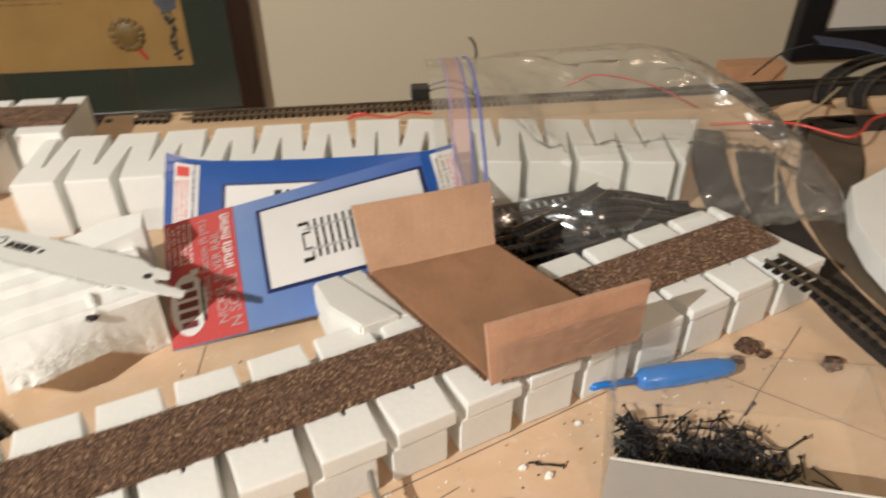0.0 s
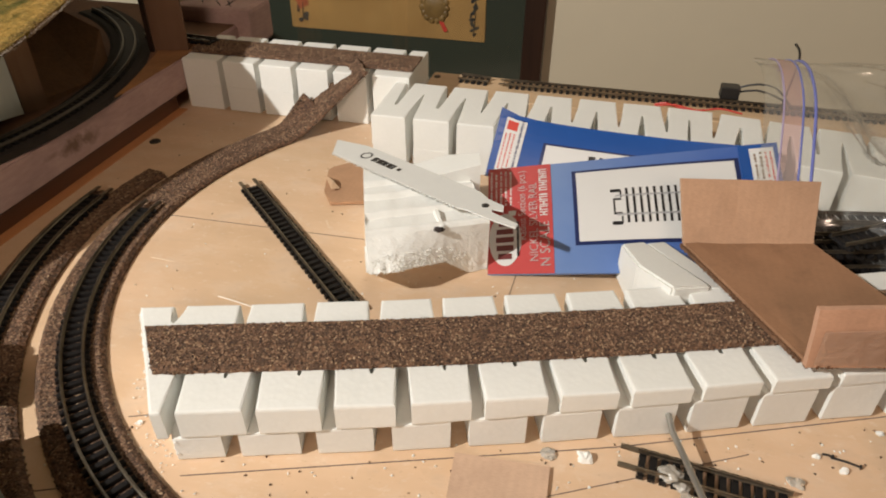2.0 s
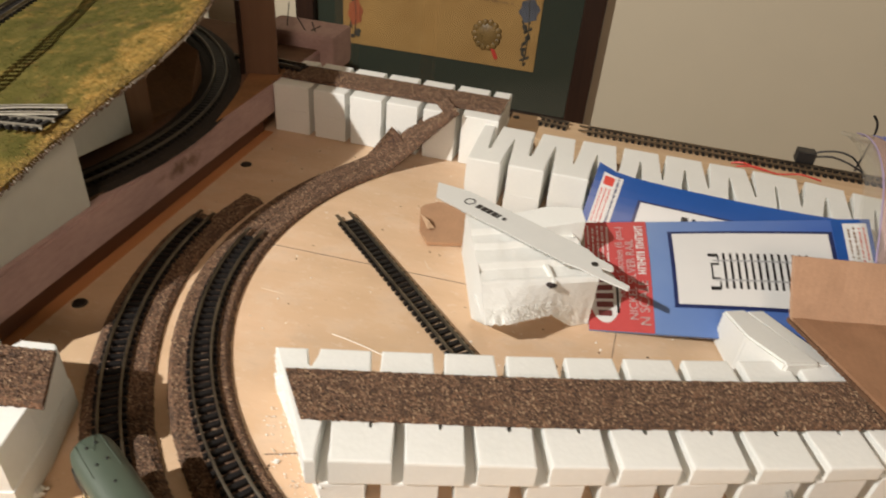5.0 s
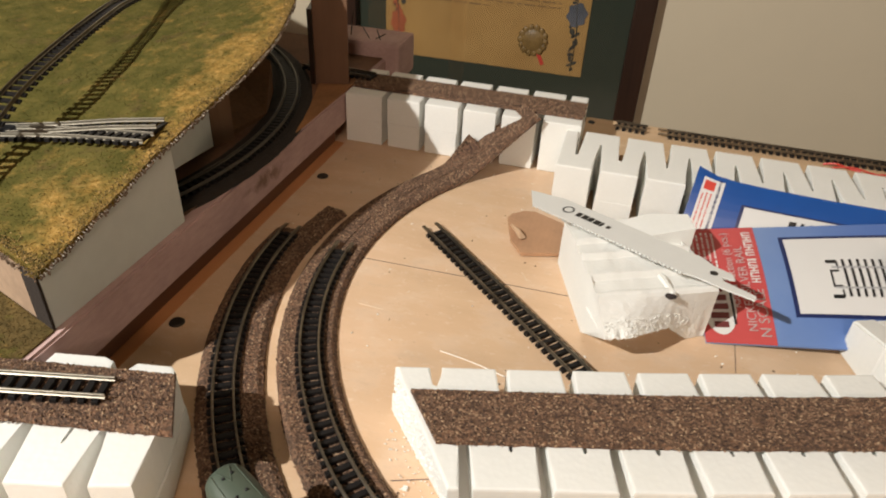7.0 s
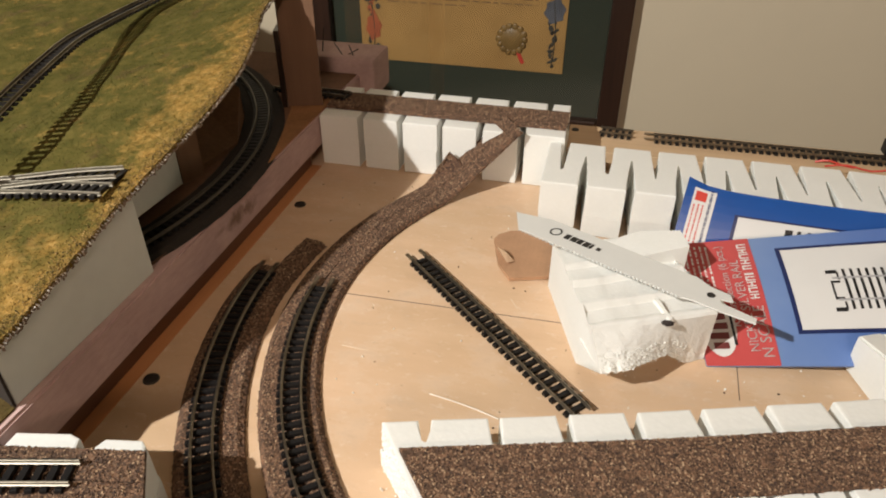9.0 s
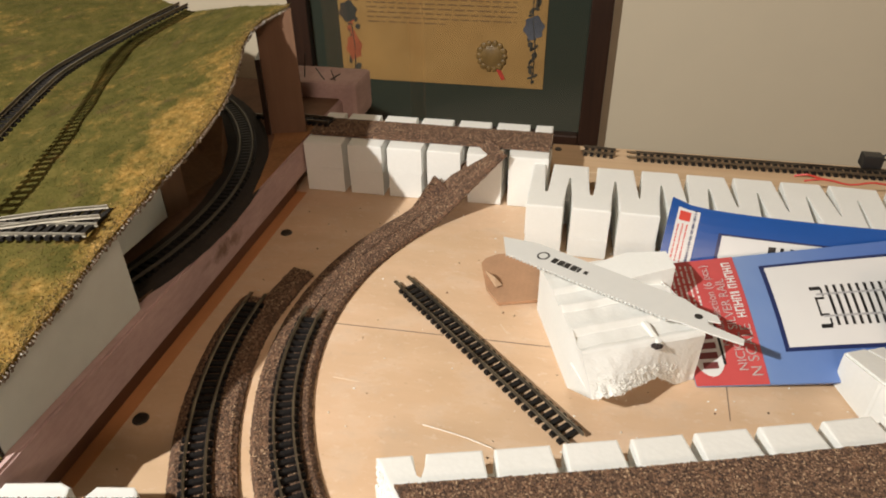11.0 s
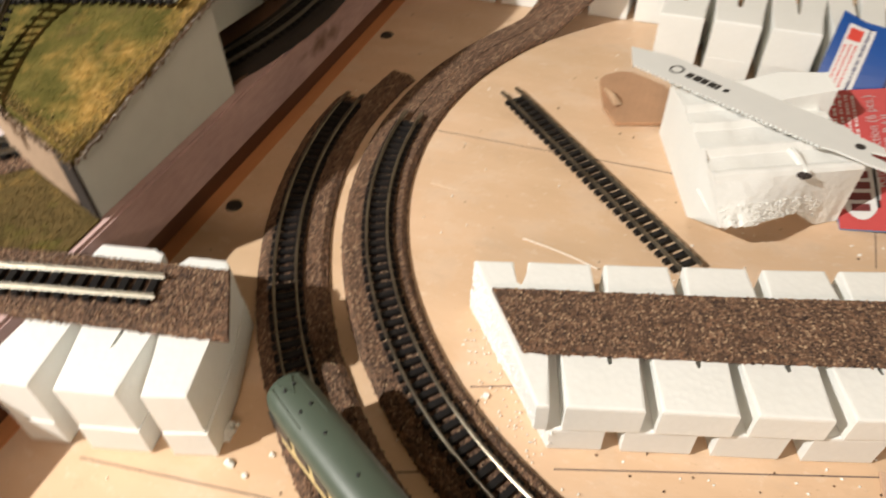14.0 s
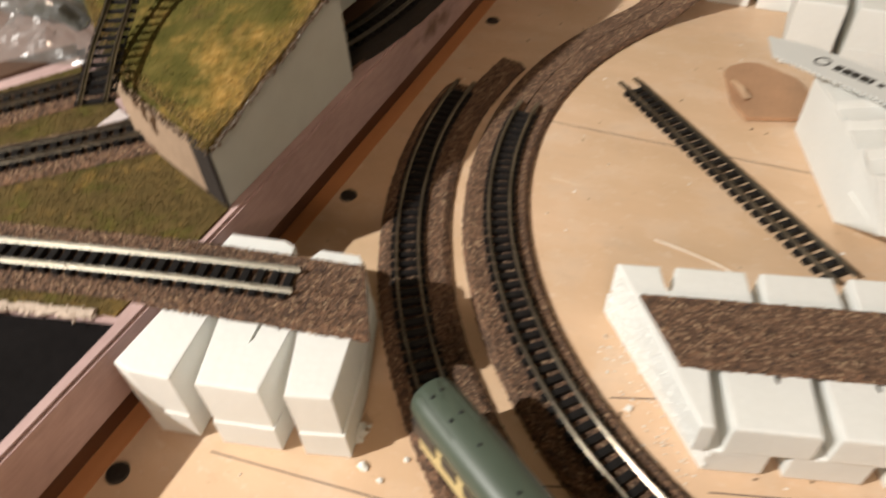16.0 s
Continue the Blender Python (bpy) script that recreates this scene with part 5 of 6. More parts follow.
tube(bm, smooth_path([(-0.1450, 0.2452, 0.0006), (-0.1340, 0.2432, 0.0010), (-0.1210, 0.2408, 0.0007), (-0.1090, 0.2370, 0.0010)]), 0.00035, 5)
solo("thread_strand", bm, plain((0.80, 0.72, 0.62), 0.1, 50, 0, 0.4, name="pale_strand"), "thin pale strand lying on the board", "strand")

for a, b in (((-0.2000, 0.2689), (-0.1850, 0.2680)), ((-0.118, 0.330), (-0.113, 0.322))):
    bm = bmesh.new()
    sweep(bm, [(*a, 0.00005), (*b, 0.00005)], [(-0.0003, 0), (0.0003, 0), (0.0003, 0.00012), (-0.0003, 0.00012)], 0.0001)
    solo("pale_scratch", bm, plain((0.72, 0.57, 0.42), 0.1, 100, 0, 0.6, name="bare_scratch"), "pale scratch in the plywood board", "mark", "scratches")
# brown card pieces
TAN = kraft((0.43, 0.25, 0.142), "tan_card", 0.25)
bm = bmesh.new()
prism(bm, [(-0.1385, 0.3870), (-0.1365, 0.3930), (-0.1290, 0.3995), (-0.1218, 0.4010), (-0.1019, 0.3920), (-0.0915, 0.3740), (-0.0930, 0.3560), (-0.1218, 0.3465), (-0.1310, 0.3600)], 0.0008, 0.0030)
chip = thing("card_offcut", "brown card offcut with a torn flap", "card", at=(-0.118, 0.37, 0))
part("card", bm, TAN, chip)
bm = bmesh.new()
a = [bm.verts.new(p) for p in ((-0.1345, 0.3760, 0.0034), (-0.1215, 0.3640, 0.0034), (-0.1255, 0.3590, 0.0052), (-0.1330, 0.3680, 0.0100), (-0.1270, 0.3665, 0.0075))]
for q in ((0, 1, 4), (0, 4, 3), (1, 2, 4), (3, 4, 2), (0, 3, 2), (0, 2, 1)):
    bm.faces.new([a[k] for k in q])
part("torn_flap", bm, BOARD, chip, "torn pale flap")
bm = bmesh.new()
prism(bm, [(-0.0018, 0.1762), (0.0366, 0.1783), (0.0372, 0.140), (0.0010, 0.135)], 0.0003, 0.0016)
solo("card_piece", bm, kraft((0.55, 0.375, 0.262), "pale_worn_card", 0.25), "flat tan card piece lying before the riser", "card")

# short track, steel rod
short = track("straight_track", line((0.0700, 0.1893, 0.0003), (0.1275, 0.1823, 0.0003)), "short loose track section with crumbs on it", pitch=0.0044)
bm = bmesh.new()
tube(bm, [(0.0800, 0.2110, 0.0135), (0.0825, 0.1990, 0.0115), (0.0935, 0.1690, 0.0095), (0.0990, 0.1450, 0.0080)], 0.0013, 10)
solo("steel_rod", bm, plain((0.42, 0.42, 0.40), 0.15, 80, 0, 0.3, 0.9, name="dull_steel"), "thin steel rod pushed under the riser", "rod")

# ---- foam chunk with saw blade ----
chunk = thing("foam_offcut", "broken white foam riser offcut with ridged top", "foam offcut", at=(-0.05, 0.31, 0))
bm = bmesh.new()
CD = (Vector((-0.0117, 0.3015, 0)) - Vector((-0.0714, 0.2728, 0))).normalized()
CN = Vector((-CD.y, CD.x, 0))
CO = Vector((-0.0714, 0.2740, 0))
cols = 64
ridge = [(0.000, 0.0318), (0.0012, 0.0332), (0.0026, 0.0338), (0.0040, 0.0336), (0.0052, 0.0322), (0.0066, 0.0318), (0.0150, 0.0322), (0.0164, 0.0338), (0.0176, 0.0352), (0.0194, 0.0352), (0.0206, 0.0332), (0.0222, 0.0320),
         (0.0340, 0.0326), (0.0354, 0.0342), (0.0366, 0.0354), (0.0384, 0.0353), (0.0396, 0.0332), (0.0412, 0.0318), (0.0500, 0.0322), (0.0514, 0.0338), (0.0530, 0.0345), (0.0546, 0.0330), (0.064, 0.0322), (0.078, 0.0300)]
top_rows = []
for r, (v, z) in enumerate(ridge):
    row = []
    width = 0.0665 - 0.10 * v
    lead = 0.10 * v
    for c in range(cols + 1):
        u = lead + width * c / cols
        jag = 0.0007 * noise.noise((u * 70, 3.3, v * 60))
        p = CO + CD * u + CN * (v + jag)
        row.append(bm.verts.new((p.x, p.y, z + 0.0005 * noise.noise((u * 110, v * 110, 7)))))
    top_rows.append(row)
for r, s in zip(top_rows, top_rows[1:]):
    for c in range(cols):
        bm.faces.new((r[c], r[c + 1], s[c + 1], s[c]))


def foot(c):
    """How far the broken front leans out at its lower edge, and that edge's height."""
    c = c / cols
    rag = 0.0012 * noise.noise((c * 60, 5, 0)) + 0.0010 * noise.noise((c * 17, 2, 0))
    marks = ((0.0, -0.0150, 0.0186), (0.20, -0.0158, 0.0186), (0.35, -0.0108, 0.0168), (0.62, -0.0038, 0.0128), (0.83, 0.0002, 0.0004), (1.0, 0.0012, 0.0003))
    for (c0, n0, z0), (c1, n1, z1) in zip(marks, marks[1:]):
        if c <= c1:
            g = (c - c0) / (c1 - c0)
            return n0 + (n1 - n0) * g, z0 + (z1 - z0) * g, rag if c < 0.75 else 0
    return marks[-1][1], marks[-1][2], 0


STEPS = 26
low = []
for c, v in enumerate(top_rows[0]):
    rowv = [v]
    lean, end, rag = foot(c)
    for k in range(1, STEPS):
        f = k / (STEPS - 1)
        z = v.co.z * (1 - f) + end * f + rag * f ** 6
        rough = (0.00012 + 0.0007 * max(0.0, f - 0.35)) * noise.noise((c * 0.30, k * 0.30, 2)) + (0.00008 + 0.0005 * max(0.0, f - 0.4)) * noise.noise((c * 0.9, k * 0.95, 8))
        p = v.co + CN * (rough + lean * f)
        rowv.append(bm.verts.new((p.x, p.y, max(0.0003, z - rough * 0.7))))
    low.append(rowv)
for a, b in zip(low, low[1:]):
    for k in range(STEPS - 1):
        bm.faces.new((a[k], a[k + 1], b[k + 1], b[k]))
under, heel = [], []
for c, q in enumerate(low):
    p = q[-1].co + CN * (0.012 - foot(c)[0])
    under.append(bm.verts.new((p.x, p.y, max(0.0006, q[-1].co.z - 0.001))))
    heel.append(bm.verts.new((p.x, p.y, 0.0002)))
back = [bm.verts.new((v.co.x, v.co.y, 0.0002)) for v in top_rows[-1]]
for c in range(cols):
    bm.faces.new((low[c][-1], under[c], under[c + 1], low[c + 1][-1]))
    bm.faces.new((under[c], heel[c], heel[c + 1], under[c + 1]))
    bm.faces.new((heel[c], back[c], back[c + 1], heel[c + 1]))
    bm.faces.new((top_rows[-1][c], top_rows[-1][c + 1], back[c + 1], back[c]))
for c in (0, cols):
    loop = [r[c] for r in top_rows] + [back[c], heel[c], under[c]] + low[c][::-1][:-1]
    bm.faces.new(loop)
beads = [tuple(random.choice(low[random.randrange(1, int(len(low) * 0.8))][14:]).co + Vector((random.uniform(-0.0006, 0.0006), random.uniform(-0.0004, 0.0002), random.uniform(-0.0006, 0.0006)))) for _ in range(700)]
bmesh.ops.triangulate(bm, faces=[f for f in bm.faces if len(f.verts) > 4])
ridged = part("ridged_body", bm, FOAM, chunk)
bm = bmesh.new()
add_box(bm, (0.002, 0.002, 0.001), Matrix.Translation((-0.04, 0.31, 0.012)))
o = new("broken_face", with_granules(mesh_of("broken_face", bm, FOAM), beads, 0.00042))
o.parent, o.location = chunk, -chunk.location
o["label"] = "broken beady foam face"
bm = bmesh.new()
prism(bm, [(-0.0885, 0.3340), (-0.0868, 0.3240), (-0.0788, 0.2935), (-0.0660, 0.2968), (-0.0620, 0.3080), (-0.0720, 0.3450)], 0.0002, lambda x, y: 0.0215 + (y - 0.29) * 0.10)
part("side_slab", bm, FOAM, chunk, "thin foam slab leaning on the side")
bm = bmesh.new()
prism(bm, [(-0.0700, 0.3560), (-0.0500, 0.3650), (-0.0290, 0.3620), (-0.0250, 0.3450), (-0.0500, 0.3380), (-0.0700, 0.3420)], 0.0002, lambda x, y: 0.0365 + (x + 0.05) * 0.26)
part("back_slab", bm, FOAM, chunk)
bm = bmesh.new()
for a, b in (((-0.0420, 0.3050), (-0.0345, 0.2905)),):
    q = [Vector((*Vector(a).lerp(Vector(b), k / 6), 0.0328 + 0.0006 * math.sin(k))) for k in range(7)]
    sweep(bm, q, [(-0.0016, 0), (0.0016, 0), (0.0009, 0.0013), (-0.0009, 0.0015)], 0.0003)
part("cross_ridge", bm, FOAM, ridged)
bm = bmesh.new()
bmesh.ops.create_icosphere(bm, subdivisions=3, radius=1)
for v in bm.verts:
    v.co = v.co * (1 + 0.5 * noise.noise(v.co * 2.2))
    v.co = Vector((-0.0360 + v.co.x * 0.0026, 0.2888 + v.co.y * 0.0016, 0.0325 + v.co.z * 0.0014))
part("pin_hole", bm, plain((0.03, 0.022, 0.02), 0.5, 500, 0, 0.9, name="dark_hole"), ridged, "dark torn pin hole")

BLADE = plain((0.66, 0.67, 0.65), 0.04, 40, 0, 0.4, name="white_blade_paint")
blade = thing("saw_blade", "white reciprocating saw blade resting on the foam", "saw blade", at=(-0.06, 0.33, 0.036))
BA, BB = Vector((-0.1255, 0.3655, 0.0345)), Vector((0.0040, 0.2965, 0.0375))
BD = (BB - BA).normalized()
BS = Vector((0, 0, 1)).cross(BD).normalized()
BUP = BD.cross(BS)
BL = (BB - BA).length


def on_blade(s, u, w=0.0):
    return BA + BD * s + BS * (u * 1.18 + 0.0008) + BUP * w


outline = [(0.0, 0.004), (0.022, 0.0095), (0.112, 0.0098), (0.120, 0.0070), (0.131, 0.0066), (0.134, 0.0030), (0.128, 0.0012), (0.130, -0.0012), (BL + 0.001, -0.0018), (BL + 0.002, -0.0050), (0.131, -0.0066), (0.118, -0.0068)]
s_ = 0.112
while s_ > 0.012:
    outline += [(s_, -0.0082), (s_ - 0.0006, -0.0094), (s_ - 0.0016, -0.0082)]
    s_ -= 0.0024
bm = bmesh.new()
lo = [bm.verts.new(on_blade(a, b, 0)) for a, b in outline]
hi = [bm.verts.new(on_blade(a, b, 0.0010)) for a, b in outline]
bm.faces.new(hi)
bm.faces.new(lo[::-1])
for k in range(len(lo)):
    bm.faces.new((lo[k], lo[(k + 1) % len(lo)], hi[(k + 1) % len(lo)], hi[k]))
bmesh.ops.triangulate(bm, faces=[f for f in bm.faces if len(f.verts) > 4])
steel = part("blade_body", bm, BLADE, blade)
bm = bmesh.new()
R = 0.0036
for k in range(20):
    a0, a1 = 2 * math.pi * k / 20, 2 * math.pi * (k + 1) / 20
    q = [on_blade(0.031 + r * math.cos(a), 0.0010 + r * math.sin(a), 0.00112) for r, a in ((R, a0), (R, a1), (R * 0.72, a1), (R * 0.72, a0))]
    bm.faces.new([bm.verts.new(p) for p in q])
part("round_mark", bm, BLACK, steel, "printed round mark")
for k, w in enumerate((0.0032, 0.0036, 0.0032, 0.0036, 0.0016, 0.0024)):
    bm = bmesh.new()
    s0 = 0.0375 + k * 0.0041
    add_box(bm, (w, 0.0050 if k < 5 else 0.0030, 0.0002), Matrix.Translation(on_blade(s0 + w / 2, 0.0006, 0.00112)) @ Matrix((BD, BS, BUP)).transposed().to_4x4())
    part("printed_bar", bm, BLACK, steel)
bm = bmesh.new()
bmesh.ops.create_cone(bm, cap_ends=True, segments=16, radius1=0.0021, radius2=0.0021, depth=0.0013, matrix=Matrix.Translation(on_blade(0.1235, 0.0012, 0.0006)) @ Matrix((BD, BS, BUP)).transposed().to_4x4())
part("tang_hole", bm, BLACK, steel)

# ---- track packages ----
BLUE = plain((0.010, 0.070, 0.285), 0.1, 20, 0, 0.32, name="blue_card_print")


def build_fade(nt, bsdf):
    """Light blue print that deepens towards one end of the card."""
    v = coords(nt)
    sep = nt.nodes.new("ShaderNodeSeparateXYZ")
    nt.links.new(v, sep.inputs[0])
    r = nt.nodes.new("ShaderNodeMapRange")
    r.inputs[1].default_value, r.inputs[2].default_value = 0.0, 0.15
    nt.links.new(sep.outputs["X"], r.inputs[0])
    c = ramp(nt, r.outputs[0], [(0.1, (0.155, 0.245, 0.46)), (0.45, (0.080, 0.160, 0.42)), (0.9, (0.016, 0.076, 0.34))])
    c = mix(nt, 0.10, c, ramp(nt, noise_tex(nt, v, 30, 5), [(0.3, (0.05, 0.1, 0.3)), (0.7, (0.35, 0.42, 0.55))]))
    nt.links.new(c, bsdf.inputs["Base Color"])


LBLUE = mat("light_blue_card_print", build_fade, 0.28)
NAVY = plain((0.012, 0.022, 0.09), 0.1, 20, 0, 0.35, name="navy_print")
# red print made pinkish: the wash of glare on the film is coloured in
PRED = plain((0.47, 0.075, 0.075), 0.12, 40, 0, 0.22, name="glare_washed_red_print")
WHITE = plain((0.63, 0.63, 0.62), 0.03, 20, 0, 0.35, name="white_print")


def text_mesh(body, size):
    cu = bpy.data.curves.new("lettering", "FONT")
    cu.body, cu.size, cu.extrude = body, size, 0.00004
    cu.align_x = "LEFT"
    ob = bpy.data.objects.new("lettering", cu)
    scene.collection.objects.link(ob)
    bpy.context.view_layer.update()
    me = bpy.data.meshes.new_from_object(ob.evaluated_get(bpy.context.evaluated_depsgraph_get()))
    bpy.data.objects.remove(ob)
    return me


class Card:
    """A printed card with places by share of its width and height."""

    def __init__(self, name, label, bl, tl, tr, br, base, bulge=0.003, curl=0.0):
        self.curl = curl
        self.q = [Vector(p) for p in (bl, tl, tr, br)]
        self.bulge = bulge
        self.n = (self.q[3] - self.q[0]).cross(self.q[1] - self.q[0]).normalized()
        self.ob = thing(name, label, "package", "track packages", at=bl)
        self.slab("card", 0, 1, 0, 1, base, -0.0012, 0.0, 14, 8)

    def at(self, u, v, w=0.0):
        a = self.q[0].lerp(self.q[3], u)
        b = self.q[1].lerp(self.q[2], u)
        sag = self.curl * (1 - math.exp(-max(0.0, u) / 0.06)) * (v ** 1.5)
        return a.lerp(b, v) + self.n * (w + self.bulge * math.sin(math.pi * u) * math.sin(math.pi * v)) - Vector((0, 0, sag * (1 - max(0.0, u) ** 3)))

    def slab(self, name, u0, u1, v0, v1, material, w0, w1, nu=6, nv=4, label="", under=None):
        bm = bmesh.new()
        g = {}
        for k, w in ((0, w0), (1, w1)):
            for i in range(nu + 1):
                for j in range(nv + 1):
                    g[k, i, j] = bm.verts.new(self.at(u0 + (u1 - u0) * i / nu, v0 + (v1 - v0) * j / nv, w))
        for i in range(nu):
            for j in range(nv):
                bm.faces.new((g[1, i, j], g[1, i + 1, j], g[1, i + 1, j + 1], g[1, i, j + 1]))
                bm.faces.new((g[0, i, j], g[0, i, j + 1], g[0, i + 1, j + 1], g[0, i + 1, j]))
        for i in range(nu):
            bm.faces.new((g[0, i, 0], g[0, i + 1, 0], g[1, i + 1, 0], g[1, i, 0]))
            bm.faces.new((g[0, i, nv], g[1, i, nv], g[1, i + 1, nv], g[0, i + 1, nv]))
        for j in range(nv):
            bm.faces.new((g[0, 0, j], g[1, 0, j], g[1, 0, j + 1], g[0, 0, j + 1]))
            bm.faces.new((g[0, nu, j], g[0, nu, j + 1], g[1, nu, j + 1], g[1, nu, j]))
        return part(name, bm, material, under or self.ob, label)

    def small_print(self, u0, u1, v0, v1, lines, material, w, under, seed):
        """Lines of print too small to read, word by word."""
        r = random.Random(seed)
        step = (u1 - u0) / lines
        for k in range(lines):
            v = v0 + r.uniform(0, 0.02)
            while v < v1 - 0.02:
                e = min(v1, v + r.uniform(0.010, 0.030))
                self.slab("printed_bar", u0 + step * (k + 0.28), u0 + step * (k + 0.66), v, e, material, w, w + 0.0001, 1, 2, under=under)
                v = e + r.choice((0.008, 0.008, 0.020))

    def letters(self, body, u, v, size, material, turned=True):
        """Lettering that runs up the card (or along it)."""
        me = text_mesh(body, size)
        du = (self.q[3] - self.q[0]).length
        dv = (self.q[1] - self.q[0]).length
        off = self.ob.location
        for vert in me.vertices:
            x, y = vert.co.x, vert.co.y
            vert.co = (self.at(u - y / du, v + x / dv, 0.0006) if turned else self.at(u + x / du, v + y / dv, 0.0006)) - off
        me.materials.append(material)
        o = new("lettering", me)
        o.parent = self.ob


pk = Card("track_package", "red and blue track package card in clear film", (-0.0105, 0.2985, 0.0008), (-0.0255, 0.3780, 0.0225), (0.1420, 0.4035, 0.0500), (0.1500, 0.3220, 0.0160), LBLUE, 0.004)
red = pk.slab("red_panel", 0.0, 0.225, 0.0, 1.0, PRED, 0.0001, 0.0003, 6, 8, "red printed end panel")
pk.slab("blue_corner", 0.87, 1.0, 0.0, 1.0, BLUE, 0.0001, 0.0003, 5, 8)
pk.slab("navy_border", 0.298, 0.865, 0.205, 0.885, NAVY, 0.0003, 0.0005, 10, 6)
view = pk.slab("white_window", 0.312, 0.850, 0.230, 0.860, WHITE, 0.0005, 0.0007, 10, 6, "white window with a track drawing")
for k in range(13):
    u = 0.475 + 0.0235 * k
    pk.slab("printed_sleeper", u, u + 0.0085, 0.36, 0.66, BLACK, 0.0007, 0.0009, 1, 3, under=view)
for v in (0.42, 0.585):
    pk.slab("printed_rail", 0.44, 0.775, v, v + 0.014, plain((0.35, 0.35, 0.36), 0.1, 60, 0, 0.4, name="grey_print"), 0.0009, 0.0010, 8, 1, under=view)
for u, v0, v1, w in ((0.425, 0.345, 0.372, 0.034), (0.425, 0.628, 0.655, 0.034), (0.432, 0.43, 0.57, 0.006), (0.432, 0.43, 0.446, 0.028), (0.432, 0.554, 0.57, 0.028), (0.456, 0.36, 0.64, 0.006)):
    pk.slab("printed_joiner", u, u + w, v0, v1, BLACK, 0.0007, 0.0009, 1, 1, under=view)
pk.letters("N SCALE", 0.212, 0.05, 0.0080, WHITE)
for k, w in enumerate((0.036, 0.040, 0.040, 0.036, 0.016, 0.034, 0.038, 0.040, 0.036, 0.036)):
    v = 0.475 + 0.0485 * k
    for a, b, c, d in ((0.181, 0.210, v, v + 0.009), (0.181, 0.210, v + w - 0.009, v + w), ((0.181, 0.187) if k % 2 else (0.193, 0.199)) + (v + 0.009, v + w - 0.009)):
        pk.slab("printed_stroke", a, b, c, d, WHITE, 0.0005, 0.0006, 1, 1, under=red)
pk.letters("NICKEL SILVER RAIL", 0.172, 0.09, 0.0068, WHITE)
pk.letters("Radius Section (6 pcs.)", 0.132, 0.27, 0.0062, WHITE)
pk.small_print(0.004, 0.090, 0.60, 0.97, 5, WHITE, 0.0004, red, 4)
pk.slab("printed_bar", 0.072, 0.098, 0.50, 0.545, WHITE, 0.0004, 0.0005, 1, 1, under=red)
bm = bmesh.new()
ring = [(0.060 + 0.056 * math.cos(2 * math.pi * k / 28), 0.29 + 0.23 * math.sin(2 * math.pi * k / 28)) for k in range(28)]
bm.faces.new([bm.verts.new(pk.at(u, v, 0.0006)) for u, v in ring])
oval = part("oval_mark", bm, WHITE, pk.ob, "white oval mark with dark letter shapes")
DARKRED = plain((0.13, 0.03, 0.03), 0.2, 60, 0, 0.4, name="dark_red_print")
for k, (a, b) in enumerate(((0.036, 0.082), (0.030, 0.088), (0.028, 0.090), (0.030, 0.088), (0.038, 0.080))):
    pk.slab("printed_bar", a, b, 0.115 + 0.072 * k, 0.115 + 0.072 * k + 0.046, DARKRED, 0.0008, 0.0009, 1, 1, under=oval)
pk.slab("printed_bar", 0.100, 0.108, 0.14, 0.44, BLACK, 0.0008, 0.0009, 1, 3, under=oval)
tag = pk.slab("sticker", 0.905, 0.985, 0.50, 0.96, WHITE, 0.0004, 0.0006, 2, 4, "white label with small print")
pk.small_print(0.912, 0.950, 0.53, 0.94, 2, INK, 0.0006, tag, 8)
pk.small_print(0.950, 0.982, 0.53, 0.94, 2, RED, 0.0006, tag, 9)

pk2 = Card("track_package", "blue track package card leaning on the riser", (-0.0290, 0.3855, 0.0140), (-0.0235, 0.4085, 0.0528), (0.1420, 0.4080, 0.0448), (0.1450, 0.3900, 0.0100), BLUE, 0.0010, 0.0062)
pk2.slab("navy_border", 0.185, 0.985, 0.03, 0.64, NAVY, 0.0001, 0.0003, 10, 6)
view2 = pk2.slab("white_window", 0.197, 0.97, 0.05, 0.61, WHITE, 0.0003, 0.0005, 10, 6, "white window with a track drawing")
tag2 = pk2.slab("sticker", 0.028, 0.108, 0.08, 0.92, WHITE, 0.0003, 0.0005, 2, 5, "white label with small print")
pk2.small_print(0.032, 0.078, 0.12, 0.70, 3, RED, 0.0005, tag2, 2)
pk2.small_print(0.080, 0.105, 0.12, 0.94, 1, NAVY, 0.0005, tag2, 3)
pk2.slab("printed_flag", 0.036, 0.076, 0.74, 0.88, RED, 0.0005, 0.0007, 1, 1, under=tag2)
for k in range(12):
    u = 0.40 + 0.033 * k
    pk2.slab("printed_sleeper", u, u + 0.012, 0.30, 0.52, BLACK, 0.0005, 0.0007, 1, 2, under=view2)
pk2.slab("printed_joiner", 0.36, 0.385, 0.30, 0.52, BLACK, 0.0005, 0.0007, 1, 2, under=view2)

# ---- small foam block and cardboard box ----
bm = bmesh.new()
prism(bm, [(0.0580, 0.3150), (0.0705, 0.3225), (0.0990, 0.2750), (0.0810, 0.2660), (0.0660, 0.2880)], 0.0003, lambda x, y: 0.0205 + (0.323 - y) * 0.23)
bmesh.ops.bevel(bm, geom=list(bm.edges), offset=0.0012, segments=2, affect="EDGES")
fb = thing("foam_block", "small white foam block wedged behind the riser", "foam block", at=(0.075, 0.29, 0))
part("block_body", bm, FOAM, fb)
bm = bmesh.new()
prism(bm, [(0.0714, 0.3230), (0.0820, 0.3290), (0.1100, 0.2800), (0.0998, 0.2755)], 0.0003, lambda x, y: 0.0195 + (0.323 - y) * 0.21)
bmesh.ops.bevel(bm, geom=list(bm.edges), offset=0.0010, segments=2, affect="EDGES")
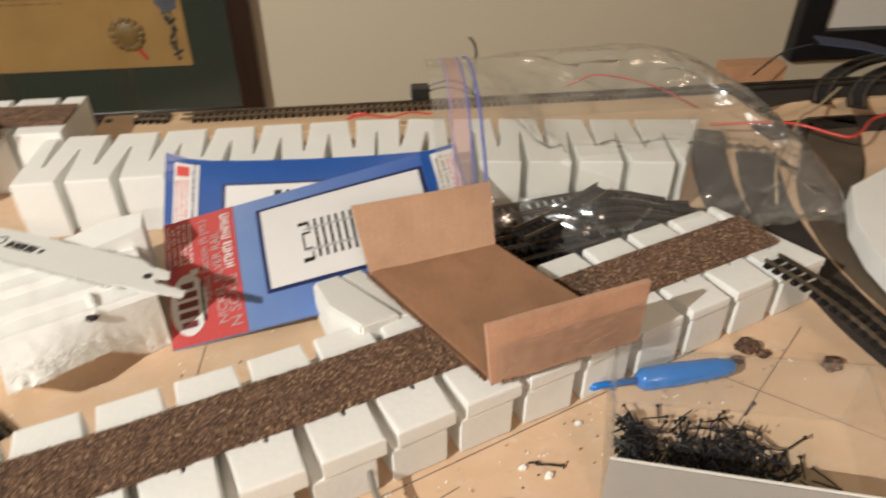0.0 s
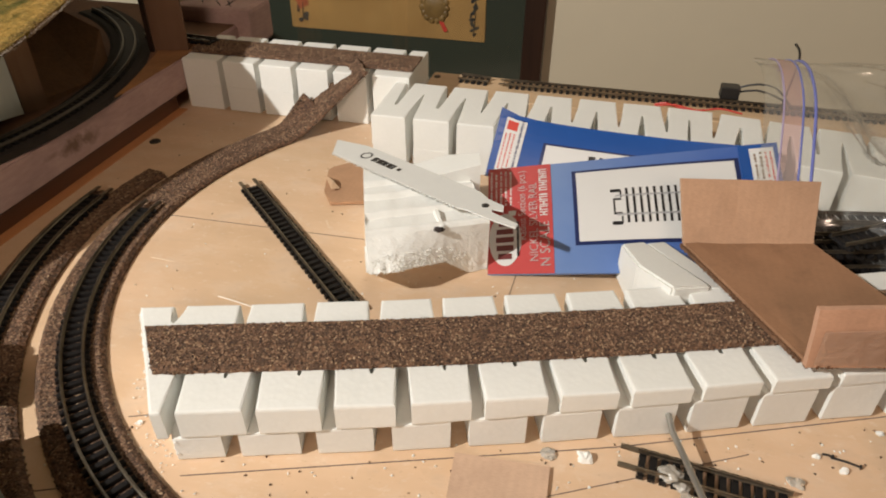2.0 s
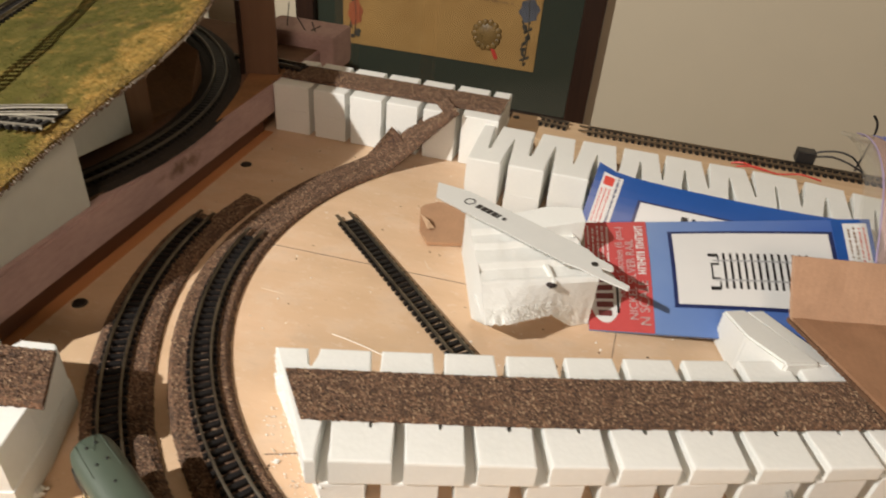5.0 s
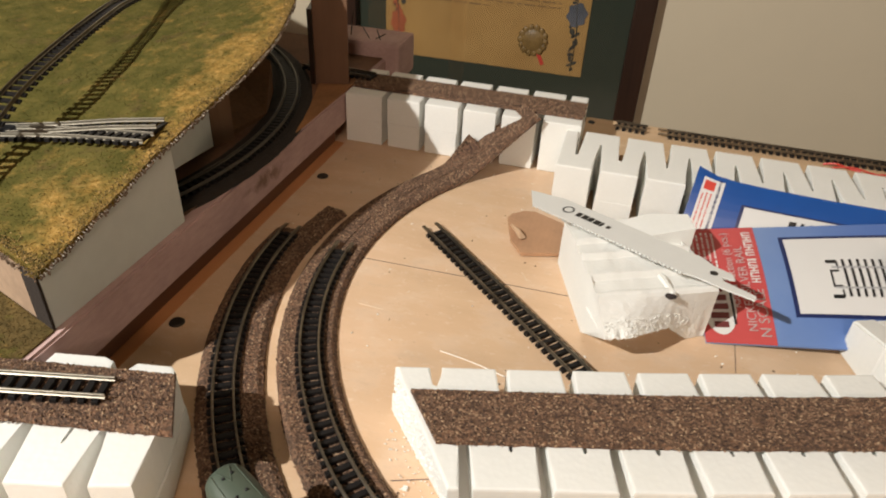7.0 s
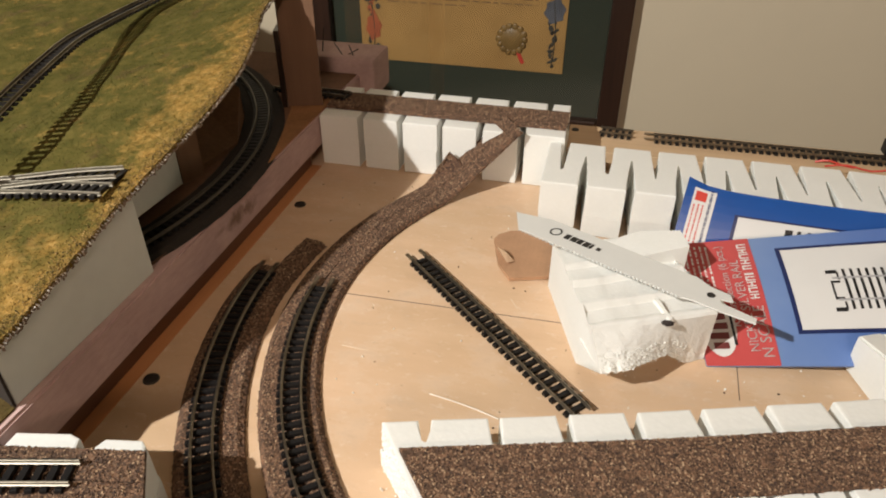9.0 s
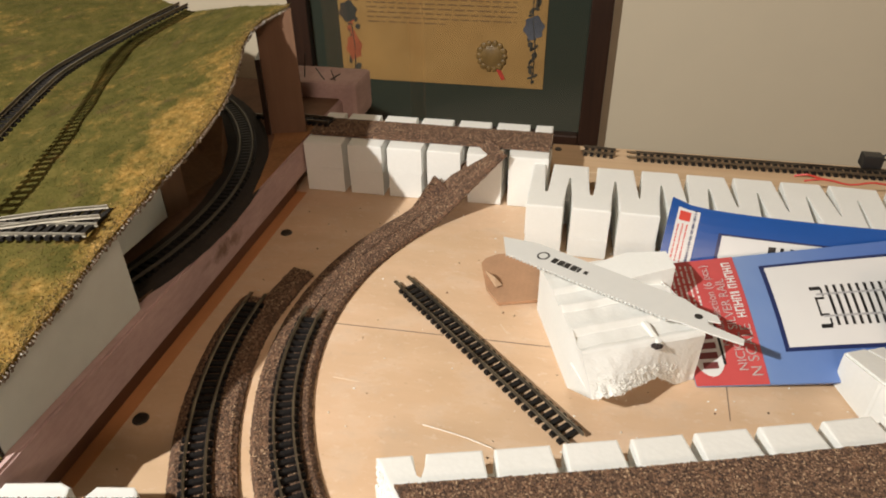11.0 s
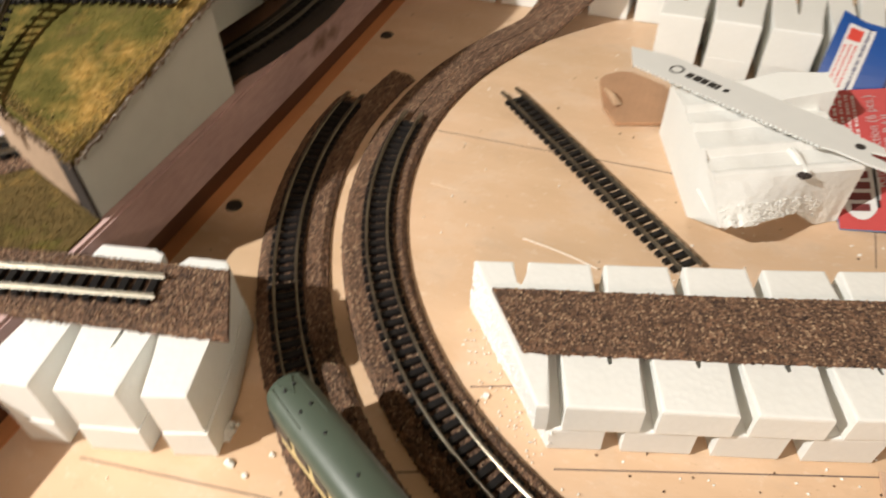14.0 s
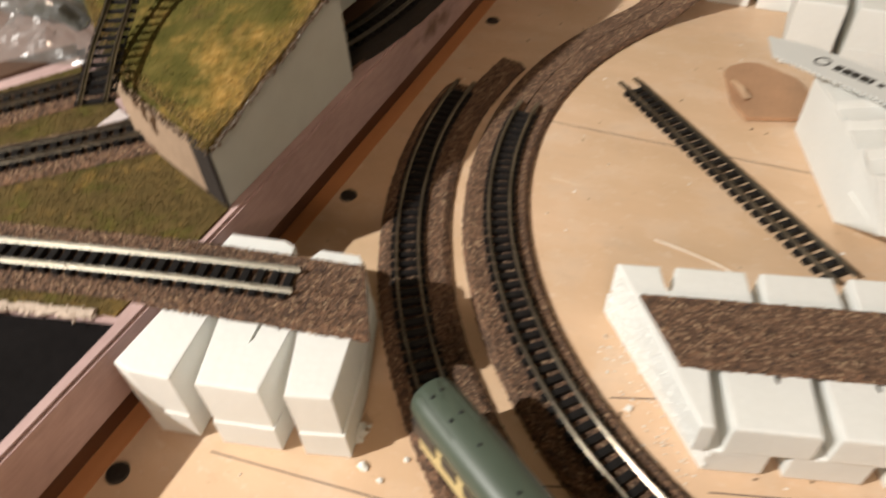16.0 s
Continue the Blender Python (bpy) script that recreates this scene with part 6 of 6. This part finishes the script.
part("block_slice", bm, FOAM, fb)

cbox = thing("cardboard_box_part", "open strip of brown cardboard box with two flaps", "cardboard", at=(0.14, 0.27, 0.033))
A, B = Vector((0.0865, 0.3010, 0.0345)), Vector((0.1490, 0.3160, 0.0345))
D, C = Vector((0.1297, 0.2275, 0.0335)), Vector((0.1950, 0.2440, 0.0335))
TL, TR = Vector((0.0800, 0.3165, 0.0640)), Vector((0.1490, 0.3370, 0.0605))
FL, FR = Vector((0.1272, 0.2295, 0.0615)), Vector((0.1960, 0.2450, 0.0640))
FLUTE = plain((0.13, 0.066, 0.034), 0.3, 300, 0.0003, 0.85, name="cardboard_flutes")


def quad_slab(name, p, q, r, s, thick, material, parent, label="", wave=0.0004, N=10, freq=3):
    bm = bmesh.new()
    n = (q - p).cross(s - p).normalized()
    g = {}
    for k in (0, 1):
        for i in range(N + 1):
            for j in range(N + 1):
                a, b = i / N, j / N
                w = p.lerp(q, a).lerp(s.lerp(r, a), b)
                g[k, i, j] = bm.verts.new(w + n * (thick * k + wave * noise.noise((a * freq * 1.7, b * freq, thick * 900 + p.x * 50))))
    for i in range(N):
        for j in range(N):
            bm.faces.new((g[1, i, j], g[1, i + 1, j], g[1, i + 1, j + 1], g[1, i, j + 1]))
            bm.faces.new((g[0, i, j], g[0, i, j + 1], g[0, i + 1, j + 1], g[0, i + 1, j]))
        bm.faces.new((g[0, i, 0], g[0, i + 1, 0], g[1, i + 1, 0], g[1, i, 0]))
        bm.faces.new((g[0, i, N], g[1, i, N], g[1, i + 1, N], g[0, i + 1, N]))
        bm.faces.new((g[0, 0, i], g[1, 0, i], g[1, 0, i + 1], g[0, 0, i + 1]))
        bm.faces.new((g[0, N, i], g[0, N, i + 1], g[1, N, i + 1], g[1, N, i]))
    return part(name, bm, material, parent, label)


# the base panel is darker and redder than the flaps
KRAFT = kraft((0.305, 0.162, 0.088), "dark_kraft", 0.5)
PALE = kraft((0.47, 0.288, 0.182), "pale_kraft", 0.25)
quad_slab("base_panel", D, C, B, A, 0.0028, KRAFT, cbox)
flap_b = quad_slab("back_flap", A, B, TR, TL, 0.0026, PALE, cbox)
flap_f = quad_slab("front_flap", D, C, FR, FL, 0.0026, kraft((0.48, 0.278, 0.182), "pinkish_kraft", 0.35), cbox)
bm = bmesh.new()
for p, d in along([D + Vector((0, -0.0012, 0.0002)), C + Vector((0, -0.0012, 0.0002))], 0.0021):
    add_box(bm, (0.0012, random.uniform(0.0012, 0.0030), 0.0016), Matrix.Translation(p) @ Matrix.Rotation(radians(14 + random.uniform(-25, 25)), 4, "Z"))
part("torn_flutes", bm, FLUTE, flap_f, "torn corrugated lower edge")
bm = bmesh.new()
for p, d in along([A + Vector((-0.0012, 0, 0.0008)), D + Vector((-0.0012, 0, 0.0008))], 0.0023):
    add_box(bm, (0.0022, 0.0012, 0.0018), Matrix.Translation(p) @ Matrix.Rotation(radians(-60 + random.uniform(-30, 30)), 4, "Z"))
part("torn_edge", bm, FLUTE, cbox, "torn corrugated side edge")
TAPE = mat("packing_tape", build_clear((0.97, 0.95, 0.92), 1.2, 0.16, 0.05, 0.05), 0.2)
nb = (B - A).cross(TL - A).normalized()
quad_slab("tape_strip", A + (B - A) * 0.02 - nb * 0.0006, A + (B - A) * 0.40 - nb * 0.0006, TL + (TR - TL) * 0.38 - nb * 0.0006 - (TL - A) * 0.45, TL + (TR - TL) * 0.02 - nb * 0.0006 - (TL - A) * 0.45, -0.0002, TAPE, flap_b, "clear packing tape", 0.0002)
nf = (C - D).cross(FL - D).normalized()
out = nf * (0.0038 if nf.y < 0 else -0.0012)
quad_slab("tape_strip", D + (C - D) * 0.03 + (FL - D) * 0.08 + out, D + (C - D) * 0.985 + (FR - C) * 0.04 + out, D + (C - D) * 0.97 + (FR - C) * 0.72 + out, D + (C - D) * 0.05 + (FL - D) * 0.66 + out, 0.0002, TAPE, flap_f, "wrinkled clear packing tape", 0.0005, 40, 9)

# ---- zip bag with track ----
CLEAR = mat("bag_film", build_clear((0.96, 0.96, 0.94), 2.2, 0.18, 0.055, 0.085), 0.1)
bag = thing("zip_bag", "clear plastic zip bag holding black track sections, lying over the riser", "plastic bag", at=(0.24, 0.37, 0))
NS, NC = 90, 128
# sections across the bag (y, z): its pressed mouth, its full middle and its gathered end; the first half of each is the upper film
MOUTH = [(0.338, 0.026), (0.345, 0.036), (0.356, 0.047), (0.374, 0.061), (0.400, 0.0770), (0.430, 0.0830), (0.458, 0.0810), (0.482, 0.0740),
         (0.4810, 0.0720), (0.456, 0.0785), (0.431, 0.0805), (0.402, 0.0745), (0.377, 0.0585), (0.359, 0.0450), (0.348, 0.034), (0.341, 0.0250)]
FULL = [(0.324, 0.006), (0.319, 0.024), (0.326, 0.043), (0.360, 0.062), (0.402, 0.0790), (0.432, 0.0865), (0.462, 0.0835), (0.486, 0.0730),
        (0.480, 0.0560), (0.464, 0.0430), (0.432, 0.0400), (0.405, 0.0395), (0.392, 0.0300), (0.380, 0.0120), (0.362, 0.0035), (0.342, 0.0025)]
END = [(0.352, 0.005), (0.354, 0.012), (0.358, 0.017), (0.366, 0.022), (0.378, 0.026), (0.392, 0.028), (0.404, 0.026), (0.412, 0.022),
       (0.410, 0.017), (0.404, 0.013), (0.394, 0.009), (0.386, 0.007), (0.378, 0.005), (0.370, 0.004), (0.362, 0.003), (0.356, 0.003)]


def bag_point(a, t, crumple=1.0):
    """a: along the bag from mouth to end; t: round it, 0 to 1."""
    j = (t % 1.0) * 16
    k, f = int(j) % 16, j - int(j)

    def on(sec):
        p = [Vector(sec[(k + d) % 16]) for d in (-1, 0, 1, 2)]
        return 0.5 * (2 * p[1] + (p[2] - p[0]) * f + (2 * p[0] - 5 * p[1] + 4 * p[2] - p[3]) * f * f + (3 * p[1] - p[0] - 3 * p[2] + p[3]) * f ** 3)
    fill = min(1, max(0, (a - 0.11) / 0.25))
    fill = fill * fill * (3 - 2 * fill)
    close = max(0, (a - 0.58) / 0.42)
    close = close ** 2.1
    q = on(MOUTH).lerp(on(FULL), fill).lerp(on(END), close)
    x = 0.1285 + 0.245 * a + 0.06 * (q.x - 0.40) * (1 - a)
    # the front edge follows the riser before it
    front = max(0.0, 0.300 + 0.30 * (x - 0.15) - 0.318)
    y = q.x + front * max(0, (0.42 - q.x) / 0.10) * (1 - close)
    out = Vector((0, q.x - 0.405, q.y - 0.042)).normalized()
    ang = math.atan2(out.z, out.y)
    fold = noise.noise((x * 17, ang * 1.1, 2)) * 0.0040 + noise.noise((x * 48, ang * 2.6, 5)) * 0.0026 + noise.noise((x * 110, ang * 5.0, 8)) * 0.0008
    fold -= 0.0050 * (1 - abs(noise.noise((x * 24 + ang * 1.3, ang * 2.4 - x * 18, 9)))) ** 7
    fold += 0.0055 * close ** 0.5 * noise.noise((ang * 4.5, x * 22, 4)) - 0.0050 * close ** 0.7 * (1 - abs(noise.noise((ang * 5, x * 16, 14)))) ** 5
    fold *= crumple * (0.25 + 0.75 * fill)
    return Vector((x, y + out.y * fold, max(0.0012, q.y + out.z * fold)))


bm = bmesh.new()
g = [[bm.verts.new(bag_point(i / NS, j / NC)) for j in range(NC)] for i in range(NS + 1)]
for i in range(NS):
    for j in range(NC):
        bm.faces.new((g[i][j], g[i][(j + 1) % NC], g[i + 1][(j + 1) % NC], g[i + 1][j]))
bm.faces.new(g[-1])
skin = part("bag_skin", bm, CLEAR, bag, "clear film", True)
skin.visible_shadow = False
ZIPB = plain((0.13, 0.15, 0.40), 0.1, 40, 0, 0.35, name="blue_zip")
ZIPV = plain((0.34, 0.27, 0.42), 0.1, 40, 0, 0.35, name="violet_zip")
for a, material, r in ((0.108, ZIPB, 0.0009), (0.082, ZIPB, 0.0006), (0.040, ZIPV, 0.0005)):
    bm = bmesh.new()
    tube(bm, [bag_point(a, (-0.2 + 7.4 * j / 60) / 16, 0.0) + Vector((0, -0.0003, 0.0005)) for j in range(61)], r, 6)
    part("zip_strip", bm, material, skin, "coloured zip strip", True).visible_shadow = False
bm = bmesh.new()
lane = [[bm.verts.new(bag_point(a, (-0.2 + 7.4 * j / 40) / 16, 0.0) + Vector((0, -0.0004, 0.0006))) for j in range(41)] for a in (0.042, 0.054, 0.066, 0.079)]
for p, q in zip(lane, lane[1:]):
    for j in range(40):
        bm.faces.new((p[j], p[j + 1], q[j + 1], q[j]))
pink = part("pink_band", bm, mat("pink_film", build_clear((0.92, 0.62, 0.62), 1.0, 0.2, 0.16), 0.2), bag, "translucent pink mouth band", True)
pink.visible_shadow = False
rng = random.Random(3)
for layer in range(4):
    for col in range(3):
        y0 = 0.3325 + 0.0160 * col + rng.uniform(-0.0015, 0.0015)
        y2 = 0.3480 + 0.0105 * col + rng.uniform(-0.002, 0.002)
        z0 = 0.0030 + 0.0076 * layer + 0.0012 * (col % 2)
        x0, x2 = 0.152 + rng.uniform(0, 0.006), 0.306 - 0.014 * layer + rng.uniform(-0.004, 0.004)
        path = smooth_path([(x0, y0 - 0.0075, z0), (0.222, (y0 + y2) / 2 + 0.0015, z0), (x2, y2, 0.003 + (z0 - 0.003) * 0.62)])
        track("curved_track", path, "black track section inside the zip bag", "bagged tracks", tips=False)
track("curved_track", smooth_path([(0.163, 0.3230, 0.0338), (0.188, 0.338, 0.0338), (0.222, 0.364, 0.0338)]), "curved track section on top inside the zip bag", "bagged tracks", tips=False)

# ---- nail case and blue handled tool ----
case = thing("plastic_case", "open clear plastic case with black nails", "plastic case", at=(0.22, 0.21, 0))
PLAS = mat("clear_plastic", build_clear((0.975, 0.98, 0.975), 1.3, 0.08, 0.03), 0.1)
GREYP = mat("mottled_grey_plastic", build_clear((0.55, 0.56, 0.54), 1.2, 0.25, 0.30, 0.05), 0.2)
cFL, cFR, cBR, cBL = Vector((0.1665, 0.1900, 0)), Vector((0.2600, 0.1590, 0)), Vector((0.2830, 0.2160, 0)), Vector((0.1860, 0.2400, 0))
UPZ = Vector((0, 0, 0.032))
Z1 = Vector((0, 0, 0.0005))
for nm, p, q in (("back_wall", cBL, cBR), ("side_wall", cFL, cBL), ("side_wall", cFR, cBR)):
    w = quad_slab(nm, p + Z1, q + Z1, q + UPZ, p + UPZ, 0.0010, PLAS, case, "", 0.0)
    w.visible_shadow = False
w = quad_slab("bottom", cFL + Z1, cFR + Z1, cBR + Z1, cBL + Z1, 0.0008, PLAS, case, "", 0.0)
w.visible_shadow = False
FH = Vector((0, 0, 0.0280))
quad_slab("front_wall", cFL + Z1, cFR + Z1, cFR + FH, cFL + FH, 0.0012, GREYP, case, "mottled grey front panel", 0.0002)
RIM = plain((0.62, 0.61, 0.56), 0.08, 60, 0, 0.25, name="pale_plastic_rim")
for p, q in ((cFL + FH, cFR + FH), (cFL + UPZ, cBL + UPZ), (cBL + UPZ, cBR + UPZ), (cFR + UPZ, cBR + UPZ)):
    bm = bmesh.new()
    tube(bm, [p, p.lerp(q, 0.5), q], 0.0006, 6)
    part("rim", bm, RIM if p.z < 0.03 else PLAS, case, "thin moulded rim")
bm = bmesh.new()
for _ in range(400):
    pick = rng.random()
    if pick < 0.32:
        a, b = abs(rng.gauss(0, 0.09)), rng.uniform(0.0, 0.80)
    elif pick < 0.85:
        a, b = rng.gauss(0.45, 0.14), rng.gauss(0.45, 0.20)
    else:
        a, b = rng.uniform(0.1, 0.95), rng.uniform(0.0, 0.6)
    a, b = min(1, max(0, a)), min(0.95, max(0, b))
    p = (cFL.lerp(cFR, 0.06 + 0.87 * a)).lerp(cBL.lerp(cBR, 0.06 + 0.87 * a), 0.06 + 0.86 * b) + Vector((0, 0, rng.uniform(0.0020, 0.0065 if pick < 0.85 else 0.0030)))
    th, ln = rng.uniform(0, 6.28), 0.0105
    d = Vector((math.cos(th), math.sin(th), rng.uniform(-0.10, 0.14)))
    m = Matrix.Translation(p) @ d.to_track_quat("Z", "Y").to_matrix().to_4x4()
    bmesh.ops.create_cone(bm, cap_ends=True, segments=5, radius1=0.00035, radius2=0.00045, depth=ln, matrix=m)
    bmesh.ops.create_cone(bm, cap_ends=True, segments=7, radius1=0.0010, radius2=0.0009, depth=0.0005, matrix=m @ Matrix.Translation((0, 0, ln / 2)))
solo("nail_heap", bm, BLACK, "heap of small black track nails in the case", "nails", kind="stuff")

tool = thing("hobby_tool", "blue handled hobby tool lying behind the case", "tool", at=(0.215, 0.243, 0))
TBLUE = plain((0.015, 0.17, 0.55), 0.08, 60, 0, 0.25, name="blue_plastic")


def lathe(bm, a, b, prof, sides=16):
    a, b = Vector(a), Vector(b)
    q = (b - a).to_track_quat("Z", "Y").to_matrix()
    L_ = (b - a).length
    rings = [[bm.verts.new(a + q @ Vector((r * math.cos(2 * math.pi * k / sides), r * math.sin(2 * math.pi * k / sides), s * L_))) for k in range(sides)] for s, r in prof]
    for r, s in zip(rings, rings[1:]):
        for k in range(sides):
            bm.faces.new((r[k], r[(k + 1) % sides], s[(k + 1) % sides], s[k]))
    bm.faces.new(rings[0][::-1])
    bm.faces.new(rings[-1])


bm = bmesh.new()
lathe(bm, (0.2010, 0.2445, 0.0066), (0.2490, 0.2475, 0.0066), [(0, 0.0030), (0.06, 0.0052), (0.35, 0.0056), (0.8, 0.0048), (0.95, 0.0036), (1.0, 0.0015)])
part("handle", bm, TBLUE, tool, "glossy blue handle", True)
bm = bmesh.new()
lathe(bm, (0.1785, 0.2435, 0.0066), (0.2010, 0.2445, 0.0066), [(0, 0.0012), (0.1, 0.0022), (0.2, 0.0016), (1.0, 0.0018)], 12)
part("shaft", bm, TBLUE, tool, "thin blue shaft", True)

# ---- right end of the layout ----
DARKBED = plain((0.075, 0.055, 0.035), 0.3, 150, 0.0006, 0.9, name="brown_green_bed")
bm = bmesh.new()
sweep(bm, smooth_path([(0.480, 0.535, 0.0003), (0.434, 0.455, 0.0003), (0.396, 0.400, 0.0003), (0.3735, 0.340, 0.0003), (0.371, 0.280, 0.0003), (0.385, 0.215, 0.0003), (0.41, 0.16, 0.0003)]), [(-0.021, 0), (0.021, 0), (0.018, 0.003), (-0.018, 0.003)], 0.0004)
solo("curved_roadbed", bm, DARKBED, "wide dark roadbed curving at the layout's end", "roadbed")
bm = bmesh.new()
sweep(bm, smooth_path([(0.372, 0.455, 0.0003), (0.345, 0.385, 0.0003), (0.333, 0.320, 0.0003), (0.334, 0.255, 0.0003), (0.352, 0.19, 0.0003)]), [(-0.014, 0), (0.014, 0), (0.012, 0.0028), (-0.012, 0.0028)], 0.0003)
solo("black_roadbed", bm, BALLAST, "black roadbed strip beside the riser's end", "roadbed")
bm = bmesh.new()
sweep(bm, smooth_path([(0.354, 0.497, 0.0003), (0.333, 0.445, 0.0003), (0.319, 0.400, 0.0003), (0.311, 0.355, 0.0003)]), [(-0.013, 0), (0.013, 0), (0.011, 0.0028), (-0.011, 0.0028)], 0.0003)
solo("black_roadbed", bm, BALLAST, "black roadbed strip under the zip bag's end", "roadbed")
track("straight_track", smooth_path([(0.2850, 0.2930, 0.0290), (0.2960, 0.2650, 0.0290), (0.3075, 0.2375, 0.0240), (0.330, 0.1850, 0.0080)]), "loose track hanging off the riser's end", tips=False)
bm = bmesh.new()
prism(bm, [(0.389, 0.3765), (0.366, 0.3385), (0.358, 0.311), (0.352, 0.270), (0.56, 0.22), (0.56, 0.405), (0.43, 0.398)], 0.0042, 0.0180)
bmesh.ops.bevel(bm, geom=list(bm.edges), offset=0.0010, segments=2, affect="EDGES")
solo("foam_sheet", bm, FOAM, "white foam sheet lying over the roadbed at the layout's end", "foam sheet")
for path, half, high in (([(0.392, 0.5195, 0.0161), (0.43, 0.531, 0.0161), (0.48, 0.534, 0.0161), (0.60, 0.533, 0.0161), (0.80, 0.533, 0.0161)], 0.021, 0.0010), ([(0.395, 0.489, 0.0003), (0.45, 0.4945, 0.0003), (0.52, 0.494, 0.0003), (0.66, 0.488, 0.0003)], 0.0125, 0.0030)):
    bm = bmesh.new()
    sweep(bm, smooth_path(path), [(-half, 0), (half, 0), (half - 0.002, high), (-half + 0.002, high)], 0.0004)
    solo("black_roadbed", bm, BALLAST, "black ballasted roadbed behind the curved bed", "roadbed")
bm = bmesh.new()
tube(bm, smooth_path([(0.350, 0.487, 0.012), (0.3882, 0.4674, 0.020), (0.4059, 0.4600, 0.020), (0.4262, 0.4372, 0.020), (0.4420, 0.4440, 0.021), (0.4591, 0.4597, 0.020), (0.4787, 0.4694, 0.020), (0.56, 0.492, 0.022)]), 0.0011, 8)
solo("red_wire", bm, RED, "red wire looping over the roadbeds", "wire", "wires")
bm = bmesh.new()
tube(bm, smooth_path([(0.3450, 0.3800, 0.006), (0.3558, 0.4064, 0.020), (0.3884, 0.4451, 0.020), (0.4156, 0.4759, 0.020), (0.4300, 0.4846, 0.020), (0.47, 0.515, 0.024)]), 0.0010, 8)
solo("tan_wire", bm, plain((0.36, 0.29, 0.19), 0.1, 60, 0, 0.5, name="tan_insulation"), "tan wire beside the roadbed", "wire", "wires")
bm = bmesh.new()
tube(bm, smooth_path([(0.405, 0.535, 0.030), (0.43, 0.540, 0.046), (0.46, 0.538, 0.052), (0.50, 0.53, 0.046)]), 0.0008, 8)
solo("black_wire", bm, BLACK, "thin black wire arching over the back track", "wire", "wires")
bm = bmesh.new()
sweep(bm, smooth_path([(0.452, 0.535, 0.056), (0.50, 0.520, 0.050), (0.56, 0.49, 0.030), (0.63, 0.45, 0.010)]), [(-0.010, 0), (0.010, 0), (0.010, 0.0015), (-0.010, 0.0015)])
solo("blue_strap", bm, plain((0.02, 0.03, 0.06), 0.2, 60, 0.0003, 0.7, name="navy_strap"), "dark blue strap lying over the tracks", "strap")
bm = bmesh.new()
prism(bm, [(0.398, 0.562), (0.452, 0.562), (0.452, 0.580), (0.398, 0.580)], -0.02, 0.0275)
solo("cardboard_box", bm, CARD, "closed brown cardboard box behind the layout", "box")
for k, r in enumerate((0.20, 0.175)):
    track("curved_track", arc(0.62, 0.40, r, 60, 150, 0.0165 + 0.001 * k), "dark curved track at the layout's far end", "end curves", tips=False)
# feeder block and wires by the back track
conn = thing("feeder_block", "small black feeder block with wires beside the track", "connector", at=(0.137, 0.544, 0.016))
bm = bmesh.new()
add_box(bm, (0.014, 0.011, 0.010), Matrix.Translation((0.136, 0.5475, 0.0257)), 0.0010)
part("block", bm, BLACK, conn)
for k in range(2):
    bm = bmesh.new()
    tube(bm, smooth_path([(0.143, 0.5475, 0.030 - 0.004 * k), (0.155, 0.546, 0.034 - 0.005 * k), (0.168, 0.543, 0.033 - 0.006 * k), (0.180, 0.541, 0.022)]), 0.0008, 6)
    part("lead", bm, BLACK, conn, "black lead")
for a in (((0.080, 0.5290, 0.0165), (0.088, 0.5265, 0.0195), (0.098, 0.5265, 0.0170), (0.106, 0.5240, 0.0170)),):
    bm = bmesh.new()
    tube(bm, smooth_path(a), 0.0008, 6)
    solo("red_wire", bm, RED, "thin red feeder wire beside the track", "wire", "wires")
pts = []
for _ in range(70):
    k = random.random()
    base = Vector((-0.146, 0.190, 0)).lerp(Vector((-0.107, 0.141, 0)), k) + Vector((-0.9, -0.35, 0)) * abs(random.gauss(0, 0.007))
    pts.append((base.x, base.y, 0.0006))
bm = bmesh.new()
add_box(bm, (0.002, 0.002, 0.0010), Matrix.Translation((-0.135, 0.160, 0.0006)))
me = with_granules(mesh_of("foam_bits", bm, FOAM), pts, 0.0005)
tagged(new("foam_bits", me), "white foam bits below the sawn riser end", "crumbs", kind="stuff")
bm = bmesh.new()
tube(bm, smooth_path([(0.1800, 0.5600, 0.0150), (0.1815, 0.5600, 0.0360), (0.1822, 0.5605, 0.0500), (0.1805, 0.5610, 0.0575), (0.1765, 0.5615, 0.0622)], 0.002), 0.0009, 8)
solo("wire_end", bm, BLACK, "bent black wire end standing behind the zip bag", "wire")
for q in (((0.0780, 0.500, 0.0268), (0.0915, 0.5005, 0.0290), (0.1082, 0.500, 0.0265), (0.1240, 0.5010, 0.0290), (0.1394, 0.5005, 0.0270)), ((0.239, 0.500, 0.0434), (0.2584, 0.501, 0.0500), (0.285, 0.5005, 0.0460), (0.3106, 0.500, 0.0376), (0.345, 0.502, 0.0200))):
    bm = bmesh.new()
    tube(bm, smooth_path(q), 0.0007, 6)
    solo("red_wire", bm, RED, "thin red feeder wire strung behind the riser", "wire", "wires")
pts = [(-0.2185 + random.gauss(0, 0.0020), 0.1135 + random.gauss(0, 0.0015), 0.0008 + abs(random.gauss(0, 0.0016))) for _ in range(60)]
bm = bmesh.new()
add_box(bm, (0.005, 0.004, 0.0030), Matrix.Translation((-0.2185, 0.1140, 0.0016)), 0.0010)
tagged(new("foam_lump", with_granules(mesh_of("foam_lump", bm, FOAM), pts, 0.0012)), "torn white foam lump at the short riser's foot", "crumbs", kind="stuff")
